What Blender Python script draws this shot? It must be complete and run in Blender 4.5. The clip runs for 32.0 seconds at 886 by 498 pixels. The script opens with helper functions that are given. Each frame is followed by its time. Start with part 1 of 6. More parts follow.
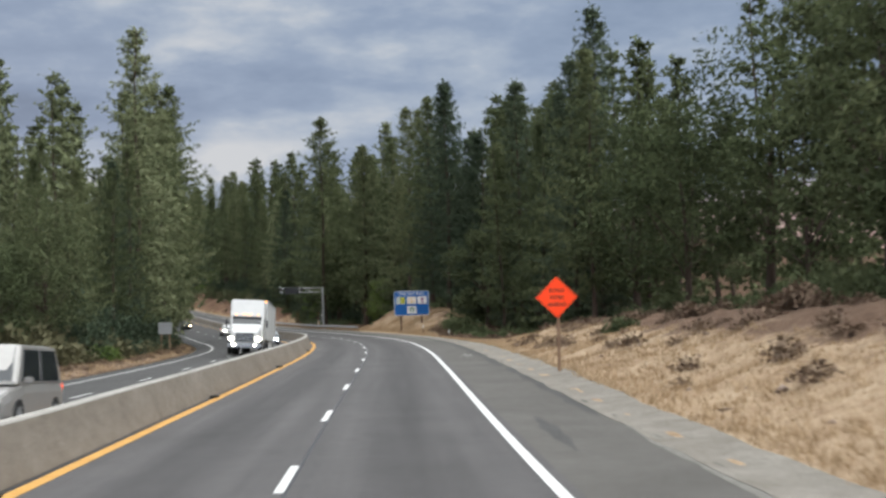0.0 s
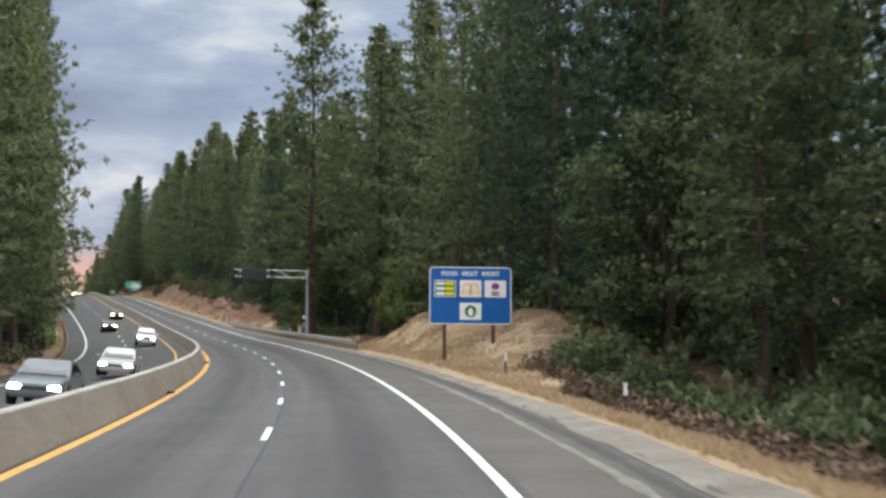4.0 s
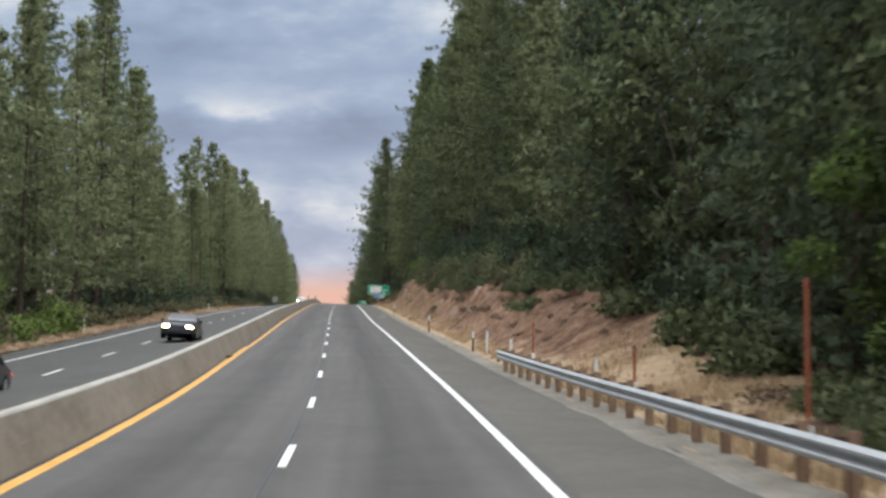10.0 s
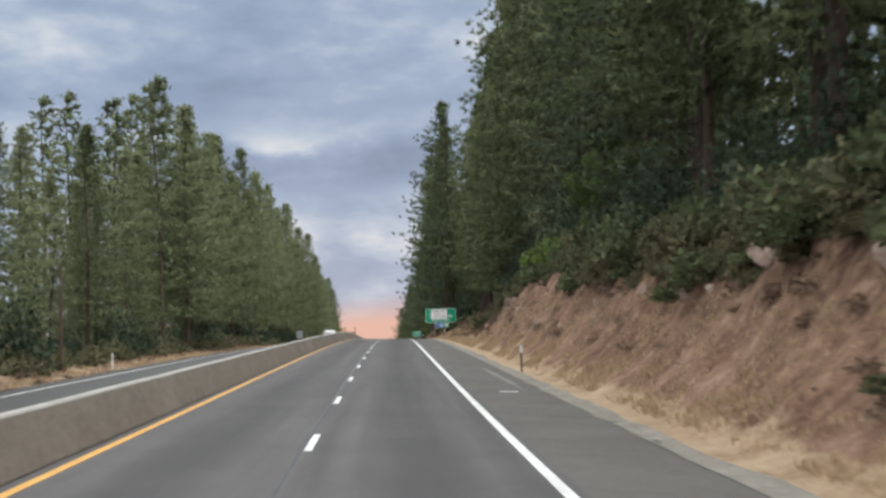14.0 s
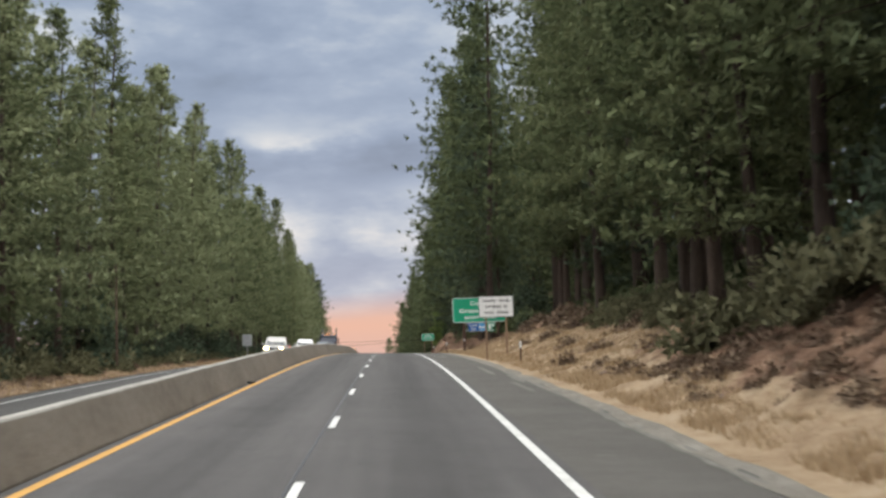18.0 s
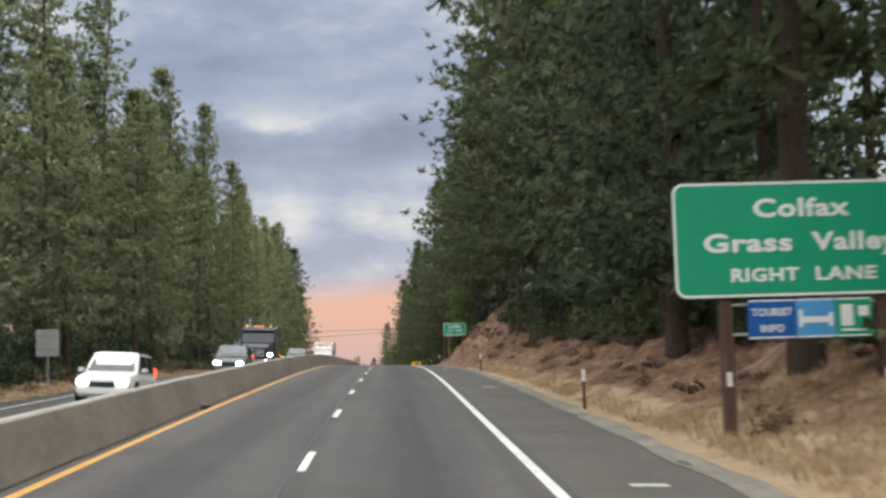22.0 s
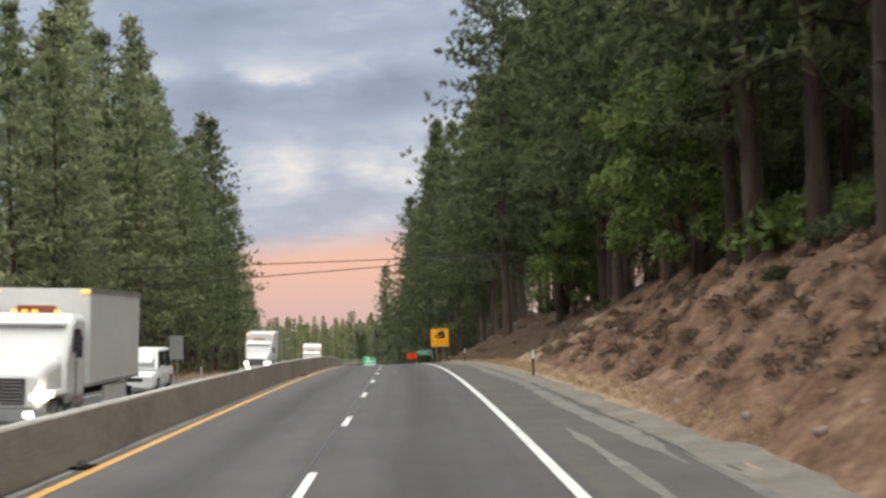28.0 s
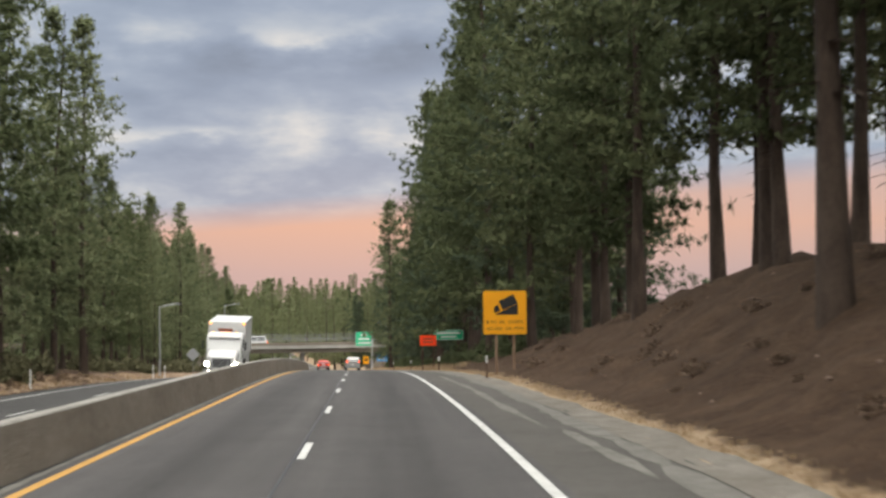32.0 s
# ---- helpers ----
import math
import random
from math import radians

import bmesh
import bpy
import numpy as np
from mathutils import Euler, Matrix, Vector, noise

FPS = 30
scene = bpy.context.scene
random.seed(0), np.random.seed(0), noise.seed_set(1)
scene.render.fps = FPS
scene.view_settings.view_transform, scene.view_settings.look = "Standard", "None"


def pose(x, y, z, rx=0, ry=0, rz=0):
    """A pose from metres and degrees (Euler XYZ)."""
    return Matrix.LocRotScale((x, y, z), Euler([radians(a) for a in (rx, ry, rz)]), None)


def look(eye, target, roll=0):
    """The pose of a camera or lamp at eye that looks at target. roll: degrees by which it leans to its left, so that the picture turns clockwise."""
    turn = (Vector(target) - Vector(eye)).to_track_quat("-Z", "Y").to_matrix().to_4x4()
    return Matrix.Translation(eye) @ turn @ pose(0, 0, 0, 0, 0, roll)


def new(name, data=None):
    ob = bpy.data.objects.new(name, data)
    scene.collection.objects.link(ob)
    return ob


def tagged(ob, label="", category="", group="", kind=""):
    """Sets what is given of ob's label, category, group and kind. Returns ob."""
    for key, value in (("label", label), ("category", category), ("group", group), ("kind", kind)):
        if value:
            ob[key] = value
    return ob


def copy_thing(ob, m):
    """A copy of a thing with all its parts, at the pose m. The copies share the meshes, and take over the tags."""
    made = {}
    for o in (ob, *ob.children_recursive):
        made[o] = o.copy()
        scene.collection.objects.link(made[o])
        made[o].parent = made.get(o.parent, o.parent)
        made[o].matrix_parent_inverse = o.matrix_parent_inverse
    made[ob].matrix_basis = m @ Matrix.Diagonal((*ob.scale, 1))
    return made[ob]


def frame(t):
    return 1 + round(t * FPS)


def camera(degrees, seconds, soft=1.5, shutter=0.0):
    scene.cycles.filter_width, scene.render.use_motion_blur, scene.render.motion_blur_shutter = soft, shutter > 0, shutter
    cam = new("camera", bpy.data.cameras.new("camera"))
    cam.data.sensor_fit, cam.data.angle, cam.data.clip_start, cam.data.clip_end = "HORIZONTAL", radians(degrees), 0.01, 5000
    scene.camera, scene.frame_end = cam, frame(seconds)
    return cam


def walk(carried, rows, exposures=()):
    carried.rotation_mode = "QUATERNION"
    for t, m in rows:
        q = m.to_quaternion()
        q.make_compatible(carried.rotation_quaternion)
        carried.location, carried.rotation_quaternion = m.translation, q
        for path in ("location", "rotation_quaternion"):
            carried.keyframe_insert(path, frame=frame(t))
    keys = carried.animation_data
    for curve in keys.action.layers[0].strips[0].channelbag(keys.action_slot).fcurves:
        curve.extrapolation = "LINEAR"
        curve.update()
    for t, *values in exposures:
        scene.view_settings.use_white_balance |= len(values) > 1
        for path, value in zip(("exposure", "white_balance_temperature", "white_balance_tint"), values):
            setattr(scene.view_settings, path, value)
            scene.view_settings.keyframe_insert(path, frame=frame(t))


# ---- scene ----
# the drive: seconds, place in metres, turn in degrees
PATH = [
    (0.0, -2.195, -0.285, 2.346, 93.773, 1.771, 5.075),
    (0.5, -3.631, 10.958, 2.518, 93.777, 1.536, 4.985),
    (1.0, -5.057, 22.269, 2.725, 93.827, 1.379, 5.06),
    (1.5, -6.451, 33.642, 2.964, 93.912, 1.201, 5.073),
    (2.0, -7.819, 45.07, 3.212, 93.89, 1.175, 5.18),
    (2.5, -9.208, 56.548, 3.461, 93.969, 0.512, 5.382),
    (3.0, -10.627, 68.08, 3.708, 94.003, 0.185, 5.536),
    (3.5, -12.134, 79.634, 3.953, 94.033, -0.083, 5.781),
    (4.0, -13.821, 91.22, 4.189, 94.037, -0.253, 6.258),
    (4.5, -15.744, 102.805, 4.406, 93.992, -0.286, 7.104),
    (5.0, -17.862, 114.369, 4.606, 93.88, 0.063, 8.095),
    (5.5, -20.18, 125.91, 4.787, 93.84, -0.19, 9.258),
    (6.0, -22.699, 137.426, 4.96, 93.901, -0.417, 10.249),
    (6.5, -25.41, 148.915, 5.143, 94.039, -0.553, 11.122),
    (7.0, -28.314, 160.372, 5.337, 94.094, -0.614, 12.023),
    (7.5, -31.422, 171.789, 5.543, 94.076, -1.003, 13.058),
    (8.0, -34.742, 183.163, 5.763, 94.085, -0.942, 14.078),
    (8.5, -38.256, 194.488, 6.0, 94.175, -1.245, 15.205),
    (9.0, -41.941, 205.755, 6.257, 94.459, -1.372, 16.354),
    (9.5, -45.795, 216.96, 6.536, 94.711, -1.456, 17.422),
    (10.0, -49.803, 228.109, 6.855, 94.737, -0.411, 18.22),
    (10.5, -53.955, 239.2, 7.238, 94.827, -0.396, 18.799),
    (11.0, -58.245, 250.235, 7.696, 95.275, 0.089, 19.256),
    (11.5, -62.656, 261.219, 8.228, 95.637, 0.384, 19.665),
    (12.0, -67.185, 272.153, 8.834, 95.899, 0.92, 19.906),
    (12.5, -71.782, 283.108, 9.472, 95.757, 1.15, 20.087),
    (13.0, -76.404, 294.113, 10.115, 95.959, 1.507, 20.325),
    (13.5, -81.054, 305.166, 10.764, 95.774, 1.785, 20.381),
    (14.0, -85.74, 316.263, 11.419, 95.896, 1.857, 20.421),
    (14.5, -90.463, 327.407, 12.079, 95.827, 1.816, 20.539),
    (15.0, -95.201, 338.612, 12.731, 95.846, 1.876, 20.57),
    (15.5, -99.937, 349.88, 13.394, 95.85, 1.972, 20.531),
    (16.0, -104.673, 361.206, 14.07, 95.839, 2.022, 20.465),
    (16.5, -109.371, 372.585, 14.747, 95.814, 1.943, 20.414),
    (17.0, -114.065, 383.982, 15.418, 95.866, 1.622, 20.391),
    (17.5, -118.755, 395.395, 16.084, 95.75, 1.603, 20.354),
    (18.0, -123.441, 406.826, 16.74, 95.72, 1.841, 20.351),
    (18.5, -128.124, 418.274, 17.385, 95.896, 1.687, 20.208),
    (19.0, -132.808, 429.736, 18.013, 95.725, 1.429, 20.18),
    (19.5, -137.493, 441.212, 18.624, 95.66, 1.587, 20.094),
    (20.0, -142.195, 452.694, 19.221, 95.574, 1.38, 20.033),
    (20.5, -146.94, 464.168, 19.793, 95.391, 1.699, 20.088),
    (21.0, -151.698, 475.641, 20.327, 95.174, 1.665, 20.119),
    (21.5, -156.464, 487.116, 20.823, 95.111, 1.711, 20.123),
    (22.0, -161.235, 498.592, 21.275, 94.981, 1.724, 20.292),
    (22.5, -166.005, 510.073, 21.689, 94.861, 2.343, 20.329),
    (23.0, -170.774, 521.559, 22.075, 94.775, 2.196, 20.326),
    (23.5, -175.529, 533.057, 22.435, 94.54, 2.355, 20.392),
    (24.0, -180.266, 544.566, 22.767, 94.291, 2.118, 20.327),
    (24.5, -184.976, 556.084, 23.073, 94.14, 2.34, 20.133),
    (25.0, -189.697, 567.6, 23.338, 94.012, 2.261, 19.99),
    (25.5, -194.43, 579.112, 23.558, 93.774, 2.287, 19.794),
    (26.0, -199.19, 590.615, 23.735, 93.639, 1.993, 19.619),
    (26.5, -203.982, 602.108, 23.872, 93.463, 2.765, 19.697),
    (27.0, -208.778, 613.618, 23.964, 93.304, 2.777, 19.804),
    (27.5, -213.528, 625.152, 24.027, 93.135, 2.476, 20.085),
    (28.0, -218.233, 636.708, 24.062, 92.953, 2.07, 20.331),
    (28.5, -222.907, 648.273, 24.069, 92.755, 1.767, 20.335),
    (29.0, -227.536, 659.844, 24.043, 92.605, 1.687, 20.185),
    (29.5, -232.158, 671.395, 23.989, 92.34, 1.404, 19.963),
    (30.0, -236.805, 682.925, 23.902, 92.368, 1.52, 19.799),
    (30.5, -241.479, 694.434, 23.777, 92.441, 1.143, 19.729),
    (31.0, -246.185, 705.919, 23.605, 91.932, 1.082, 20.134),
    (31.5, -250.924, 717.379, 23.387, 91.836, 0.923, 20.316),
    (32.0, -255.713, 728.804, 23.127, 91.638, 0.541, 20.673),
]
cam = camera(35.89, 32.0, soft=2.75, shutter=0.35)
walk(cam, [(t, pose(x, y, z, rx, ry, rz)) for t, x, y, z, rx, ry, rz in PATH],
     exposures=[(0, -.26, 6150, 10), (2.5, -.12, 6150, 10), (4.5, .04, 6150, 10), (9, .03, 6150, 10), (13, -.03, 6150, 10), (17, -.02, 6350, 10), (20, .03, 6450, 10), (26, .0, 6450, 10), (29, .12, 6600, 10), (32, -.06, 6650, 10)])

# the road's line: heading every 30 m, grade every 50 m, cross fall every 60 m, all from 20 m before the start
HEADING = [7.28, 7.47, 6.95, 7.24, 9.44, 11.94, 14.33, 16.95, 19.15, 21.05, 22.64, 22.69, 22.89, 22.59, 22.48, 22.36, 22.3, 22.49, 22.56, 22.52, 22.27, 22.4, 22.77, 22.2, 21.69, 22.04, 22.47, 23.22, 23.9, 24.17, 24.72, 25.27, 25.82, 26.37, 26.92, 27.47, 28.02, 28.57, 29.12, 29.67, 30.22, 30.77]
GRADE = [0.0099, 0.0226, 0.0215, 0.0148, 0.0187, 0.0254, 0.052, 0.0529, 0.0558, 0.0526, 0.0466, 0.034, 0.0252, 0.011, 0.0021, -0.0085, -0.0243, -0.036, -0.058, -0.058, -0.058, -0.058, -0.058, -0.058, -0.058]
BANK = [-0.0306, 0.0003, 0.0188, 0.0337, 0.0445, 0.008, -0.0312, -0.0216, -0.0238, -0.0353, -0.0312, -0.0445, -0.0185, -0.0018, -0.0034, -0.02, -0.02, -0.02, -0.02, -0.02, -0.02]

# ---- the road's geometry ----
STEP = 2.5
S_ALL = np.arange(-300.0, 1500.1, STEP)
_th = np.radians(np.interp(S_ALL, -20 + 30 * np.arange(len(HEADING)), HEADING))
_gr = np.interp(S_ALL, -20 + 50 * np.arange(len(GRADE)), GRADE)
_gr = np.where(S_ALL > 1120, _gr * np.clip(1 - (S_ALL - 1120) / 150, 0, 1), _gr)
_bk = np.interp(S_ALL, -20 + 60 * np.arange(len(BANK)), BANK)


def _along(v):
    total = np.concatenate([[0], np.cumsum((v[1:] + v[:-1]) / 2) * STEP])
    return total - np.interp(0, S_ALL, total)


_rx, _ry, _rz = _along(-np.sin(_th)), _along(np.cos(_th)), _along(_gr)
LB = -8.02          # the median barrier's middle
SHOULDER = 2.75     # where the near asphalt ends


def lerp(s, values):
    return np.interp(s, S_ALL, values)


FALL_S, FALL = (-300, 250, 330, 390, 470, 520, 570, 640, 1500), (.045, .045, .057, .052, .066, .068, .058, .048, .045)   # cross fall of the opposite lanes


def cross(s, lat):
    """Height of the paved cross-section over the right edge line."""
    b = lerp(s, _bk)
    fall = np.maximum(b, 0) + np.interp(s, FALL_S, FALL)
    drop = np.interp(s, (250, 274, 288, 300, 322), (0, .05, .07, .045, 0)) * np.clip(lat - .25, 0, 3.2)
    return np.where(lat > LB, b * lat - drop, b * LB + (lat - LB) * fall)


def smooth(x):
    x = np.clip(x, 0, 1)
    return x * x * (3 - 2 * x)


# the land beside the near lanes: rise of the slope, its width, and the fall of the land behind it
RISE = ((-300, 2.2), (40, 2.2), (85, 1.6), (108, -0.8), (135, -1.2), (150, 0.8), (163, 2.8), (191, 2.9), (198.5, 0.7), (250, 0.5), (276, 0.8), (293, 3.2),
        (325, 5.0), (370, 5.5), (405, 6.5), (444, 6.3), (458, 4.6), (470, 3.2), (490, 3.3), (545, 3.8), (575, 3.5), (600, 3.1), (614, 3.4), (628, 4.6), (642, 6.3), (660, 7.4), (678, 7.2), (715, 4.8), (750, 4.6),
        (790, 4.9), (830, 5.0), (870, 3.0), (930, 1.5), (1000, 0.8), (1500, 0.8))
WIDE = ((-300, 8), (90, 8), (110, 6), (148, 6), (156, 7), (184, 6.2), (194, 5), (200, 6), (280, 5), (300, 6), (420, 6), (455, 10), (545, 11), (580, 8), (610, 7), (690, 7.5), (730, 8),
        (780, 11), (850, 11), (930, 9), (1500, 9))
BACK = ((-300, .05), (100, .02), (280, .0), (300, .28), (420, .25), (455, .10), (560, .10), (618, .08), (645, .22), (680, .25), (715, .12), (770, -.12), (860, -.10), (930, .0), (1500, 0))
LEFT = ((-300, 1.0), (60, 0.6), (150, 0.6), (300, 0.5), (560, 0.5), (680, 0.7), (820, 0.8), (1000, 0.5), (1500, .5))


STRAIGHT = ((-300, .1), (540, .1), (600, .65), (700, .65), (740, .2), (1500, .2))


def tab(s, table):
    return np.interp(s, [a for a, _ in table], [b for _, b in table])


def wave(x, y, scale, seed):
    """Cheap smooth noise of two arrays, about -1 to 1."""
    v = 0
    for k in range(4):
        a = seed * 1.7 + k * 2.4
        v = v + np.sin((x * np.cos(a) + y * np.sin(a)) * scale * (1 + .37 * k) + seed * 3.1 * (k + 1)) / (1 + .4 * k)
    return v / 2.4


CRAGGY = ((-300, .15), (284, .15), (304, .9), (410, .9), (422, 1.3), (428, 2.6), (442, 2.6), (450, 1.2), (462, .3), (545, .3), (575, .8), (632, 1.0), (645, 1.5), (700, 1.5), (745, 1.3), (758, .2), (1500, .2))   # how broken the cut bank is


def land(s, lat):
    """Height of the ground over the right edge line, without the slabs of asphalt."""
    s, lat = np.broadcast_arrays(np.asarray(s, float), np.asarray(lat, float))
    z = cross(s, np.clip(lat, -19.6, 3.4))
    right = lat - 3.5
    rise, wide = tab(s, RISE), tab(s, WIDE)
    u = right / wide
    z = z + np.where(right > 0, rise * (smooth(u * .9 + .05 * (u > 0)) * (1 - tab(s, STRAIGHT)) + np.clip(u, 0, 1) * tab(s, STRAIGHT)) + np.clip(right - wide, 0, 60) * tab(s, BACK), 0)
    gully = np.abs(wave(s + .5 * wave(s, lat, .7, 9), lat * .25, 1.05, 8))
    rough = np.clip(right / 2.5, 0, 1) * np.clip(np.abs(rise) / 4, .15, 1)
    z = z + rough * (.28 * wave(s, lat, .55, 1) + .22 * wave(s, lat, 1.3, 2) + .13 * wave(s, lat * 1.4, 2.6, 3) + .38 * (gully - .45) * tab(s, ((-300, .2), (280, .2), (300, 1), (430, 1), (464, 1), (478, .25), (545, .4), (580, 1), (745, 1), (770, .3), (1500, .3))))
    crag = np.abs(wave(s + .4 * wave(s, lat, 1.7, 31), lat * 1.4, 1.9, 21)) * .34 + np.abs(wave(s, lat * 1.6, 3.7, 22)) * .17 + .07 * wave(s, lat * 1.5, 6.1, 23)
    z = z + np.clip((right - .6) / 1.6, 0, 1) * (crag - .22) * tab(s, CRAGGY)
    left = -19.6 - lat
    z = z + np.where(left > 0, tab(s, LEFT) * smooth(left / 5) + np.clip(left - 5, 0, 40) * .02, 0)
    z = z + np.clip(left / 2, 0, 1) * (.12 * wave(s, lat, .6, 4) + .08 * wave(s, lat, 1.7, 5))
    return z


FAR_TURN = radians(20)


def spot(s, lat, up=0.0):
    """World points from metres along the road, metres to the right of its right edge line, and a height over that line."""
    s, lat, up = np.broadcast_arrays(np.asarray(s, float), np.asarray(lat, float), np.asarray(up, float))
    over = np.clip(s - 1500, 0, None) + np.clip(s + 300, None, 0)
    th = lerp(s, _th)
    near = np.clip(lat, -60, 60)
    x = lerp(s, _rx) - np.sin(th) * over + np.cos(th) * near + np.cos(FAR_TURN) * (lat - near)
    y = lerp(s, _ry) + np.cos(th) * over + np.sin(th) * near + np.sin(FAR_TURN) * (lat - near)
    return np.stack([x, y, lerp(s, _rz) + up], -1)


def yaw_at(s):
    return math.degrees(float(lerp(s, _th)))


def place(s, lat, up=None, turn=0.0, lift=0.0):
    """A pose on the ground (or at a height over the edge line), facing along the road."""
    z = float(land(s, lat)) if up is None else up
    x, y, z = spot(s, lat, z + lift)
    return pose(float(x), float(y), float(z), 0, 0, yaw_at(s) + turn)


def on_road(s, lat, turn=0.0):
    x, y, z = spot(s, lat, float(cross(s, lat)))
    pitch = math.degrees(math.atan(float(lerp(s, _gr))))
    roll = -math.degrees(math.atan(float(lerp(s, _bk)) if lat > LB else max(float(lerp(s, _bk)), 0) + float(np.interp(s, FALL_S, FALL))))
    return pose(float(x), float(y), float(z), 0, 0, yaw_at(s)) @ pose(0, 0, 0, pitch, roll, turn)

# ---- world and sun: dusk under a broken overcast, afterglow ahead ----
def nodes_of(tree):
    tree.nodes.clear()
    return lambda kind, **kw: _node(tree, kind, kw)


def _node(tree, kind, kw):
    n = tree.nodes.new(kind)
    for k, v in kw.items():
        if k == "ins":
            for key, val in v.items():
                if isinstance(val, bpy.types.NodeSocket):
                    tree.links.new(val, n.inputs[key])
                else:
                    n.inputs[key].default_value = val
        elif k == "ramp":
            els = n.color_ramp.elements
            while len(els) < len(v):
                els.new(0.5)
            for e, (at, col) in zip(els, v):
                e.position, e.color = at, (*col, 1)
        else:
            setattr(n, k, v)
    return n


world = bpy.data.worlds.new("dusk")
scene.world = world
world.use_nodes = True
N = nodes_of(world.node_tree)


def M(op, a, b=0.5, clamp=False):
    return N("ShaderNodeMath", operation=op, use_clamp=clamp, ins={0: a, 1: b}).outputs[0]


tc = N("ShaderNodeTexCoord").outputs["Generated"]
sep = N("ShaderNodeSeparateXYZ", ins={0: tc})
dx, dy, dz = sep.outputs
zz = M("ADD", M("MAXIMUM", dz, 0.0), 0.075)
flat = N("ShaderNodeCombineXYZ", ins={0: M("DIVIDE", dx, zz), 1: M("DIVIDE", dy, zz), 2: 0.7}).outputs[0]
big = N("ShaderNodeTexNoise", ins={"Vector": flat, "Scale": 0.62, "Detail": 7.0, "Roughness": 0.52, "Distortion": 0.35}).outputs[0]
fine = N("ShaderNodeTexNoise", ins={"Vector": flat, "Scale": 1.9, "Detail": 6.0, "Roughness": 0.6}).outputs[0]
banks = N("ShaderNodeVectorMath", operation="MULTIPLY", ins={0: tc, 1: (1.0, 1.0, 2.6)}).outputs[0]
masses = N("ShaderNodeTexNoise", ins={"Vector": banks, "Scale": 3.6, "Detail": 7.0, "Roughness": 0.5, "Distortion": 0.3}).outputs[0]
billow = N("ShaderNodeTexNoise", ins={"Vector": banks, "Scale": 15.0, "Detail": 6.0, "Roughness": 0.55}).outputs[0]
billow_2 = N("ShaderNodeTexNoise", ins={"Vector": N("ShaderNodeVectorMath", operation="ADD", ins={0: banks, 1: (3.1, 7.7, 1.9)}).outputs[0], "Scale": 11.0, "Detail": 6.0, "Roughness": 0.55}).outputs[0]
mixn = M("ADD", M("ADD", M("ADD", 0.112, M("MULTIPLY", big, 0.10)), M("MULTIPLY", masses, 0.34)), M("ADD", M("MULTIPLY", fine, 0.08), M("MULTIPLY", billow, 0.26)))
# the cloud banks and the gaps between them: heading and elevation of each in degrees, its half extents, lighter or darker
heading = M("ADD", M("MULTIPLY", M("ARCTAN2", M("MULTIPLY", dx, -1.0), dy), 57.296), M("MULTIPLY", M("SUBTRACT", billow_2, 0.5), 5.0))
height = M("ADD", M("MULTIPLY", M("ARCSINE", dz), 57.296), M("MULTIPLY", M("SUBTRACT", billow, 0.5), 1.5))
for at, up, wide_, tall_, much in ((26.8, 10.4, 2.0, .4, .060), (28.8, 10.6, 6.4, .8, .072), (22.8, 9.3, 3.0, .8, -.060), (26.5, 13.2, 9.0, 1.4, -.042), (25.0, 7.2, 9.0, 1.2, .052), (25.0, 6.0, 14.0, 2.0, .030),
                                   (31.5, 6.5, 2.8, .22, .060), (15.0, 12.2, 2.0, .6, .045), (12.3, 7.9, 2.8, .7, .080), (17.0, 9.9, 5.0, 1.0, -.040), (20.5, 8.1, 2.5, .6, .030)):
    far_off = M("ADD", M("POWER", M("ABSOLUTE", M("DIVIDE", M("SUBTRACT", heading, at), wide_)), 2.6), M("POWER", M("ABSOLUTE", M("DIVIDE", M("SUBTRACT", height, up), tall_)), 2.6))
    mixn = M("ADD", mixn, M("MULTIPLY", M("EXPONENT", M("MULTIPLY", far_off, -1.0)), much))
clouds = N("ShaderNodeValToRGB", ins={0: mixn}, ramp=[(0.38, (.245, .305, .405)), (0.45, (.300, .371, .492)), (0.505, (.368, .442, .562)), (0.55, (.495, .557, .642)), (0.605, (.74, .745, .745))])
# paler and brighter overhead, as an overcast sky is
high = M("MULTIPLY", M("SUBTRACT", dz, 0.36), 1.9, True)
sky_col = N("ShaderNodeMix", data_type="RGBA", ins={"Factor": high, 6: clouds.outputs[0], 7: (3.6, 3.6, 3.46, 1)}).outputs[2]
# the afterglow band low in the west, under the cloud's edge
ahead = (-math.sin(radians(24)), math.cos(radians(24)))
west = M("ADD", M("MULTIPLY", dx, ahead[0]), M("MULTIPLY", dy, ahead[1]))
edge = M("ADD", M("SUBTRACT", 0.0995, M("MULTIPLY", heading, 0.00122)), M("MULTIPLY", M("SUBTRACT", billow_2, 0.5), 0.012))
band = M("MULTIPLY", M("SUBTRACT", edge, dz), 48.0, True)
sided = M("MULTIPLY", M("SUBTRACT", west, 0.35), 2.2, True)
glow_f = M("MULTIPLY", band, sided)
glow = N("ShaderNodeValToRGB", ins={0: M("ADD", M("MULTIPLY", dz, 6.0), 0.35)}, ramp=[(0.1, (.50, .40, .42)), (0.42, (.57, .43, .42)), (0.62, (.74, .465, .375)), (0.80, (.66, .47, .43))])
mixed = N("ShaderNodeMix", data_type="RGBA", ins={"Factor": glow_f, 6: sky_col, 7: glow.outputs[0]}).outputs[2]
nishita = N("ShaderNodeTexSky", sky_type="NISHITA", sun_disc=False, sun_elevation=radians(1.5), sun_rotation=radians(-24))
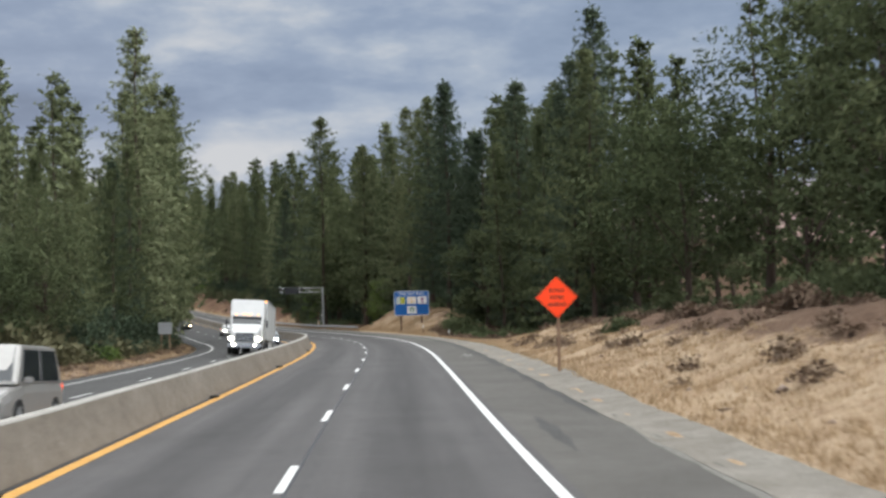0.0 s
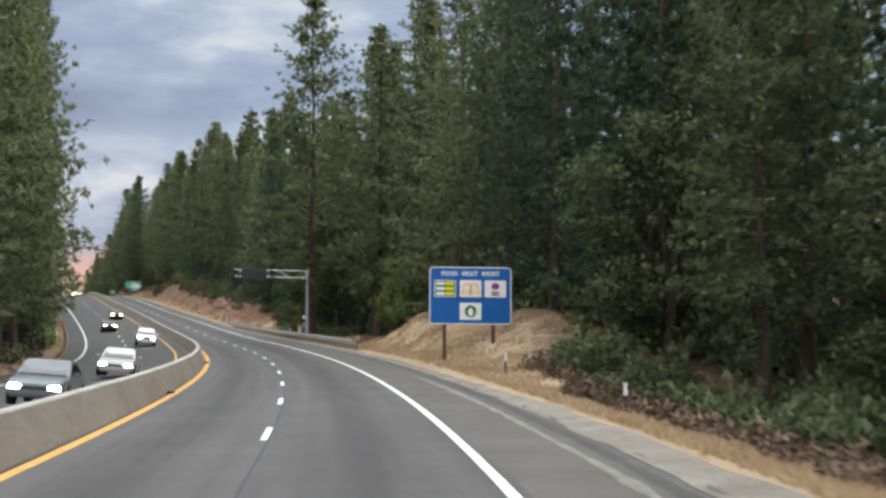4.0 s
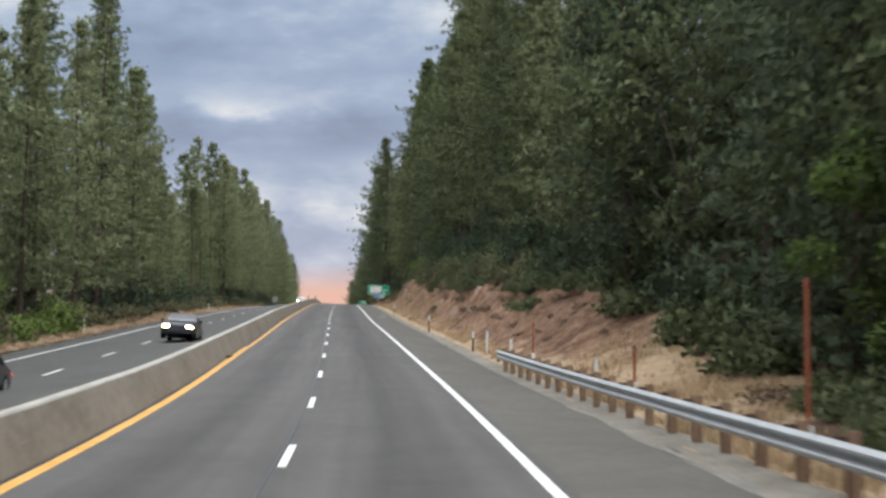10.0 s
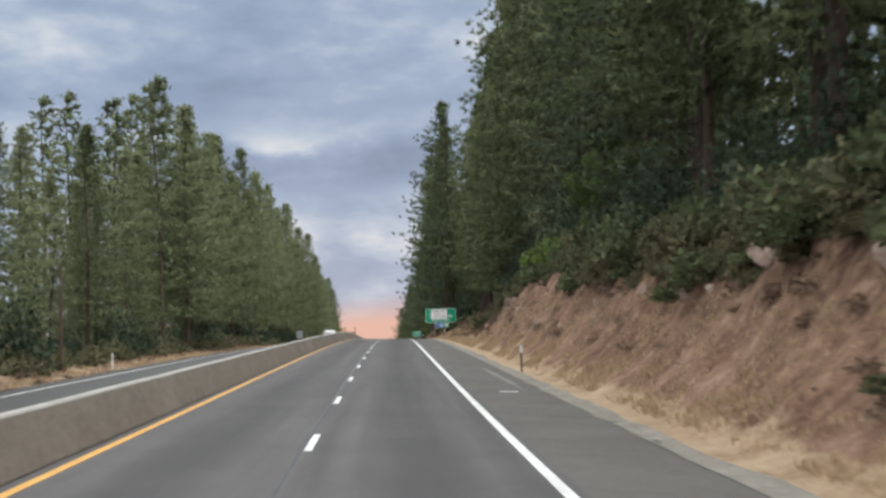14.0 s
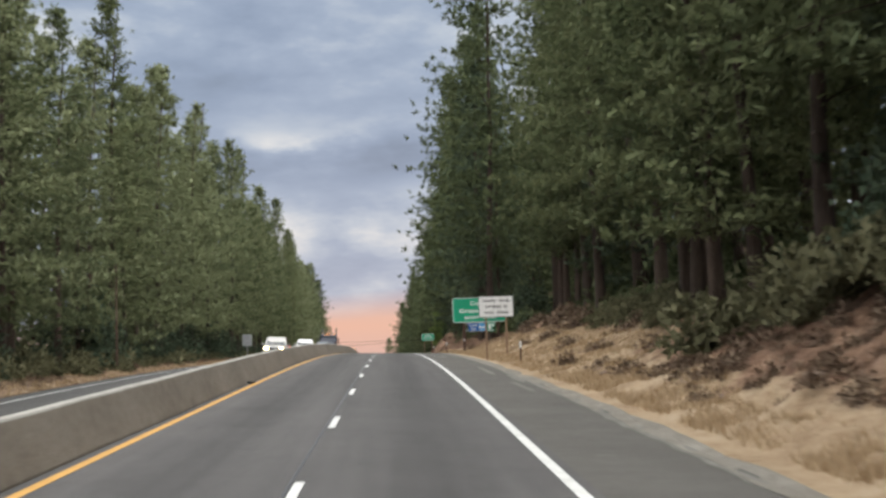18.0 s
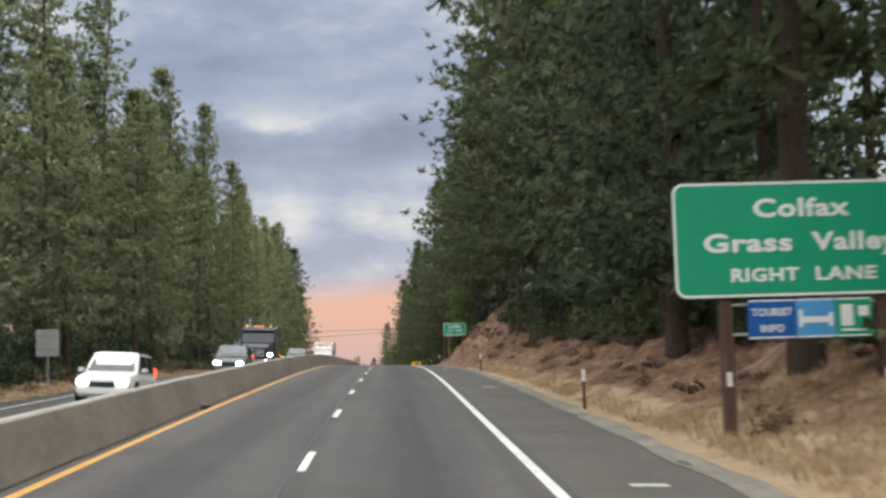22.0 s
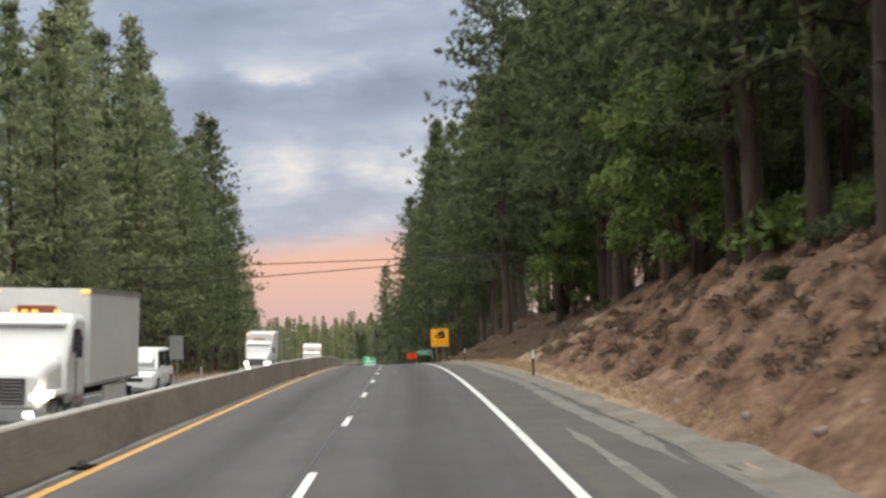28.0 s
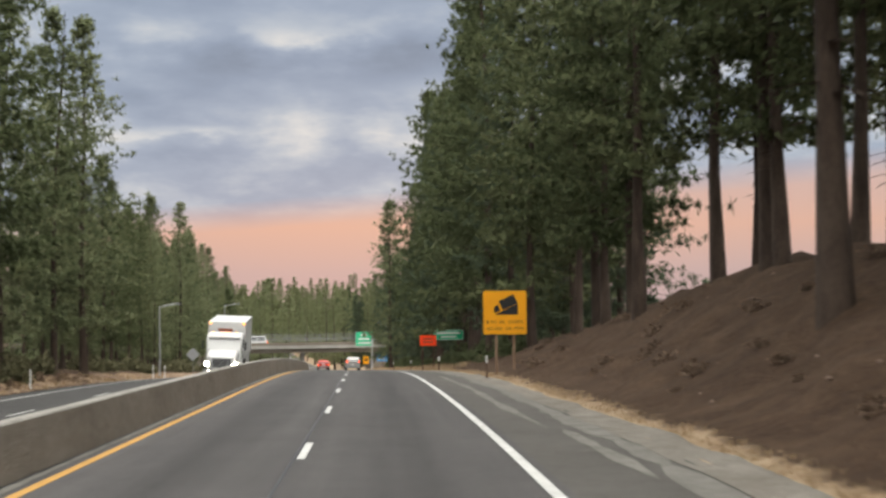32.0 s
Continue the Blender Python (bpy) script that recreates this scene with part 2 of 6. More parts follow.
faint = N("ShaderNodeVectorMath", operation="SCALE", ins={0: nishita.outputs[0], "Scale": 0.004}).outputs[0]
total = N("ShaderNodeVectorMath", operation="ADD", ins={0: mixed, 1: faint}).outputs[0]
bg = N("ShaderNodeBackground", ins={"Color": total, "Strength": 1.0})
N("ShaderNodeOutputWorld", ins={"Surface": bg.outputs[0]})

sun = new("sun", bpy.data.lights.new("sun", "SUN"))
sun.data.energy, sun.data.angle, sun.data.color = 3.8, radians(90), (.975, .965, .89)
sun.matrix_world = look((0, 0, 0), (-.75, .65, -.85))


# ---- materials ----
def material(name, stops, scale=1.0, rough=.85, bump=.0, bump_scale=8.0, metal=.0, detail=5.0, vary=.0, island=.0, stretch=(1, 1, 1), fleck=None, spec=.3, through_light=.0, tracks=False):
    """A surface whose colour runs over the stops by noise at two scales; vary: by object; island: by piece of mesh; fleck: (scale, amount, colour)."""
    m = bpy.data.materials.new(name)
    m.use_nodes = True
    t = m.node_tree
    n = nodes_of(t)
    pos = n("ShaderNodeNewGeometry")
    p = n("ShaderNodeVectorMath", operation="MULTIPLY", ins={0: pos.outputs["Position"], 1: stretch}).outputs[0]
    a = n("ShaderNodeTexNoise", ins={"Vector": p, "Scale": scale, "Detail": detail, "Roughness": .6}).outputs[0]
    b = n("ShaderNodeTexNoise", ins={"Vector": p, "Scale": scale * 9, "Detail": 3.0}).outputs[0]
    f = n("ShaderNodeMath", operation="MULTIPLY_ADD", ins={0: b, 1: .35, 2: n("ShaderNodeMath", operation="MULTIPLY", ins={0: a, 1: .65}).outputs[0]}).outputs[0]
    if vary:
        r = n("ShaderNodeObjectInfo").outputs["Random"]
        f = n("ShaderNodeMath", operation="ADD", ins={0: f, 1: n("ShaderNodeMath", operation="MULTIPLY_ADD", ins={0: r, 1: vary, 2: -vary / 2}).outputs[0]}).outputs[0]
    if island:
        r = pos.outputs["Random Per Island"]
        f = n("ShaderNodeMath", operation="ADD", ins={0: f, 1: n("ShaderNodeMath", operation="MULTIPLY_ADD", ins={0: r, 1: island, 2: -island / 2}).outputs[0]}).outputs[0]
    k = len(stops)
    col = n("ShaderNodeValToRGB", ins={0: f}, ramp=[(.33 + .36 * i / max(k - 1, 1), c) for i, c in enumerate(stops)] if k > 1 else [(0, stops[0]), (1, stops[0])]).outputs[0]
    if fleck:
        fs, amount, fc = fleck
        v = n("ShaderNodeTexNoise", ins={"Vector": p, "Scale": fs, "Detail": 4.0, "Roughness": .7}).outputs[0]
        q = n("ShaderNodeMath", operation="MULTIPLY", use_clamp=True, ins={0: n("ShaderNodeMath", operation="SUBTRACT", ins={0: v, 1: 1 - amount}).outputs[0], 1: 9.0}).outputs[0]
        col = n("ShaderNodeMix", data_type="RGBA", ins={"Factor": q, 6: col, 7: (*fc, 1)}).outputs[2]
    if tracks:
        # wheel paths polished paler, an oily band between them, and long streaks
        lat = n("ShaderNodeAttribute", attribute_name="lat").outputs["Fac"]
        run = n("ShaderNodeAttribute", attribute_name="run").outputs["Fac"]
        lane = n("ShaderNodeMath", operation="PINGPONG", ins={0: n("ShaderNodeMath", operation="ADD", ins={0: lat, 1: 7.52}).outputs[0], 1: 1.88}).outputs[0]
        path = n("ShaderNodeValToRGB", ins={0: n("ShaderNodeMath", operation="DIVIDE", ins={0: lane, 1: 1.88}).outputs[0]}, ramp=[(0, (1.08,) * 3), (.42, (1.16,) * 3), (.62, (1.0,) * 3), (.86, (.80,) * 3), (1, (.76,) * 3)]).outputs[0]
        sv = n("ShaderNodeCombineXYZ", ins={0: n("ShaderNodeMath", operation="MULTIPLY", ins={0: lat, 1: 1.6}).outputs[0], 1: n("ShaderNodeMath", operation="MULTIPLY", ins={0: run, 1: .035}).outputs[0], 2: 0.0}).outputs[0]
        st = n("ShaderNodeTexNoise", ins={"Vector": sv, "Scale": 1.4, "Detail": 6.0}).outputs[0]
        sr = n("ShaderNodeMapRange", ins={0: st, 1: .3, 2: .7, 3: .82, 4: 1.16}).outputs[0]
        col = n("ShaderNodeMix", data_type="RGBA", blend_type="MULTIPLY", ins={"Factor": 1.0, 6: col, 7: path}).outputs[2]
        col = n("ShaderNodeVectorMath", operation="SCALE", ins={0: col, "Scale": sr}).outputs[0]
    bs = n("ShaderNodeBsdfPrincipled", ins={"Base Color": col, "Roughness": rough, "Metallic": metal, "Specular IOR Level": spec})
    if bump:
        h = n("ShaderNodeTexNoise", ins={"Vector": p, "Scale": bump_scale, "Detail": 5.0, "Roughness": .65}).outputs[0]
        t.links.new(n("ShaderNodeBump", ins={"Strength": bump, "Distance": .1, "Height": h}).outputs[0], bs.inputs["Normal"])
    out = bs.outputs[0]
    if through_light:
        tr = n("ShaderNodeBsdfTranslucent", ins={"Color": col})
        out = n("ShaderNodeMixShader", ins={0: through_light, 1: out, 2: tr.outputs[0]}).outputs[0]
    n("ShaderNodeOutputMaterial", ins={"Surface": out})
    return m


def lamp_material(name, colour, strength):
    m = bpy.data.materials.new(name)
    m.use_nodes = True
    n = nodes_of(m.node_tree)
    n("ShaderNodeOutputMaterial", ins={"Surface": n("ShaderNodeEmission", ins={"Color": (*colour, 1), "Strength": strength}).outputs[0]})
    return m


ASPHALT = material("asphalt", [(0.047, 0.044, 0.043), (0.058, 0.054, 0.054), (0.069, 0.064, 0.063)], .35, .82, .25, 30, fleck=(70, .42, (0.090, 0.084, 0.083)), tracks=True)
ASPHALT_OLD = material("weathered_asphalt", [(0.065, 0.060, 0.054), (0.082, 0.076, 0.069), (0.100, 0.093, 0.086)], .45, .88, .3, 22, fleck=(.8, .33, (0.149, 0.139, 0.127)))
ASPHALT_FAR = material("far_asphalt", [(0.034, 0.033, 0.032), (0.045, 0.043, 0.042), (0.054, 0.052, 0.050)], .3, .8, .2, 30)
GRAVEL = material("pale_gravel", [(.138, .121, .100), (.190, .172, .148), (.255, .236, .208)], .8, .95, .6, 14, fleck=(9, .42, (.105, .088, .070)))
FRESH_ASPHALT = material("fresh_asphalt_patch", [(0.039, 0.037, 0.035), (0.049, 0.047, 0.045), (0.059, 0.056, 0.054)], .9, .8, .25, 30)
SEDIMENT = material("pale_sediment", [(0.109, 0.103, 0.092), (0.155, 0.147, 0.132), (0.210, 0.202, 0.182)], 1.2, .95, .3, 14, fleck=(6, .4, (0.118, 0.111, 0.101)))
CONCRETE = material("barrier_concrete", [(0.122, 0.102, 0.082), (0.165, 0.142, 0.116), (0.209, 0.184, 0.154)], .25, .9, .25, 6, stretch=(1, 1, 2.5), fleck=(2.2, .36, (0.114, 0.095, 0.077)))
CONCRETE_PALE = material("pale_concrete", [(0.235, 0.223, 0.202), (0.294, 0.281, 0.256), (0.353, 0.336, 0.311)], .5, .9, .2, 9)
PAINT_WHITE = material("white_road_paint", [(0.386, 0.382, 0.370), (0.521, 0.517, 0.504), (0.622, 0.617, 0.605)], 1.6, .7, .15, 30, fleck=(5, .34, (0.210, 0.206, 0.202)))
PAINT_YELLOW = material("yellow_road_paint", [(0.370, 0.189, 0.038), (0.462, 0.248, 0.055), (0.529, 0.294, 0.076)], 1.6, .7, .15, 30, fleck=(5, .33, (0.218, 0.143, 0.059)))
TAR = material("crack_sealer", [(.022, .022, .023), (.035, .035, .036)], 2, .5)
def ground_material():
    """Dry grass ground, red cut soil, forest floor and brown soil, each where its share of the ground lies, with broken
    borders; forest floor also paints tree shade.
    """
    m = bpy.data.materials.new("ground")
    m.use_nodes = True
    t = m.node_tree
    n = nodes_of(t)
    p = n("ShaderNodeNewGeometry").outputs["Position"]

    def noise_at(scale, detail=6.0, rough=.65, vec=p):
        return n("ShaderNodeTexNoise", ins={"Vector": vec, "Scale": scale, "Detail": detail, "Roughness": rough}).outputs[0]

    def ramp(scale, stops, vec=p):
        a, b = noise_at(scale, vec=vec), noise_at(scale * 7, 4.0, vec=vec)
        f = n("ShaderNodeMath", operation="MULTIPLY_ADD", ins={0: b, 1: .45, 2: n("ShaderNodeMath", operation="MULTIPLY", ins={0: a, 1: .55}).outputs[0]}).outputs[0]
        return n("ShaderNodeValToRGB", ins={0: f}, ramp=[(.34 + .32 * i / (len(stops) - 1), c) for i, c in enumerate(stops)]).outputs[0]

    steep = n("ShaderNodeVectorMath", operation="MULTIPLY", ins={0: p, 1: (1, 1, .35)}).outputs[0]
    col = ramp(.55, [(0.210, 0.139, 0.084), (0.311, 0.218, 0.139), (0.386, 0.286, 0.189), (0.428, 0.332, 0.235)])
    border = n("ShaderNodeMath", operation="SUBTRACT", ins={0: noise_at(.8), 1: .5}).outputs[0]
    for name, c in (("brown", ramp(.6, [(0.084, 0.052, 0.035), (0.139, 0.088, 0.060), (0.193, 0.130, 0.092)])), ("red", ramp(.5, [(0.048, 0.026, 0.017), (0.135, 0.077, 0.050), (0.235, 0.144, 0.096), (0.370, 0.260, 0.188)], steep)),
                    ("forest", ramp(.6, [(0.044, 0.027, 0.018), (0.072, 0.045, 0.029), (0.108, 0.070, 0.046)]))):
        w = n("ShaderNodeAttribute", attribute_name=name).outputs["Fac"]
        f = n("ShaderNodeMath", operation="MULTIPLY_ADD", ins={0: border, 1: 1.5, 2: w}).outputs[0]
        f = n("ShaderNodeMapRange", ins={0: f, 1: .38, 2: .62, 3: 0.0, 4: 1.0}).outputs[0]
        col = n("ShaderNodeMix", data_type="RGBA", ins={"Factor": f, 6: col, 7: c}).outputs[2]
    w = n("ShaderNodeAttribute", attribute_name="rock").outputs["Fac"]
    f = n("ShaderNodeMath", operation="MULTIPLY_ADD", ins={0: border, 1: 1.3, 2: w}).outputs[0]
    f = n("ShaderNodeMapRange", ins={0: f, 1: .42, 2: .58, 3: 0.0, 4: 1.0}).outputs[0]
    col = n("ShaderNodeMix", data_type="RGBA", ins={"Factor": f, 6: col, 7: ramp(1.3, [(.10, .066, .05), (.19, .145, .118), (.27, .22, .185), (.36, .31, .27)], steep)}).outputs[2]
    bs = n("ShaderNodeBsdfPrincipled", ins={"Base Color": col, "Roughness": .95, "Specular IOR Level": .15})
    h = n("ShaderNodeMath", operation="ADD", ins={0: noise_at(1.6), 1: n("ShaderNodeMath", operation="MULTIPLY", ins={0: noise_at(7), 1: .4}).outputs[0]}).outputs[0]
    t.links.new(n("ShaderNodeBump", ins={"Strength": .9, "Distance": .35, "Height": h}).outputs[0], bs.inputs["Normal"])
    n("ShaderNodeOutputMaterial", ins={"Surface": bs.outputs[0]})
    return m


GROUND = ground_material()
DRY_GRASS = material("dry_grass", [(0.290, 0.200, 0.118), (0.395, 0.286, 0.176), (0.479, 0.365, 0.239)], .8, .9, island=.3, through_light=.3)
BROWN_WEED = material("brown_weed", [(0.143, 0.094, 0.066), (0.206, 0.141, 0.099), (0.277, 0.202, 0.144)], .8, .9, island=.5, through_light=.25)
BARK = material("pine_bark", [(.035, .024, .018), (.062, .043, .033), (.10, .072, .055)], 2.2, .95, .9, 8, stretch=(1, 1, .3), vary=.15)
NEEDLES = material("pine_needles", [(0.090, 0.112, 0.053), (0.143, 0.165, 0.081), (0.206, 0.228, 0.115)], .25, .8, vary=.34, island=.08, through_light=.4, spec=.15)
# lighter than NEEDLES: glare haze over the left trees is put into the colour
NEEDLES_HAZED = material("hazed_pine_needles", [(0.150, 0.176, 0.092), (0.220, 0.246, 0.132), (0.302, 0.327, 0.184)], .25, .8, vary=.30, island=.08, through_light=.42, spec=.15)
FIR = material("fir_needles", [(0.060, 0.084, 0.052), (0.096, 0.124, 0.077), (0.137, 0.170, 0.104)], .25, .8, vary=.30, island=.08, through_light=.4, spec=.15)
OAK_LEAF = material("oak_leaves", [(0.056, 0.074, 0.034), (0.092, 0.113, 0.053), (0.134, 0.154, 0.078)], .3, .8, vary=.24, island=.18, through_light=.4, spec=.15)
OLIVE_LEAF = material("olive_brush_leaves", [(.085, .082, .044), (.130, .124, .068), (.18, .17, .098)], .3, .8, vary=.2, island=.18, through_light=.4, spec=.15)
# paler for distance: haze and sky light painted into the needle colour
NEEDLES_FAR_HAZE = material("far_haze_needles", [(0.177, 0.201, 0.100), (0.254, 0.277, 0.142), (0.342, 0.360, 0.195)], .25, .8, island=.16, through_light=.42, spec=.15)
LIGHT_LEAF = material("light_green_leaves", [(.100, .150, .036), (.155, .218, .055), (.215, .275, .08)], .3, .7, vary=.2, island=.35, through_light=.4)
DEAD_LEAF = material("dead_leaves", [(0.075, 0.033, 0.024), (0.125, 0.059, 0.043), (0.188, 0.095, 0.067)], .4, .9, vary=.2, island=.4)
WOOD_POST = material("weathered_wood", [(.16, .10, .066), (.24, .155, .105), (.32, .22, .155)], 3, .9, .4, 12, stretch=(3, 3, .4))
DARK_POST = material("dark_treated_wood", [(.055, .032, .025), (.085, .05, .038), (.12, .078, .058)], 3, .9, .4, 12, stretch=(3, 3, .4))
STEEL = material("galvanised_steel", [(.32, .33, .34), (.42, .43, .44), (.52, .53, .54)], 2, .45, .1, 20, metal=.75, fleck=(6, .33, (.25, .24, .22)))
DULL_STEEL = material("dull_steel", [(.20, .205, .21), (.27, .275, .28)], 2, .6, metal=.4)
SIGN_BACK = material("bare_aluminium", [(0.252, 0.260, 0.269), (0.319, 0.328, 0.336)], 1.5, .5, metal=.35)
PLASTIC_WHITE = material("white_plastic", [(0.554, 0.554, 0.546), (0.655, 0.655, 0.647)], 4, .6, fleck=(7, .32, (0.378, 0.353, 0.319)))
WHITE_SHEET = material("white_sign_sheeting", [(0.622, 0.613, 0.605), (0.689, 0.680, 0.672)], 1, .5)
GREEN_SHEET = material("green_sign_sheeting", [(.007, .24, .13), (.009, .28, .155)], 1, .45)
# green raised in colour to stand in for headlights shining back
GREEN_HEADLIT = material("headlit_green_sheeting", [(.02, .42, .20), (.03, .50, .25)], 1, .4)
BLUE_SHEET = material("blue_sign_sheeting", [(.005, .075, .27), (.009, .095, .32)], .8, .45, fleck=(3, .32, (.02, .06, .16)))
ORANGE_SHEET = material("orange_sign_sheeting", [(.92, .055, .008), (1.0, .075, .012)], 1, .4)
AMBER_SHEET = material("yellow_sign_sheeting", [(.72, .30, .006), (.82, .36, .01)], 1, .45)
BLACK_SHEET = material("black_sign_ink", [(.012, .012, .012), (.022, .022, .022)], 2, .6)
BLACK_BOX = material("black_enclosure", [(.010, .011, .014), (.02, .021, .025)], 2, .5)
LIME = material("yellow_logo_ink", [(.55, .48, .02), (.62, .55, .03)], 2, .5)
LOGO_GREEN = material("green_logo_ink", [(.01, .11, .04), (.015, .14, .05)], 2, .5)
LOGO_GOLD = material("gold_logo_ink", [(.62, .34, .03), (.68, .38, .04)], 2, .5)
LOGO_PURPLE = material("purple_logo_ink", [(.16, .03, .14), (.2, .05, .17)], 2, .5)
SKY_BLUE = material("pale_blue_ink", [(.05, .24, .50), (.08, .30, .56)], 2, .5)
RUST_RED = material("red_brown_paint", [(.20, .055, .03), (.30, .09, .05)], 3, .8)
YELLOW_PLATE = material("yellow_marker_plate", [(.75, .38, .01), (.82, .44, .015)], 2, .5)
RUBBER = material("tyre_rubber", [(.012, .012, .012), (.025, .025, .025)], 5, .85)
DARK_LENS = material("unlit_amber_lens", [(.035, .018, .014), (.06, .03, .022)], 3, .3)
DARK_GLASS = material("tinted_glass", [(.015, .018, .022), (.025, .028, .032)], 1, .08, spec=.6)
CHROME = material("chrome", [(.6, .6, .61), (.7, .7, .71)], 2, .2, metal=.9)
CAR_SILVER = material("silver_paint", [(.30, .29, .28), (.36, .35, .34)], 1, .3, metal=.4)
CAR_WHITE = material("white_paint", [(0.521, 0.521, 0.521), (0.605, 0.605, 0.605)], 1, .35)
CAR_GREY = material("grey_paint", [(.10, .11, .12), (.14, .15, .16)], 1, .3, metal=.3)
CAR_DARK = material("dark_blue_paint", [(.02, .022, .032), (.035, .037, .05)], 1, .3, metal=.3)
CAR_RED = material("red_paint", [(.35, .03, .02), (.42, .04, .03)], 1, .3)
BOX_WHITE = material("white_box_panel", [(0.487, 0.491, 0.487), (0.571, 0.575, 0.571)], .8, .5, fleck=(2, .33, (0.353, 0.344, 0.336)))
DECK_DARK = material("truck_deck", [(.03, .03, .033), (.055, .055, .058)], 2, .7)
HEAD_LAMP = lamp_material("headlamp_white", (1.0, .93, .72), 45)
HEAD_LAMP_WARM = lamp_material("headlamp_warm", (1.0, .72, .32), 40)
HEAD_LAMP_COOL = lamp_material("headlamp_cool", (.86, .92, 1.0), 45)
TAIL_LAMP = lamp_material("tail_lamp", (1.0, .09, .02), 3.2)
AMBER_LAMP = lamp_material("amber_lamp", (1.0, .33, .03), 5)
STREET_LAMP = lamp_material("street_lamp_glow", (1.0, .75, .40), 6)


# ---- building helpers ----
def part(name, bm, mat, parent=None, label="", smooth_shade=False):
    """Links a bmesh as one mesh object, under a thing or a part."""
    me = bpy.data.meshes.new(name)
    bm.to_mesh(me)
    bm.free()
    me.materials.append(mat)
    if smooth_shade:
        me.shade_smooth()
    ob = new(name, me)
    if parent is not None:
        ob.parent = parent
    if label:
        ob["label"] = label
    return ob


def mesh_part(name, verts, faces, mat, parent=None, label=""):
    me = bpy.data.meshes.new(name)
    me.from_pydata(np.asarray(verts, float).tolist(), [], [tuple(int(i) for i in f) for f in faces])
    me.materials.append(mat)
    ob = new(name, me)
    if parent is not None:
        ob.parent = parent
    if label:
        ob["label"] = label
    return ob


def triangles(name, verts, tris, mat, parent=None):
    """A mesh from numpy arrays, quickly."""
    me = bpy.data.meshes.new(name)
    verts, tris = np.asarray(verts, np.float32), np.asarray(tris, np.int32)
    me.vertices.add(len(verts))
    me.vertices.foreach_set("co", verts.ravel())
    me.loops.add(tris.size)
    me.loops.foreach_set("vertex_index", tris.ravel())
    me.polygons.add(len(tris))
    me.polygons.foreach_set("loop_start", np.arange(0, tris.size, 3, dtype=np.int32))
    me.update(calc_edges=True)
    me.materials.append(mat)
    ob = new(name, me)
    if parent is not None:
        ob.parent = parent
    return ob


def box(bm, cx, cy, cz, sx, sy, sz, bevel=0.0, turn=None):
    m = Matrix.LocRotScale((cx, cy, cz), turn, (sx, sy, sz))
    got = bmesh.ops.create_cube(bm, size=1, matrix=m)
    if bevel:
        edges = list({e for v in got["verts"] for e in v.link_edges})
        bmesh.ops.bevel(bm, geom=edges, offset=bevel, segments=2, affect="EDGES")
    return bm


def boxed(*args, **kw):
    return box(bmesh.new(), *args, **kw)


def tube(bm, a, b, r0, r1=None, n=10):
    a, b = Vector(a), Vector(b)
    d = b - a
    turn = d.to_track_quat("Z", "Y").to_matrix().to_4x4()
    bmesh.ops.create_cone(bm, cap_ends=True, segments=n, radius1=r0, radius2=r0 if r1 is None else r1, depth=d.length, matrix=Matrix.Translation((a + b) / 2) @ turn)
    return bm


def tubed(*args, **kw):
    return tube(bmesh.new(), *args, **kw)


def rounded(w, h, r, n=5):
    """Outline of a rounded rectangle in x and z."""
    pts = []
    for cx, cz, a0 in ((w / 2 - r, h / 2 - r, 0), (-w / 2 + r, h / 2 - r, 90), (-w / 2 + r, -h / 2 + r, 180), (w / 2 - r, -h / 2 + r, 270)):
        for k in range(n + 1):
            a = radians(a0 + 90 * k / n)
            pts.append((cx + r * math.cos(a), cz + r * math.sin(a)))
    return pts


def plate(outline, y0, y1, cx=0.0, cz=0.0):
    """A plate from an outline in x and z, between two depths."""
    bm = bmesh.new()
    a = [bm.verts.new((x + cx, y0, z + cz)) for x, z in outline]
    b = [bm.verts.new((x + cx, y1, z + cz)) for x, z in outline]
    bm.faces.new(a)
    bm.faces.new(b[::-1])
    for i in range(len(a)):
        j = (i + 1) % len(a)
        bm.faces.new((a[j], a[i], b[i], b[j]))
    bmesh.ops.recalc_face_normals(bm, faces=bm.faces)
    return bm


def lettering(text, size, x, y, z, mat, parent, width=None, bold=.012):
    """Words as meshes, one each, upright, facing -y, the line centred at x and z."""
    words = text.split()
    if len(words) > 1 and width:
        thin = {"I": .45, "l": .45, "i": .45, "1": .6, "M": 1.25, "W": 1.3, "f": .7, "t": .7}
        wide = [sum(thin.get(ch, 1.0) for ch in w) for w in words]
        unit = width / (sum(wide) + .9 * (len(words) - 1))
        left = x - width / 2
        for word, n in zip(words, wide):
            lettering(word, size, left + n * unit / 2, y, z, mat, parent, n * unit * .96, bold)
            left += (n + .9) * unit
        return
    cu = bpy.data.curves.new("lettering", "FONT")
    cu.body, cu.size, cu.align_x, cu.align_y, cu.extrude, cu.offset = text, size, "CENTER", "BOTTOM_BASELINE", .003, bold * size
    cu.resolution_u = 3
    cu.space_character = 1.08
    tmp = new("lettering", cu)
    bpy.context.view_layer.update()
    me = bpy.data.meshes.new_from_object(tmp.evaluated_get(bpy.context.evaluated_depsgraph_get()))
    bpy.data.objects.remove(tmp)
    co = np.empty(len(me.vertices) * 3, np.float32)
    me.vertices.foreach_get("co", co)
    co = co.reshape(-1, 3)
    if width:
        co[:, 0] *= width / max(np.ptp(co[:, 0]), .001)
    me.vertices.foreach_set("co", np.stack([co[:, 0] + x, y - co[:, 2], co[:, 1] + z - size * .35], -1).ravel())
    me.materials.clear()
    me.materials.append(mat)
    me.update()
    ob = new("lettering", me)
    ob.parent = parent
    return ob


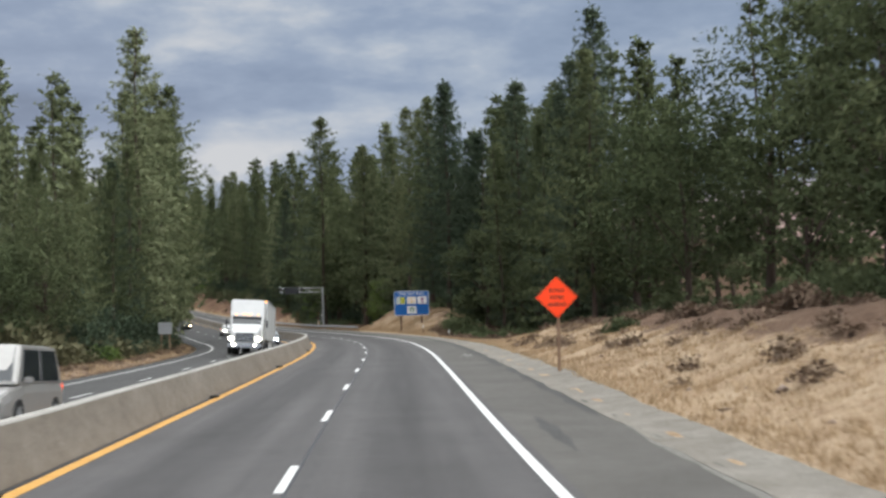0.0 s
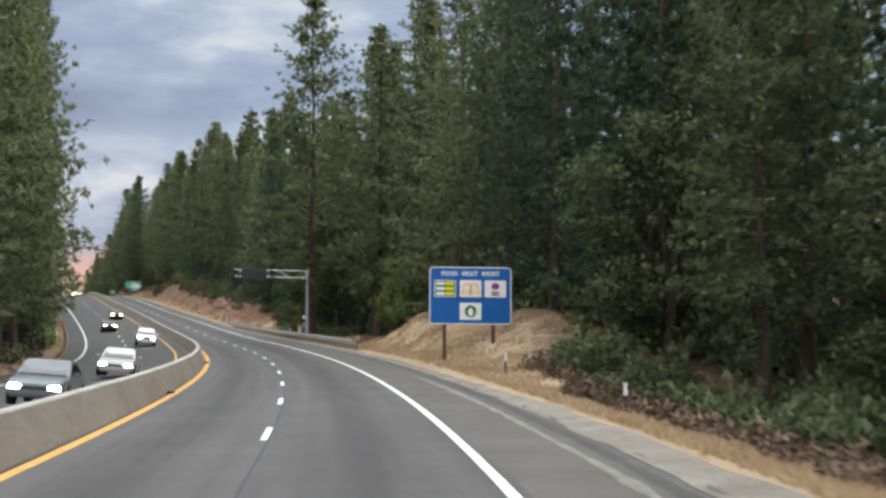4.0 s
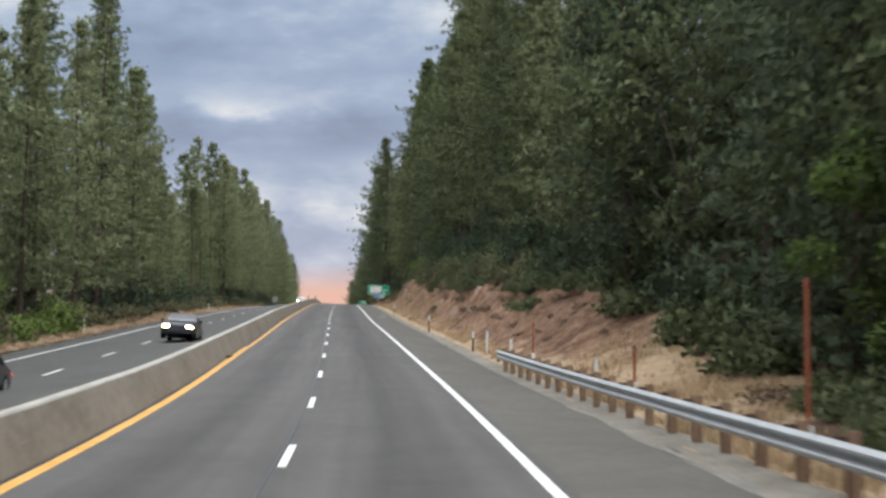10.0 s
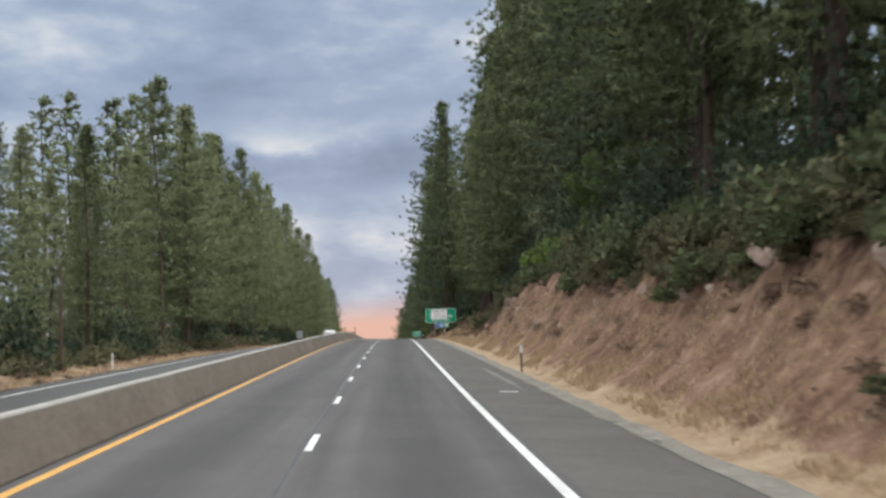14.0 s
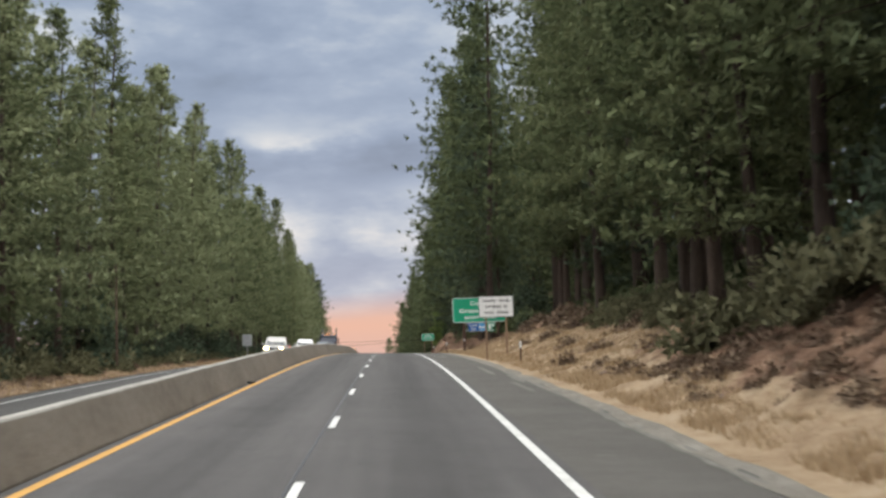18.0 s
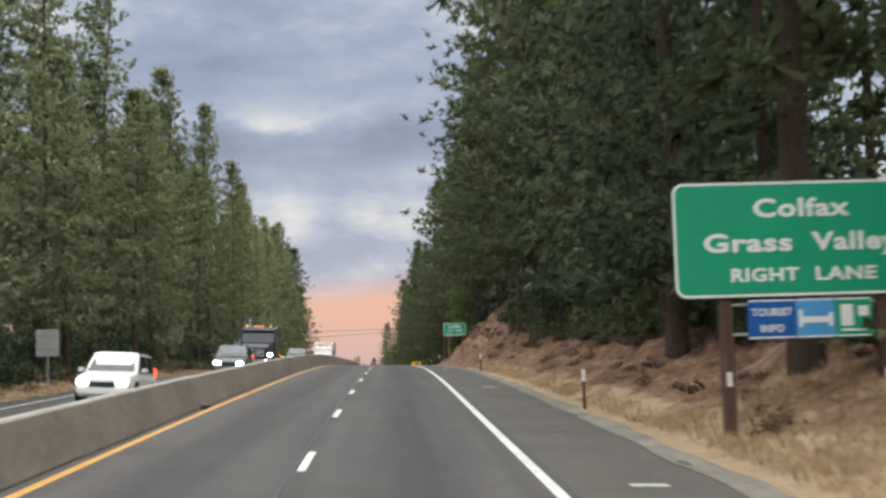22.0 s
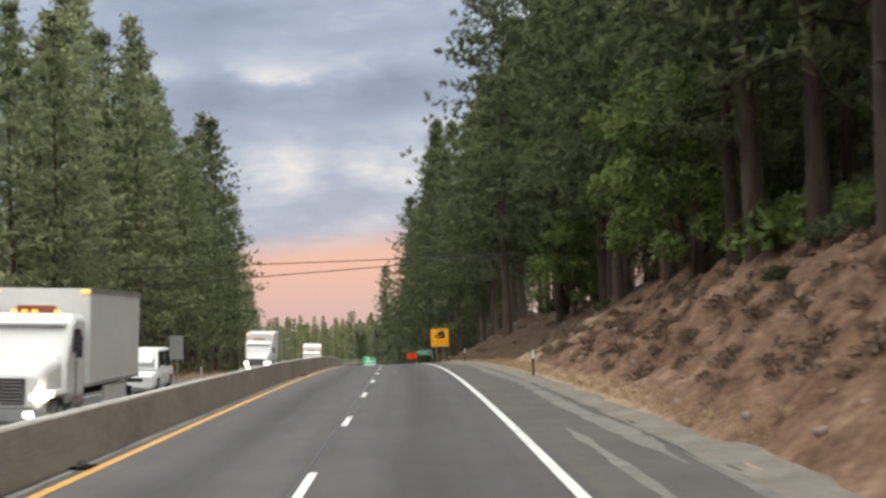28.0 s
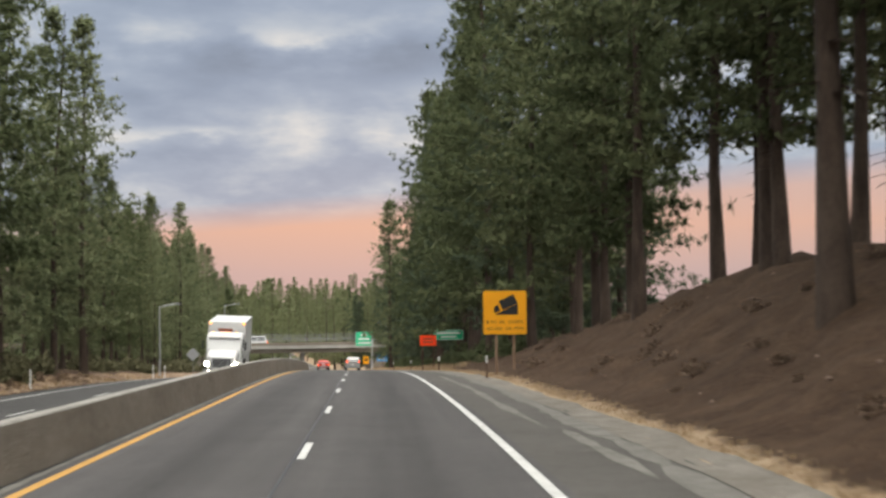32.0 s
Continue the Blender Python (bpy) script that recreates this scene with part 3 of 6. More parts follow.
def bar(w, h, x, y, z, mat, parent, name="bar"):
    return part(name, boxed(x, y, z, w, .006, h), mat, parent)


def thing(name, m, label, category, group=""):
    ob = new(name)
    ob.matrix_world = m
    ob.empty_display_size = .3
    return tagged(ob, label, category, group)


# ---- ground and road ----
def sheet(name, ss, lats, height, mat, parent=None, lift=0.0):
    S, L = np.meshgrid(ss, lats, indexing="ij")
    v = spot(S, L, height(S, L) + lift).reshape(-1, 3)
    n, m = len(ss), len(lats)
    i = (np.arange(n - 1)[:, None] * m + np.arange(m - 1)[None]).ravel()
    return mesh_part(name, v, np.stack([i, i + 1, i + m + 1, i + m], -1), mat, parent)


def strip(name, ss, l0, l1, mat, parent, thick=.006, n=1):
    """A painted strip along the road, with a little thickness."""
    lats = [l0, l0, l1, l1]
    ups = [-.01, thick, thick, -.01]
    S = np.repeat(np.asarray(ss, float)[:, None], 4, 1)
    L = np.repeat(np.asarray(lats)[None], len(ss), 0)
    v = spot(S, L, cross(S, L) + np.asarray(ups)[None]).reshape(-1, 3)
    k = (np.arange(len(ss) - 1) * 4)[:, None]
    faces = np.concatenate([np.concatenate([k + a, k + b, k + b + 4, k + a + 4], 1) for a, b in ((0, 1), (1, 2), (2, 3))])
    last = (len(ss) - 1) * 4
    faces = faces.tolist() + [(0, 3, 2, 1), (last, last + 1, last + 2, last + 3)]
    return mesh_part(name, v, faces, mat, parent)


GROUND_S = np.concatenate([[-2500, -1200, -600], np.arange(-300, -20, 20), np.arange(-20, 280, 1.0), np.arange(280, 760, .5), np.arange(760, 900, 1.0), np.arange(900, 1500, 8), [1500, 1700, 2200, 3200, 4500]])
GROUND_L = np.concatenate([[-2600, -1200, -500, -200, -100, -60, -45], np.arange(-36, -19, 1.4), [-19.7, -19.0, -14, LB, -4, 1.5, 2.4, 3.0, 3.5], np.arange(3.9, 12, .4), np.arange(12, 24, 1.4), [28, 34, 42, 60, 100, 200, 500, 1200, 2600]])


def ground_height(s, lat):
    under = np.where((lat > -19.3) & (lat < 2.6), -.22, 0)
    far = np.clip((np.abs(lat) - 60) / 400, 0, 1)
    return land(s, lat) + under - far * 25


ground = sheet("ground", GROUND_S, GROUND_L, ground_height, GROUND)
tagged(ground, "dry grassy roadside ground with soil banks and forest floor", "ground", kind="structure")


def share(ob, name, values):
    att = ob.data.attributes.new(name, "FLOAT", "POINT")
    att.data.foreach_set("value", np.asarray(values, np.float32).ravel())


_S, _L = np.meshgrid(GROUND_S, GROUND_L, indexing="ij")
_u = (_L - 3.5) / tab(_S, WIDE)
_bare = tab(_S, ((-300, 0), (272, 0), (290, 1), (425, 1), (464, .95), (474, .8), (484, .3), (520, .3), (545, .9), (1500, 1)))
share(ground, "red", _bare * tab(_S, ((-300, 1), (744, 1), (760, 0), (1500, 0))) * smooth((_u - tab(_S, ((-300, .1), (286, .1), (302, -.02), (430, -.02), (455, .08), (540, .1), (560, .03), (622, .0), (640, -.22), (698, -.22), (716, -.02), (1500, .03)))) / tab(_S, ((-300, .35), (286, .35), (302, .26), (430, .26), (455, .35), (540, .35), (560, .22), (1500, .22)))) * (_L > 3.4))
_brown = smooth((_u - .35) / .5) * tab(_S, ((-300, .55), (100, .9), (146, .6), (156, .55), (190, .55), (200, .1), (284, .2), (300, .6), (440, .75), (545, .6), (735, .6), (760, 1.3), (860, 1.3), (900, .6), (1500, .6)))
share(ground, "brown", np.where(_L > 3.4, _brown, np.where(_L < -19, .55, 0)))
# forest litter; at 560-706 and 745-940 it also paints canopy shade
share(ground, "forest", np.where(_L > 3.4, np.maximum(tab(_S, ((-300, 0), (560, 0), (585, .95), (690, .95), (706, 0), (1500, 0))) * smooth((_u - .42) / .45), np.maximum(np.maximum(smooth((_L - 3.5 - tab(_S, WIDE) * 1.1) / 4), tab(_S, ((-300, 0), (218, 0), (226, .9), (256, .9), (266, 0), (1500, 0))) * smooth((_L - 4.3) / 1.2)), tab(_S, ((-300, 0), (745, 0), (765, .95), (900, .95), (940, 0), (1500, 0))) * smooth((_L - tab(_S, ((-300, 4.3), (748, 4.3), (764, 3.1), (1500, 3.1)))) / 1.6))), smooth((-21.6 - _L) / 2.2)))
share(ground, "rock", np.where(_L > 3.4, tab(_S, ((-300, 0), (300, 0), (310, .22), (420, .22), (428, .8), (441, .8), (446, .1), (690, .15), (720, .3), (742, .3), (750, 0), (1500, 0))) * smooth((_u - .25) / .2) * smooth((1.05 - _u) / .2), 0))
ground.data.shade_smooth()

ROAD_S = np.arange(-200, 1400.1, 4.0)
road = sheet("road", ROAD_S, [-7.75, -5.6, -3.76, -1.9, 0, .25], cross, ASPHALT)
_S, _L = np.meshgrid(ROAD_S, [-7.75, -5.6, -3.76, -1.9, 0, .25], indexing="ij")
share(road, "lat", _L)
share(road, "run", _S)
tagged(road, "grey asphalt lanes of a divided highway", "road", kind="structure")
far_road = sheet("road_opposite", ROAD_S, [-19.3, -17, -14, -11, -8.6], cross, ASPHALT_FAR)
tagged(far_road, "dark asphalt lanes of the opposite carriageway", "road", kind="structure")
shoulder = sheet("shoulder", ROAD_S, [.25, 1.3, 2.2, SHOULDER, SHOULDER + .06], lambda s, l: cross(s, l) + np.where(l > SHOULDER, -.2, 0), ASPHALT_OLD)
tagged(shoulder, "patched grey asphalt shoulder", "road shoulder", kind="structure")
gravel_l = np.linspace(0, 1, 6)
gs = np.arange(-200, 1400.1, 1.6)
GS, GL = np.meshgrid(gs, gravel_l, indexing="ij")
outer = 3.12 + .16 * wave(gs, gs * 0, .35, 3) + .12 * wave(gs, gs * 0, 1.1, 4) + np.interp(gs, [-300, 30, 60, 105, 125, 140, 185, 200, 285, 300, 330, 660, 700, 850, 900, 1500], [.8, .9, 1.3, .9, .3, .1, .1, .6, .6, .4, 0, 0, .45, .45, .1, .1])
LL = SHOULDER - .25 + (outer[:, None] - SHOULDER + .25) * GL + (.06 * wave(GS, GL * 5, 2.2, 5) + .09 * wave(GS, GL * 0, .8, 7)) * (GL > .01) + .10 * wave(GS, GL * 0, 1.3, 9) * (GL < .01)
hh = np.where(GL < .5, cross(GS, LL) + .012 + .03 * wave(GS, LL, 1.9, 6) * (GL > .1), land(GS, LL) + .05 - .12 * (GL > .95))
v = spot(GS, LL, hh).reshape(-1, 3)
i = (np.arange(len(gs) - 1)[:, None] * 6 + np.arange(5)[None]).ravel()
gravel = mesh_part("gravel_verge", v, np.stack([i, i + 1, i + 7, i + 6], -1), GRAVEL)
tagged(gravel, "pale gravel and broken asphalt along the shoulder", "gravel verge", kind="structure")
median = sheet("median_strip", ROAD_S, [-8.7, -7.65], lambda s, l: cross(s, l) + .004, ASPHALT_OLD)
tagged(median, "dusty asphalt strip under the barrier", "median", kind="structure")

# painted lines
LINE_S = np.arange(-200, 1400.1, 4.0)
tagged(strip("edge_line", LINE_S, -.09, .09, PAINT_WHITE, road), "", "", kind="structure")
strip("median_line", LINE_S[LINE_S <= 300], -7.50, -7.26, PAINT_YELLOW, road)
strip("median_line", LINE_S[LINE_S >= 300], -7.40, -7.23, PAINT_YELLOW, road)
strip("foot_joint", LINE_S[LINE_S <= 332], -7.60, -7.555, TAR, road, .014)
strip("foot_joint", LINE_S[LINE_S >= 640], -7.76, -7.725, TAR, road, .014)
strip("joint_sealer", LINE_S[LINE_S <= 240], -3.66, -3.60, TAR, road, .004)
strip("joint_sealer", LINE_S[LINE_S >= 240], -3.87, -3.82, TAR, road, .004)
strip("edge_line", LINE_S, -17.45, -17.27, PAINT_WHITE, far_road)
strip("median_line", LINE_S, -9.55, -9.40, PAINT_YELLOW, far_road)
DASH = 13.18
PHASE = ((-300, .8), (0, .63), (46, .40), (116, .23), (163, -.06), (211, -.19), (258, -.49), (282, -.75), (330, -1.0), (403, -1.1), (477, -1.27), (627, -1.18), (776, -1.2), (1500, -1.2))
for k in range(-6, 102):
    s0 = k * DASH
    for _ in range(6):
        s0 = DASH * (k + tab(s0, PHASE))
    s0 -= 1.65
    strip("lane_dash", np.linspace(s0, s0 + 3.3, 3), -3.79, -3.65, PAINT_WHITE, road)
    strip("lane_dash", np.linspace(s0 + 5, s0 + 8.3, 3), -13.5, -13.37, PAINT_WHITE, far_road)

# the median barrier: a concrete wall with one straight slope on each face
prof = [(-1, -.1), (-1, .03), (-.12, .84), (-.09, .88), (.09, .88), (.12, .84), (1, .03), (1, -.1)]
bs = np.arange(-200, 1300.1, 2.5)
foot = tab(bs, ((-300, .42), (560, .42), (660, .26), (1500, .26)))
BS = np.repeat(bs[:, None], len(prof), 1)
BL = LB + np.stack([np.sign(a) * foot if abs(a) == 1 else foot * 0 + a for a, _ in prof], -1)
BZ = cross(BS, np.full_like(BL, LB)) + np.asarray([b for _, b in prof])[None] + .008 * wave(BS, BL, .9, 8)
k = len(prof)
i = (np.arange(len(bs) - 1)[:, None] * k + np.arange(k - 1)[None]).ravel()
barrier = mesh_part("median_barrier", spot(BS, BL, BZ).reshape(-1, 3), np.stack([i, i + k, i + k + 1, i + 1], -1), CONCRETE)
tagged(barrier, "weathered tan concrete median barrier along the yellow line", "barrier", kind="structure")
# top faces and their edges take a paler colour than the slopes
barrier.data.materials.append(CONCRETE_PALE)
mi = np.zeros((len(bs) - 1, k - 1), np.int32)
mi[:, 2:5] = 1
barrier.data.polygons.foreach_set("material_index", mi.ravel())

# pale washed-down sediment at the barrier's foot and along the shoulder
def sediment(name, s0, s1, lat, half, seed, parent, lift=.005, mat=None, ends=6.0):
    ss = np.arange(s0, s1, .8)
    w = half * (1 + .5 * wave(ss, ss * 0 + seed, .8, seed) + .45 * wave(ss, ss * 0, 2.6, seed + 1)) * np.clip((ss - s0) / ends, .1, 1) * np.clip((s1 - ss) / ends, .1, 1)
    mid = lat + half * .6 * wave(ss, ss * 0, .25, seed + 2)
    S = np.repeat(ss[:, None], 2, 1)
    L = np.stack([mid - np.abs(w), mid + np.abs(w)], -1)
    i = np.arange(len(ss) - 1) * 2
    return mesh_part(name, spot(S, L, cross(S, L) + lift).reshape(-1, 3), np.stack([i, i + 1, i + 3, i + 2], -1), mat or SEDIMENT, parent)


sediment("sediment_streak", 600, 900, -7.64, .075, 3, road, .008)
for n, (s0, s1, lat, half) in enumerate(((-40, 30, 2.55, .12), (104, 150, 1.75, .10), (196, 290, 2.62, .14), (372, 392, 1.9, .10), (425, 520, 2.55, .12), (655, 700, 2.4, .16), (698, 790, 2.05, .26), (770, 880, 2.3, .24), (806, 850, 1.3, .12))):
    sediment("sediment_streak", s0, s1, lat, half, 11 + n * 3, shoulder)
for n, (s0, s1, lat, half) in enumerate(((23, 31, .95, .16), (645, 660, 1.35, .5), (56, 150, 2.2, .13), (30, 56, 2.35, .16), (150, 190, 2.3, .12))):
    sediment("asphalt_patch", s0, s1, lat, half, 71 + n * 3, shoulder, .004, FRESH_ASPHALT, 2.5)
for n, (s0, s1, lat, half) in enumerate(((470, 478, 1.9, .12), (477, 485, 2.3, .14), (484, 496, 1.75, .10), (668, 684, 1.5, .09), (688, 706, 1.1, .10), (796, 806, 1.7, .16))):
    sediment("sediment_streak", s0, s1, lat, half, 131 + n * 3, shoulder, .009, None, 2.0)
# short white survey ticks across the shoulder
for s, lat in ((71, 1.6), (433.7, 1.28), (526.5, 1.2), (547, 1.43), (582, 1.6), (372, 1.4), (620, 1.4)):
    strip("survey_tick", [s - .10, s + .10], lat - .28, lat + .28, PAINT_WHITE, shoulder, .008)


# ---- trees ----
def slivers(rng, centres, outward, per, length, width, droop=.15, blunt=.3):
    """Leaf or needle blades round each centre, as triangles, some of them broad at the tip; and the way each corner faces in its tuft."""
    n = len(centres) * per
    c = np.repeat(centres, per, 0)
    d = rng.normal(size=(n, 3)) * .75 + np.repeat(outward, per, 0) * 1.0
    d[:, 2] -= droop
    d /= np.linalg.norm(d, axis=1, keepdims=True) + 1e-6
    side = np.cross(d, rng.normal(size=(n, 3)))
    side /= np.linalg.norm(side, axis=1, keepdims=True) + 1e-6
    grow = np.repeat(np.broadcast_to(length, len(centres)), per)[:, None]
    ln = grow * rng.uniform(.6, 1.3, (n, 1))
    w = width * grow / np.max(grow) * rng.uniform(.6, 1.4, (n, 1))
    base = c + d * ln * rng.uniform(-.35, .05, (n, 1))
    tip = base + d * ln
    flip = rng.uniform(0, 1, (n, 1)) < blunt
    broad, point = np.where(flip, tip, base), np.where(flip, base, tip)
    v = np.stack([broad - side * w * .5, broad + side * w * .5, point], 1).reshape(-1, 3)
    return v, np.repeat(d, 3, 0)


def trunk_mesh(rng, height, r, lean, limbs, n=8):
    """A tapered, slightly bent trunk with limbs: vertices and triangles."""
    vs, ts = [], []

    def run(pts, radii, m):
        base = sum(len(x) for x in vs)
        for p, rr in zip(pts, radii):
            a = np.arange(m) * 2 * math.pi / m
            vs.append(np.stack([p[0] + rr * np.cos(a), p[1] + rr * np.sin(a), np.full(m, p[2])], -1))
        for k in range(len(pts) - 1):
            for j in range(m):
                a, b = base + k * m + j, base + k * m + (j + 1) % m
                ts.extend(((a, b, b + m), (a, b + m, a + m)))

    zs = np.linspace(-.6, height, 7)
    bend = np.stack([lean[0] * (zs / height) ** 2 + .12 * np.sin(zs * .3 + r * 9), lean[1] * (zs / height) ** 2 + .12 * np.cos(zs * .27), zs], -1)
    run(bend, r * (1.25 - .35 * np.clip(zs, 0, 1.5) / 1.5) * np.clip(1 - zs / height * .92, .05, 1), n)
    for z, az, ln, rise in limbs:
        p0 = np.array([np.interp(z, zs, bend[:, 0]), np.interp(z, zs, bend[:, 1]), z])
        d = np.array([math.cos(az), math.sin(az), rise])
        rr = r * .3 * (1 - z / height) + .03
        run([p0, p0 + d * ln * .5, p0 + d * ln + np.array([0, 0, -.08 * ln])], [rr, rr * .6, .015], 4)
    return np.concatenate(vs), np.array(ts)


def pine(seed, height=30.0, clear=.22, radius=4.6, whorls=22, per=30, size=1.0, cone=.75, ragged=.38, inner=3000, wide=.075):
    """A conifer of whorled branches with needle tufts: trunk mesh, crown mesh. cone 1: a fir's spire; lower: a pine's rounder, gappy crown."""
    r = np.random.default_rng(seed)
    branches = whorls * 4
    z = height * (clear + (1 - clear) * (np.repeat((np.arange(whorls) + .3) / whorls, 4) + np.abs(r.normal(0, .35 / whorls, branches))) ** .95)
    z = np.clip(z, height * clear, height * .985)
    az = np.tile(np.arange(4) * 1.571, whorls) + np.repeat(r.uniform(0, 6.283, whorls), 4) + r.normal(0, .35, branches)
    u = (z / height - clear) / (1 - clear)
    shape = cone * (1 - u) ** .68 + (1 - cone) * np.sqrt(np.clip(1 - (2 * u - .75) ** 2 / 1.6, 0, 1)) * (1 - u ** 4)
    shape *= np.clip(u * 6 + .5, 0, 1)
    ln = radius * np.clip(shape, .02, 1) * r.uniform(1 - ragged, 1 + ragged * .4, branches) * np.where(r.uniform(0, 1, branches) < .1, .5, 1) + .30
    rise = .5 * u - .12 + r.normal(0, .14, branches)
    m = 8
    t = np.linspace(.24, 1.0, m)[None] ** .75 * np.ones((branches, 1)) + r.normal(0, .05, (branches, m))
    d = np.stack([np.cos(az), np.sin(az), rise], -1)
    reach = t * ln[:, None]
    c = d[:, None] * reach[..., None]
    c[..., 2] += z[:, None] - .02 * reach ** 2 + .16 * ln[:, None] * t ** 3
    fan = np.stack([-np.sin(az), np.cos(az), az * 0], -1)[:, None] * (r.normal(0, .25, (branches, m)) * ln[:, None] * t)[..., None]
    c = (c + fan + r.normal(0, .12, c.shape)).reshape(-1, 3)
    out = np.repeat(d, m, 0) * .35 + np.array([0, 0, .30])
    v, puff = slivers(r, c, out, per, .40 * size * np.repeat(1.1 - .40 * u ** 2, m), wide * size, 0)
    top = np.array([[0, 0, height * (1.005 - .011 * k)] for k in range(6)])
    v2, puff2 = slivers(r, top, np.tile([0, 0, 1.4], (6, 1)), per, .45 * np.linspace(.7, 1.2, 6), .14, 0)
    # the inner, older foliage round the trunk
    pick = r.integers(0, branches, inner)
    ic = d[pick] * (ln[pick] * r.uniform(.05, .80, inner))[:, None] + r.normal(0, .3, (inner, 3))
    ic[:, 2] += z[pick]
    v3, puff3 = slivers(r, ic, d[pick] * .5, 1, .55 * max(1, size), .17 * max(1, size) ** 1.5, .2)
    v, puff = np.concatenate([v, v2, v3]), np.concatenate([puff, puff2, puff3])
    limbs = [(z[k], az[k], ln[k] * .75, rise[k]) for k in range(0, branches, 5 if size < 1.9 else 16) if z[k] < height * .86]
    dead = [(height * q, r.uniform(0, 6.28), r.uniform(.8, 2.2), -.1) for q in r.uniform(.1, max(clear, .12), 5)]
    tv, tt = trunk_mesh(r, height, height * .0088 + .05, r.normal(0, .5, 2), limbs + dead, 8 if size < 1.9 else 5)
    return (tv, tt), (v, rounded_crown(v, puff, seed))


def rounded_crown(v, puff, seed, loose=.10):
    """Normals for foliage: outward from the stem and up, and round each tuft, a little at random for each blade."""
    r = np.random.default_rng(seed)
    n = v * np.array([1, 1, 0])
    n /= np.linalg.norm(n, axis=1, keepdims=True) + .8
    n = n * .8 + puff * .44 + np.array([0, 0, .50]) + np.repeat(r.normal(0, loose, (len(v) // 3, 3)), 3, 0)
    return n / (np.linalg.norm(n, axis=1, keepdims=True) + 1e-6)


def foliage(name, v, normals, mat, parent):
    ob = triangles(name, v, np.arange(len(v)).reshape(-1, 3), mat, parent)
    ob.data.polygons.foreach_set("use_smooth", np.ones(len(v) // 3, bool))
    ob.data.normals_split_custom_set_from_vertices(normals.tolist())
    return ob


def oak(seed, height=13.0, radius=5.0, clumps=46, per=170, leaf=.22, clear=.22):
    """A broadleaf tree: trunk with limbs, crown of leaf clumps."""
    r = np.random.default_rng(seed)
    a = r.uniform(0, 6.283, clumps)
    u = r.uniform(0, 1, clumps)
    z = height * (clear + (1 - clear) * u)
    rad = radius * np.sqrt(np.clip(1 - (2 * u - .85) ** 2 / 1.5, .05, 1)) * np.sqrt(r.uniform(.15, 1, clumps))
    c = np.stack([rad * np.cos(a), rad * np.sin(a), z], -1)
    off = r.normal(size=(clumps, per, 3))
    off /= np.linalg.norm(off, axis=2, keepdims=True)
    size = (radius * .26 * r.uniform(.7, 1.4, (clumps, 1, 1)))
    pts = (c[:, None] + off * size * r.uniform(.55, 1.05, (clumps, per, 1)) * np.array([1, 1, .75])).reshape(-1, 3)
    v, puff = slivers(r, pts, off.reshape(-1, 3) * .6, 1, leaf * 1.2, leaf * .9, .1)
    puff = .35 * puff + .9 * np.repeat(off.reshape(-1, 3), 3, 0)
    limbs = [(height * clear * r.uniform(.7, 1.6), a[k], rad[k] * .95, (z[k] - height * clear) / max(rad[k], .6) * .8) for k in range(0, clumps, 4)]
    tv, tt = trunk_mesh(r, height * .85, height * .018 + .05, r.normal(0, .8, 2), limbs)
    return (tv, tt), (v, rounded_crown(v, puff, seed))


def bush(seed, radius=1.0, blades=260, leaf=.3, flat=.75):
    r = np.random.default_rng(seed)
    d = r.normal(size=(blades, 3))
    d /= np.linalg.norm(d, axis=1, keepdims=True)
    d[:, 2] = np.abs(d[:, 2])
    lump = 1 + .25 * np.sin(d[:, 0] * 5 + seed) * np.cos(d[:, 1] * 4 - seed)
    c = d * radius * lump[:, None] * r.uniform(.35, 1, (blades, 1)) * np.array([1, 1, flat])
    v, puff = slivers(r, c, d * .7, 1, leaf * 1.3, leaf * .9, -.1)
    return v, rounded_crown(v, puff, seed)


def tree_thing(name, made, leaf, label, category, group):
    (tv, tt), (v, n) = made
    root = new(name)
    tagged(root, label, category, group)
    triangles("trunk", tv, tt, BARK, root)
    foliage("crown", v, n, leaf, root)
    return root


PINES = [pine(11, 31, .14, 5.4, 26), pine(12, 29, .17, 5.0, 24, cone=.6, ragged=.38), pine(13, 33, .11, 5.6, 27, cone=.85), pine(14, 27, .09, 5.2, 24, cone=.8, ragged=.42), pine(15, 30, .17, 5.2, 24, cone=.5, ragged=.4)]
FIRS = [pine(21, 30, .05, 5.4, 27, cone=1.0, ragged=.25), pine(22, 25, .04, 5.0, 24, cone=1.0, ragged=.28)]
TALLS = [pine(31, 31, .16, 6.0, 28, 30, cone=.42, size=1.1, ragged=.36, inner=2400), pine(32, 33, .18, 6.2, 28, 30, cone=.36, size=1.1, ragged=.36, inner=2400)]
OLIVES = [pine(61, 30, .12, 5.4, 25, 20, 1.15, inner=2000, wide=.095), pine(62, 28, .15, 5.0, 23, 20, 1.15, cone=.6, ragged=.45, inner=2000, wide=.095), pine(63, 32, .10, 5.6, 26, 20, 1.15, cone=.85, inner=2000, wide=.095), pine(64, 27, .08, 5.2, 23, 20, 1.15, cone=.9, ragged=.3, inner=2000, wide=.095)]
OAKS = [oak(41), oak(42, 15, 5.4, 54), oak(43, 11, 4.2, 40)]
LOWS = [pine(51, 30, .06, 5.2, 16, 3, size=1.6, cone=.9, inner=560, wide=.30), pine(52, 32, .08, 4.8, 16, 3, size=1.6, cone=.8, inner=560, wide=.30), pine(53, 27, .05, 5.2, 16, 3, size=1.6, cone=1.0, inner=560, wide=.30)]

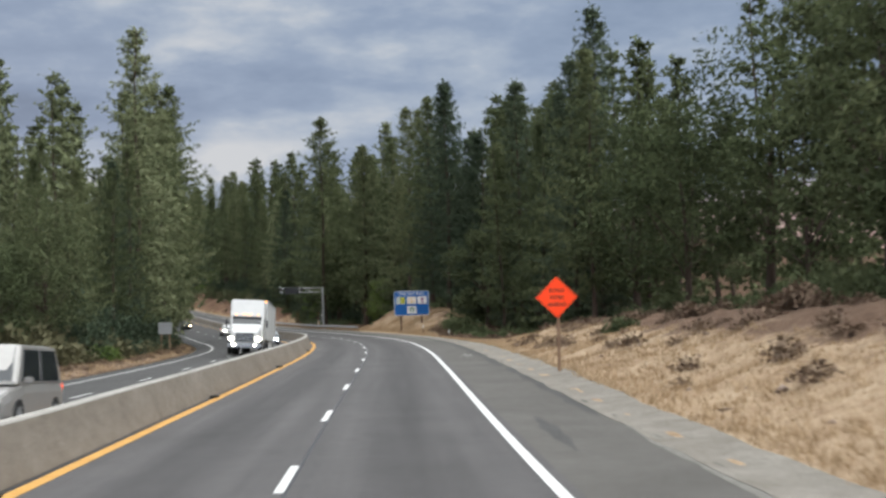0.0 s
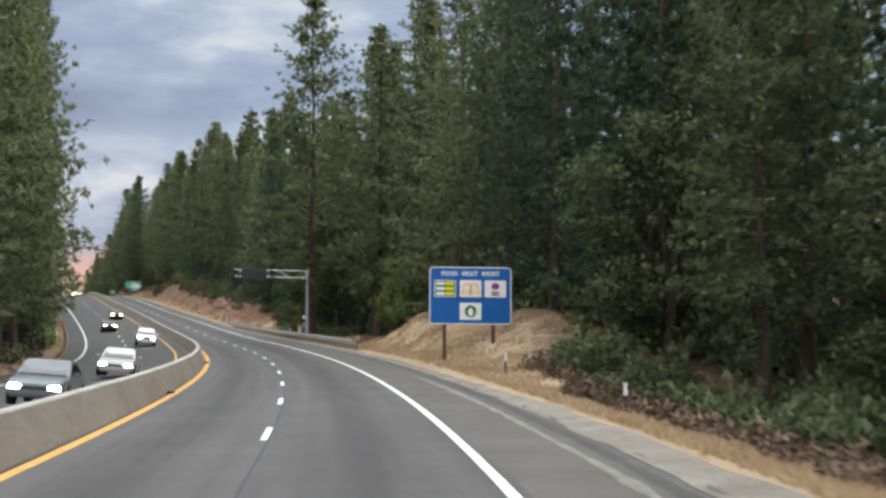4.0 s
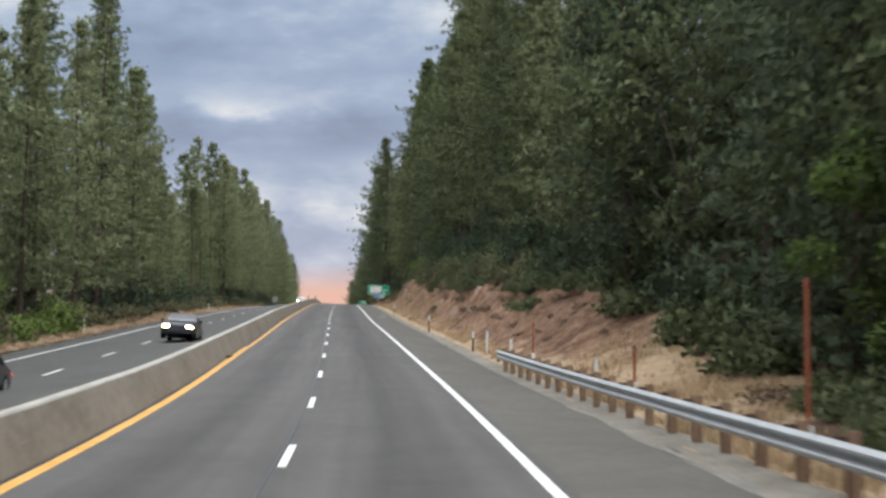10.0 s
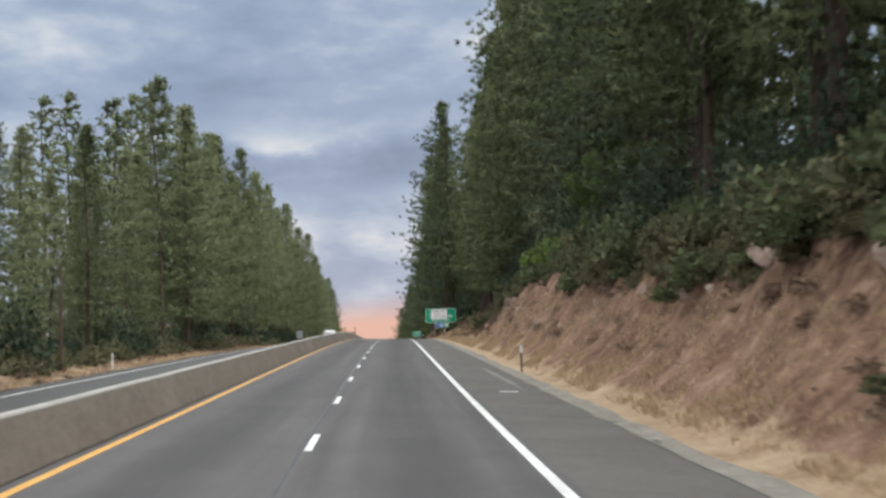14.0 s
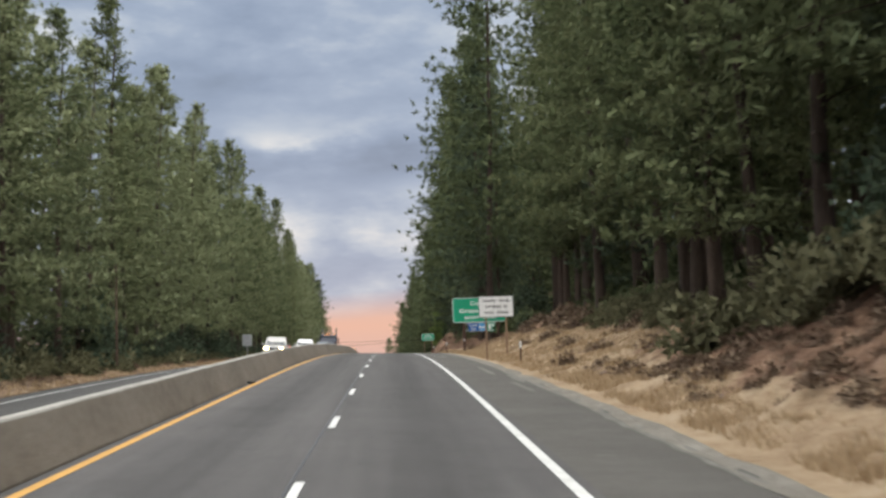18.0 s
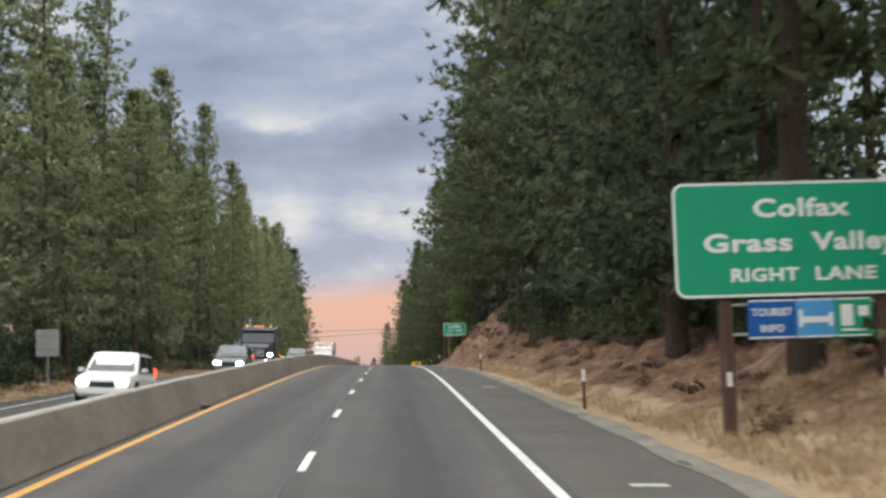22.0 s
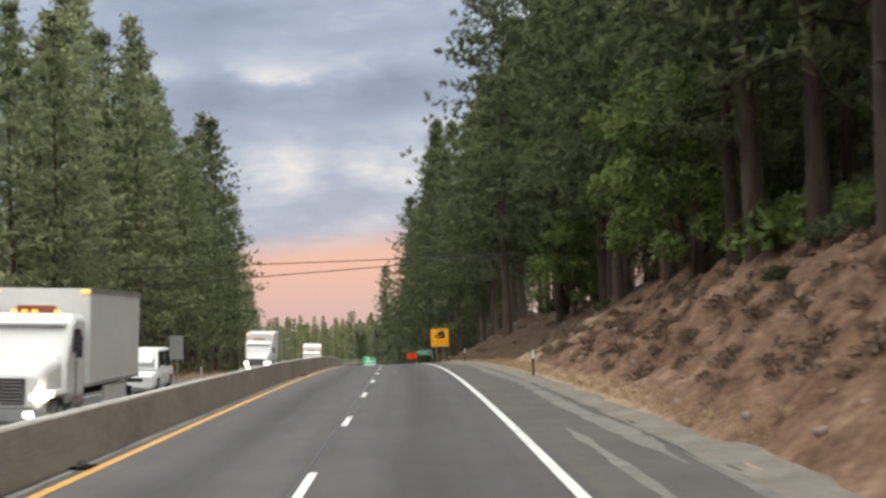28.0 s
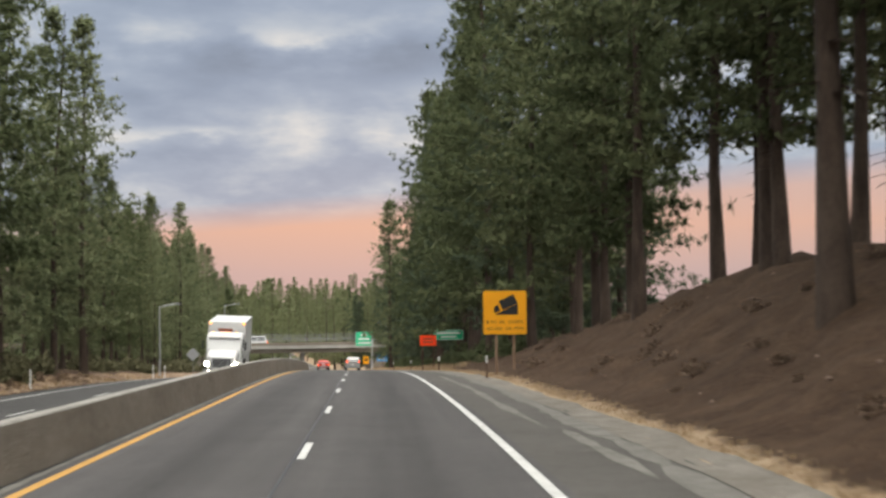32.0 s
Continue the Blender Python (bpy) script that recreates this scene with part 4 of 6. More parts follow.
MODELS = {}
for key, kinds, leaf, label in (("pine", PINES, NEEDLES, "tall dark green ponderosa pine beside the highway"), ("fir", FIRS, FIR, "dense conical dark green fir at the forest edge"),
                                ("tall", TALLS, NEEDLES, "tall pine with a long bare trunk and high crown"), ("oak", OAKS, OAK_LEAF, "dark green oak with spreading limbs at the forest edge"),
                                ("dead", [oak(46, 9.5, 3.2, 30, 260, .13, clear=.2)], DEAD_LEAF, "dead brown broadleaf tree at the forest edge"),
                                ("leafy", [oak(44, 8.5, 3.4, 34, 420, .14, clear=.10), oak(45, 7.0, 3.0, 30, 420, .14, clear=.08)], LIGHT_LEAF, "light green broadleaf tree on the bank"),
                                ("bare", [pine(35, 30, .23, 6.4, 25, 30, cone=.35, size=1.1, ragged=.36, inner=3000), pine(36, 32, .26, 6.2, 25, 30, cone=.4, size=1.1, ragged=.36, inner=3000)], NEEDLES, "tall old pine with a long bare dark trunk on the hill"),
                                ("young", OLIVES, NEEDLES_HAZED, "olive green pine at the forest edge, needles paled for haze")):
    MODELS[key] = [tree_thing({"oak": "oak_tree", "fir": "fir_tree", "leafy": "broadleaf_tree", "dead": "dead_tree"}.get(key, "pine_tree"), k, leaf, label, "tree", "roadside trees") for k in kinds]
USED = set()


def plant(key, s, lat, scale=1.0, which=None, turn=None, rng=random):
    model = MODELS[key][rng.randrange(len(MODELS[key])) if which is None else which]
    m = place(s, lat, turn=rng.uniform(0, 360) if turn is None else turn, lift=-.1) @ Matrix.Diagonal((scale * rng.uniform(.92, 1.1), scale * rng.uniform(.92, 1.1), scale, 1))
    if model.name not in USED:
        USED.add(model.name)
        model.matrix_world = m
        return model
    ob = copy_thing(model, Matrix.Identity(4))
    ob.matrix_world = m
    return ob


tree_rng = random.Random(7)
# the forest's edge, told by its stretches: from, to, spacing, distance from the edge line, its spread, kinds with weights, size
# "young" names the pines whose needle colour is paled for haze
STRETCHES = (
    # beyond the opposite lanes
    # reaches back to -75 out of view, added to keep skylight off the road
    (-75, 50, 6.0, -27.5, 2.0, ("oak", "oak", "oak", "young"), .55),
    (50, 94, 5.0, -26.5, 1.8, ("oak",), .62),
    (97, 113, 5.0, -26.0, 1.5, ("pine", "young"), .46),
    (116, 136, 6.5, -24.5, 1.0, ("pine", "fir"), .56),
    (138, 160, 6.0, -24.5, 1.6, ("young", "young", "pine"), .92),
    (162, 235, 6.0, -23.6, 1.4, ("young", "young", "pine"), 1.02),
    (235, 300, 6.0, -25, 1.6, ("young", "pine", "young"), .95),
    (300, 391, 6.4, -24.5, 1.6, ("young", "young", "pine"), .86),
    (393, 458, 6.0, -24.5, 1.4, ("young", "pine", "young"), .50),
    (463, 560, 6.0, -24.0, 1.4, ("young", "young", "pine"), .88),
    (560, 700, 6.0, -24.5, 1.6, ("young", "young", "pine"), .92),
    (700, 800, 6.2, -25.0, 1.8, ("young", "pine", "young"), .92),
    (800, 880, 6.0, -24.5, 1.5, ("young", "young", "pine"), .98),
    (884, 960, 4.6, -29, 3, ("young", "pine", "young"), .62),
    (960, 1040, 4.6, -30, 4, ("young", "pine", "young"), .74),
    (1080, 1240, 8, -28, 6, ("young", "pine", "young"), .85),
    # beside the near lanes
    # unseen trees behind the start, added to block light from the road
    (-75, -12, 6.5, 14, 2.0, ("pine", "oak", "fir"), .85),
    (-10, 95, 6.5, 17, 2.5, ("oak", "tall", "oak", "pine"), .78),
    (95, 150, 6.0, 13.5, 2.0, ("pine", "oak", "pine", "fir"), .70),
    (150, 198, 6.0, 11.2, 1.6, ("pine", "pine", "fir", "pine"), .92),
    (198, 224, 5.6, 10.8, 1.3, ("young", "pine", "young"), .92),
    (224, 262, 5.6, 9.0, 1.3, ("pine", "fir", "oak", "pine"), .88),
    (262, 300, 6.0, 10.0, 1.4, ("pine", "fir", "oak", "pine"), .86),
    (300, 352, 6.0, 10.5, 1.4, ("pine", "fir", "young", "pine"), .86),
    (352, 430, 6.0, 10.3, 1.4, ("pine", "fir", "young", "pine"), .95),
    (430, 545, 6.2, 10.6, 1.5, ("pine", "tall", "pine", "pine"), 1.10),
    (545, 640, 6.0, 8.20, 1.15, ("pine", "pine", "fir", "tall"), 1.13),
    (440, 545, 7.0, 16.0, 1.5, ("pine", "fir"), 1.0),
    (100, 300, 7.5, 15.8, 1.5, ("fir", "pine"), .80),
    (640, 700, 6.0, 11.0, 1.5, ("oak", "pine", "oak", "pine"), .93),
    (700, 780, 6.0, 10.9, 1.4, ("tall", "pine", "tall"), 1.10),
    (782, 838, 6.2, 13.6, 1.8, ("bare",), 1.0),
    (776, 838, 8.0, 19.5, 1.5, ("bare",), 1.0),
    (842, 870, 4.2, 11.6, 1.0, ("tall", "bare", "pine"), 1.0),
    (730, 792, 5.0, 18.5, 2.0, ("oak", "young"), .52),
    (705, 770, 6.0, 17.0, 1.8, ("pine", "tall", "fir"), .95),
    (770, 800, 8.0, 18.0, 1.8, ("tall", "bare"), .95),
    (876, 960, 7.5, 17.0, 1.8, ("pine", "fir"), .95),
    (868, 960, 6.0, 8.2, 1.4, ("pine", "fir", "pine"), 1.14),
    (960, 1040, 6.5, 10.0, 2.5, ("pine", "fir"), .8),
    (1090, 1230, 10, 13, 4, ("pine", "fir"), .7),
)
CLEARINGS = ((138, 160), (490, 512), (522, 554), (634, 652), (828, 841))   # branches keep clear of the signs here
for s0, s1, gap, lat, spread, kinds, size in STRETCHES:
    s = s0 + tree_rng.uniform(0, gap * .5)
    while s < s1:
        key = tree_rng.choice(kinds)
        k = size * tree_rng.uniform(.84, 1.10) * (1.0 if key != "oak" else 1.15)
        off = lat + tree_rng.uniform(-spread, spread)
        if lat > 0 and any(a < s < b for a, b in CLEARINGS):
            off = max(off, 12.6)
        plant(key, s, off, k, rng=tree_rng)
        s += gap * tree_rng.uniform(.75, 1.3)

for s, lat, k in ((733, 9.6, 1.1), (739, 10.6, 1.2), (775, 10.2, .9), (781, 10.6, 1.0), (262, 9.0, .7), (404, 10.0, .8), (296, -23.6, .75), (304, -23.4, .8), (312, -23.8, .7), (30, -24.5, .8), (205, 9.6, .8)):
    plant("leafy", s, lat, k, rng=tree_rng)
for s, lat, k in ((809, 8.7, 1.25), (842, 16.6, 1.0), (843.2, 17.3, 1.05)):
    plant("bare", s, lat, k, rng=tree_rng)
plant("young", 70, -28.0, .30, rng=tree_rng)
plant("young", 990, 5.0, .98, rng=tree_rng)
for s, k in ((176, 1.0), (187, .94), (197, 1.0), (208, .96)):
    plant("tall", s, -22.2, k, rng=tree_rng)
plant("pine", 215, 8.6, .95, rng=tree_rng)
plant("tall", 232, 4.85, 1.15, rng=tree_rng)
plant("tall", 825, 12.4, .95, rng=tree_rng)
plant("dead", 670, 9.6, .58, rng=tree_rng)
# spreading oaks that hang over the red bank and stand on the hill behind the utility pole
for s, lat, k in ((800, 15.8, .80), (806, 15.6, .76), (811, 17.5, .8), (641, 11.2, .62), (659, 12.0, .72), (666, 12.6, .85), (675.5, 11.0, .80), (681, 10.4, .78), (688, 9.9, .80)):
    plant("oak", s, lat, k, rng=tree_rng)


def forest(name, rows, label, seed, leaf=NEEDLES):
    """Rows of simpler trees behind the edge, joined."""
    r = np.random.default_rng(seed)
    vs, ns, tvs, tts, base = [], [], [], [], 0
    for s0, s1, gap, lat, spread, size in rows:
        for s in np.arange(s0, s1, gap):
            ss, ll = s + r.uniform(-.4, .4) * gap, lat + r.uniform(-spread, spread)
            (tv, tt), (v, n) = LOWS[r.integers(len(LOWS))]
            k = size * r.uniform(.82, 1.12)
            a = r.uniform(0, 6.283)
            rot = np.array([[math.cos(a), -math.sin(a), 0], [math.sin(a), math.cos(a), 0], [0, 0, 1]]) * k
            at = spot(ss, ll, land(ss, ll))
            vs.append(v @ rot.T + at)
            ns.append(n @ (rot.T / k))
            tvs.append(tv @ rot.T + at)
            tts.append(tt + base)
            base += len(tv)
    v = np.concatenate(vs)
    root = new(name)
    tagged(root, label, "forest", kind="stuff")
    foliage("crowns", v, np.concatenate(ns), leaf, root)
    triangles("trunks", np.concatenate(tvs), np.concatenate(tts), BARK, root)
    return root


# the opposite forest takes the needles with haze painted in
forest("forest_opposite", [(-60, 96, 7, -33, 2, .31), (98, 114, 5, -31, 2, .55), (116, 392, 7.5, -30.5, 2, .84), (393, 460, 7.5, -30.5, 2, .50), (468, 865, 7.5, -30.5, 2, .86), (116, 388, 11, -37, 3, .84), (390, 460, 11, -37, 3, .5), (468, 865, 11, -37, 3, .86), (850, 1350, 9, -42, 5, 1.02), (860, 1400, 11, -58, 8, .95)], "dense olive green conifer forest behind the opposite roadside", 61, NEEDLES_HAZED)
forest("forest_near", [(98, 300, 6.2, 19, 2, .82), (300, 760, 6.2, 19, 2, .97), (60, 300, 11, 26, 3, .82), (300, 740, 11, 26, 3, .98), (100, 300, 18, 35, 4, .82), (740, 785, 7, 24, 2, .9), (910, 1300, 10, 24, 3, .85), (960, 1300, 13, 32, 5, .85)], "dense dark conifer forest behind the near roadside", 62)
# far woods use the needle colour that carries painted distance haze
forest("forest_distant", [(1120, 1450, 9, q, 5, .72) for q in (-24, -12, 6, 18)] + [(1450, 1500, 6, q, 8, .9) for q in range(-160, 170, 14)], "distant conifer woods beyond the overpass", 63, NEEDLES_FAR_HAZE)


# ---- shrubs, weeds and grass ----
def scatter(name, spots, models, mat, label, category, seed, parent=None):
    """Many small plants joined into one object of stuff."""
    r = np.random.default_rng(seed)
    vs, ns = [], []
    for s, lat, size in spots:
        v, n = models[r.integers(len(models))]
        a = r.uniform(0, 6.283)
        rot = np.array([[math.cos(a), -math.sin(a), 0], [math.sin(a), math.cos(a), 0], [0, 0, r.uniform(.8, 1.25)]]) * size
        vs.append(v @ rot.T + spot(s, lat, land(s, lat) - .05))
        ns.append(n @ (rot.T / size))
    v = np.concatenate(vs)
    return tagged(foliage(name, v, np.concatenate(ns), mat, parent), label, category, kind="stuff")


def along(seed, s0, s1, gap, lat, spread, size, keep=lambda s, l: True):
    r = np.random.default_rng(seed)
    out = []
    for s in np.arange(s0, s1, gap):
        ss, ll = s + r.uniform(-.5, .5) * gap, lat + r.normal(0, spread)
        if keep(ss, ll):
            out.append((ss, ll, size * r.uniform(.55, 1.35)))
    return out


BUSHES = [bush(71, 1.0, 900, .115), bush(72, 1.0, 900, .115, .95), bush(73, 1.0, 900, .115, .6)]
BUSHES_FAR = [bush(75, 1.0, 420, .175), bush(76, 1.0, 420, .175, .95)]
SMALL = [bush(81, 1.0, 200, .17), bush(82, 1.0, 200, .17, .8)]
LOW_TREES = [bush(91, 1.0, 900, .115, 1.7), bush(92, 1.0, 900, .115, 2.2)]
under = (along(1, 100, 146, 2.6, 9.5, .9, 1.5) + along(10, 150, 190, 2.6, 12.5, .9, 1.5) + along(16, 262, 300, 2.6, 9.8, .9, 1.5) + along(54, 192, 222, 2.4, 10.6, .9, 1.4) + along(51, 224, 262, 1.1, 7.0, .8, 1.15) + along(52, 224, 258, 1.6, 5.6, .5, .55) + along(2, 300, 430, 1.7, 9.2, .8, 1.5) + along(3, 305, 425, 2.4, 8.0, .5, 1.1) + along(4, 545, 640, 2.0, 10.0, .8, 1.5) + along(5, 430, 545, 3.2, 13.5, 1.5, 1.2)
         + along(6, 640, 720, 2.6, 11.5, 1.0, 1.3) + along(7, -20, 100, 2.8, 15, 1.4, 1.3) + along(8, 870, 1040, 3, 8.5, .8, 1.6) + along(9, 125, 150, 1.5, 9.4, 1.0, 1.4) + along(18, 580, 642, 1.2, 9.4, .8, 1.8) + along(37, 100, 300, 2.4, 16.5, 1.2, 2.5) + along(38, 430, 550, 2.4, 17.0, 1.2, 2.4) + along(39, 300, 430, 3.2, 14.5, 1.0, 2.2))
scatter("undergrowth_near", under, BUSHES, OAK_LEAF, "dark green brush at the foot of the near forest", "brush", 1)
under = along(11, -60, 300, 2.2, -23.4, .7, 1.3) + along(12, 300, 560, 2.4, -23.0, .7, 1.2) + along(13, 560, 870, 3.2, -23.6, .7, 1.1) + along(14, -40, 110, 2.2, -24.5, .9, 1.9) + along(15, 890, 1010, 3, -26, 2, 1.4) + along(17, 116, 868, 3.4, -28.5, .8, 2.4)
scatter("undergrowth_opposite", under, BUSHES_FAR, OLIVE_LEAF, "olive brown brush at the foot of the opposite forest", "brush", 2)
scatter("bank_brush", along(19, 418, 472, .8, 9.8, .9, 1.6) + along(20, 424, 450, 1.6, 8.2, .5, .9) + along(28, 585, 640, 1.8, 8.0, .5, .9) + along(29, 330, 412, 2.6, 8.0, .5, .8) + along(61, 312, 404, 1.0, 8.2, .4, 1.2) + along(62, 336, 400, 1.7, 7.3, .3, .62) + along(36, 498, 536, .6, 11.5, 1.0, .6) + along(40, 474, 512, .55, 11.2, 1.2, .9), BUSHES, OLIVE_LEAF, "olive brown brush hanging over the cut bank", "brush", 8)
under = along(21, 300, 430, 4.5, 9.6, .6, 1.7) + along(22, 545, 640, 6, 9.8, .6, 1.7) + along(23, 192, 300, 5.0, 10.4, .8, 2.0) + along(27, 415, 462, 1.6, 11.0, 1.0, 1.9) + along(24, 100, 300, 4.5, -24.0, .6, 2.0) + along(25, 330, 700, 8, -24, .6, 2.0) + along(26, 640, 700, 5, 10.2, .8, 1.7)
scatter("saplings", under, LOW_TREES, FIR, "young firs and saplings filling the forest edge", "saplings", 3)
under = along(31, 235, 330, 3.2, -22.4, .5, 1.2) + along(32, 285, 330, 3.0, -22.6, .5, 1.5) + along(33, 0, 60, 6, -23.5, .6, 1.6) + along(34, 712, 735, 2.4, 11.5, .8, 1.9) + along(35, 408, 424, 4, 8.6, .5, 1.3)
scatter("light_shrubs", under, BUSHES, LIGHT_LEAF, "light green leafy shrubs beside the forest", "shrubs", 4)
weeds = (along(41, -30, 100, 1.1, 9, 2.5, .55) + along(42, 440, 545, .9, 9, 2.4, .6) + along(43, 545, 760, 1.0, 8, 2.0, .45) + along(44, 760, 870, 1.3, 9, 2.4, .4) + along(45, 106, 150, .45, 7.0, .9, .7) + along(46, 290, 430, 1.1, 7, 1.2, .4)
         + along(47, 192, 290, 1.6, 8.5, 1.2, .5) + along(49, 430, 472, .25, 7.0, 1.2, .42) + along(50, 696, 754, .22, 7.6, 1.8, .34) + along(53, 575, 690, 1.3, 8.0, 1.6, .26) + along(48, -60, 870, 1.6, -21.6, .6, .4))
weeds = [(s, l, k) for s, l, k in weeds if l > 4.6 or l < -19.8]
scatter("brown_weeds", weeds, SMALL, BROWN_WEED, "dead brown weeds and brush on the slopes", "weeds", 5)


def grass_tufts(name, seed, zones, per=4, mat=DRY_GRASS):
    """Tufts of dry grass: a few blades each."""
    r = np.random.default_rng(seed)
    S, L, H = [], [], []
    for s0, s1, l0, l1, count, tall in zones:
        S.append(r.uniform(s0, s1, count))
        L.append(l0 + (l1 - l0) * r.uniform(0, 1, count) ** 1.3)
        H.append(np.full(count, tall))
    S, L, H = (np.concatenate(x) for x in (S, L, H))
    patch = wave(S, L, .45, 12) + .6 * wave(S, L, 1.4, 13)
    keep = patch > -.35 + r.uniform(-.4, .4, len(S))
    S, L, H = S[keep], L[keep], H[keep]
    n = len(S)
    base = np.repeat(spot(S, L, land(S, L) - .03), per, 0)
    a = r.uniform(0, 6.283, n * per)
    h = np.repeat(H, per) * r.uniform(.45, 1.25, n * per)
    base[:, :2] += r.normal(0, .09, (n * per, 2))
    side = np.stack([np.cos(a), np.sin(a), np.zeros(n * per)], -1) * (.014 + .05 * h)[:, None]
    tip = base + np.stack([r.normal(0, .3, n * per) * h, r.normal(0, .3, n * per) * h, h], -1)
    v = np.stack([base - side, base + side, tip], 1).reshape(-1, 3)
    return tagged(triangles(name, v, np.arange(len(v)).reshape(-1, 3), mat), "dry straw-coloured grass beside the gravel", "grass", kind="stuff")


grass_tufts("dry_grass", 6, [(-25, 105, 3.9, 9, 12000, .17), (100, 150, 3.9, 6.5, 5000, .2), (148, 192, 4.0, 12, 13000, .22), (192, 222, 3.6, 8.5, 5000, .22), (222, 262, 3.6, 5.0, 2600, .20), (258, 284, 3.6, 8.0, 3800, .22), (284, 312, 3.7, 4.4, 900, .18), (312, 430, 3.7, 4.8, 7000, .19), (348, 424, 4.6, 6.6, 4200, .17), (430, 460, 3.7, 5.0, 3000, .18), (460, 478, 3.7, 6.0, 2200, .18), (478, 560, 3.7, 9, 12500, .19),
                             (560, 628, 3.6, 4.4, 2600, .13), (700, 772, 3.7, 4.5, 2200, .12), (740, 880, 3.6, 4.2, 2200, .10), (880, 1040, 3.8, 8, 3000, .35)])
grass_tufts("dry_grass_opposite", 7, [(-40, 900, -20.0, -22.4, 12000, .28)], 3)

# single shrubs that stand out on the slopes
shrub_model = {}
for key, mat, label in (("green", OAK_LEAF, "low dark green shrub on the dry slope"), ("brown", BROWN_WEED, "rounded brown shrub on the dry slope"), ("pale", LIGHT_LEAF, "light green bush on the bank")):
    ob = foliage("shrub", *BUSHES[0 if key != "brown" else 2], mat, None)
    shrub_model[key] = [tagged(ob, label, "shrub", "slope shrubs"), False]


def shrub(key, s, lat, size):
    ob, used = shrub_model[key]
    if used:
        ob = copy_thing(ob, Matrix.Identity(4))
    shrub_model[key][1] = True
    ob.matrix_world = place(s, lat, turn=s * 77 % 360, lift=-.05) @ Matrix.Scale(size, 4)


for key, s, lat, size in (("green", 63, 8.4, 1.0), ("brown", 58, 10.5, 1.2), ("brown", 66, 9.4, .9), ("green", 52, 13, 1.3), ("brown", 47, 12, 1.4), ("green", 350, 5.2, .45), ("brown", 338, 6.3, .6), ("green", 372, 6.6, .8), ("green", 398, 7.5, 1.2),
                          ("brown", 512, 9.5, 1.6), ("brown", 525, 10.5, 1.8), ("brown", 540, 10, 1.3), ("green", 508, 12, 1.3), ("green", 566, 8.0, .8), ("brown", 580, 7.5, .7), ("brown", 604, 7.8, .9), ("green", 632, 9.0, .9),
                          ("green", 761, 10.2, .75), ("green", 764, 6.0, .4), ("pale", 727, 12.4, 2.2), ("pale", 733, 13.2, 2.6), ("green", 716, 8.6, .6), ("brown", 700, 7.5, .8), ("green", 798, 13.5, .9), ("brown", 806, 12.5, .7),
                          ("pale", 420, 9.0, 1.4), ("pale", 28, -22.8, 1.9), ("pale", 36, -23.4, 1.6), ("pale", 100, -22.6, 1.5), ("pale", 300, -22.6, 1.7), ("pale", 307, -22.9, 1.9), ("pale", 293, -22.7, 1.4)):
    shrub(key, s, lat, size)


def boulder(seed, size):
    """A broken rock: a ball cut flat by many planes, then roughened."""
    r = np.random.default_rng(seed)
    bm = bmesh.new()
    bmesh.ops.create_icosphere(bm, subdivisions=4, radius=1)
    cuts = [(Vector(r.normal(size=3)).normalized(), r.uniform(.45, .85)) for _ in range(16)]
    for v in bm.verts:
        p = Vector(v.co)
        for n, h in cuts:
            over = p.dot(n) - h
            if over > 0:
                p -= n * over * .96
        k = 1 + .10 * noise.noise(p * 3.1 + Vector((0, seed, 0))) + .07 * noise.noise(p * 8 + Vector((0, 0, seed)))
        v.co = Vector((p.x * size[0], p.y * size[1], p.z * size[2])) * k * 1.35
    return bm


STONE_R = np.random.default_rng(77)


def stones(name, zones, label):
    """Small stones and clods lying on the banks, joined."""
    oct_v = np.array([(1, 0, 0), (-1, 0, 0), (0, 1, 0), (0, -1, 0), (0, 0, 1), (0, 0, -1)], float)
    oct_t = np.array([(0, 2, 4), (2, 1, 4), (1, 3, 4), (3, 0, 4), (2, 0, 5), (1, 2, 5), (3, 1, 5), (0, 3, 5)])
    vs, ts, n = [], [], 0
    for s0, s1, l0, l1, count, big in zones:
        for _ in range(count):
            s, l = STONE_R.uniform(s0, s1), STONE_R.uniform(l0, l1)
            k = big * STONE_R.uniform(.25, 1) ** 2
            v = oct_v * STONE_R.uniform(.6, 1.4, (6, 1)) * np.array([1, 1, .7]) * k + STONE_R.normal(0, .18, (6, 3)) * k
            vs.append(v + spot(s, l, float(land(s, l)) + .1 * k))
            ts.append(oct_t + n)
            n += 6
    return tagged(triangles(name, np.concatenate(vs), np.concatenate(ts), ROCK), label, "stones", kind="stuff")


ROCK = material("pale_rock", [(0.134, 0.088, 0.066), (0.214, 0.155, 0.122), (0.302, 0.235, 0.193)], .9, .9, .8, 4, fleck=(2.5, .36, (0.118, 0.076, 0.055)))
stones("bank_stones", [(300, 430, 4.2, 8.5, 90, .12), (560, 635, 4.2, 10, 90, .14), (635, 745, 3.9, 9, 520, .17), (745, 830, 5, 12, 90, .12), (450, 545, 5, 11, 120, .2), (0, 100, 4.5, 9, 60, .2), (280, 300, 3.0, 4.2, 60, .12)], "pale stones and clods on the cut banks")
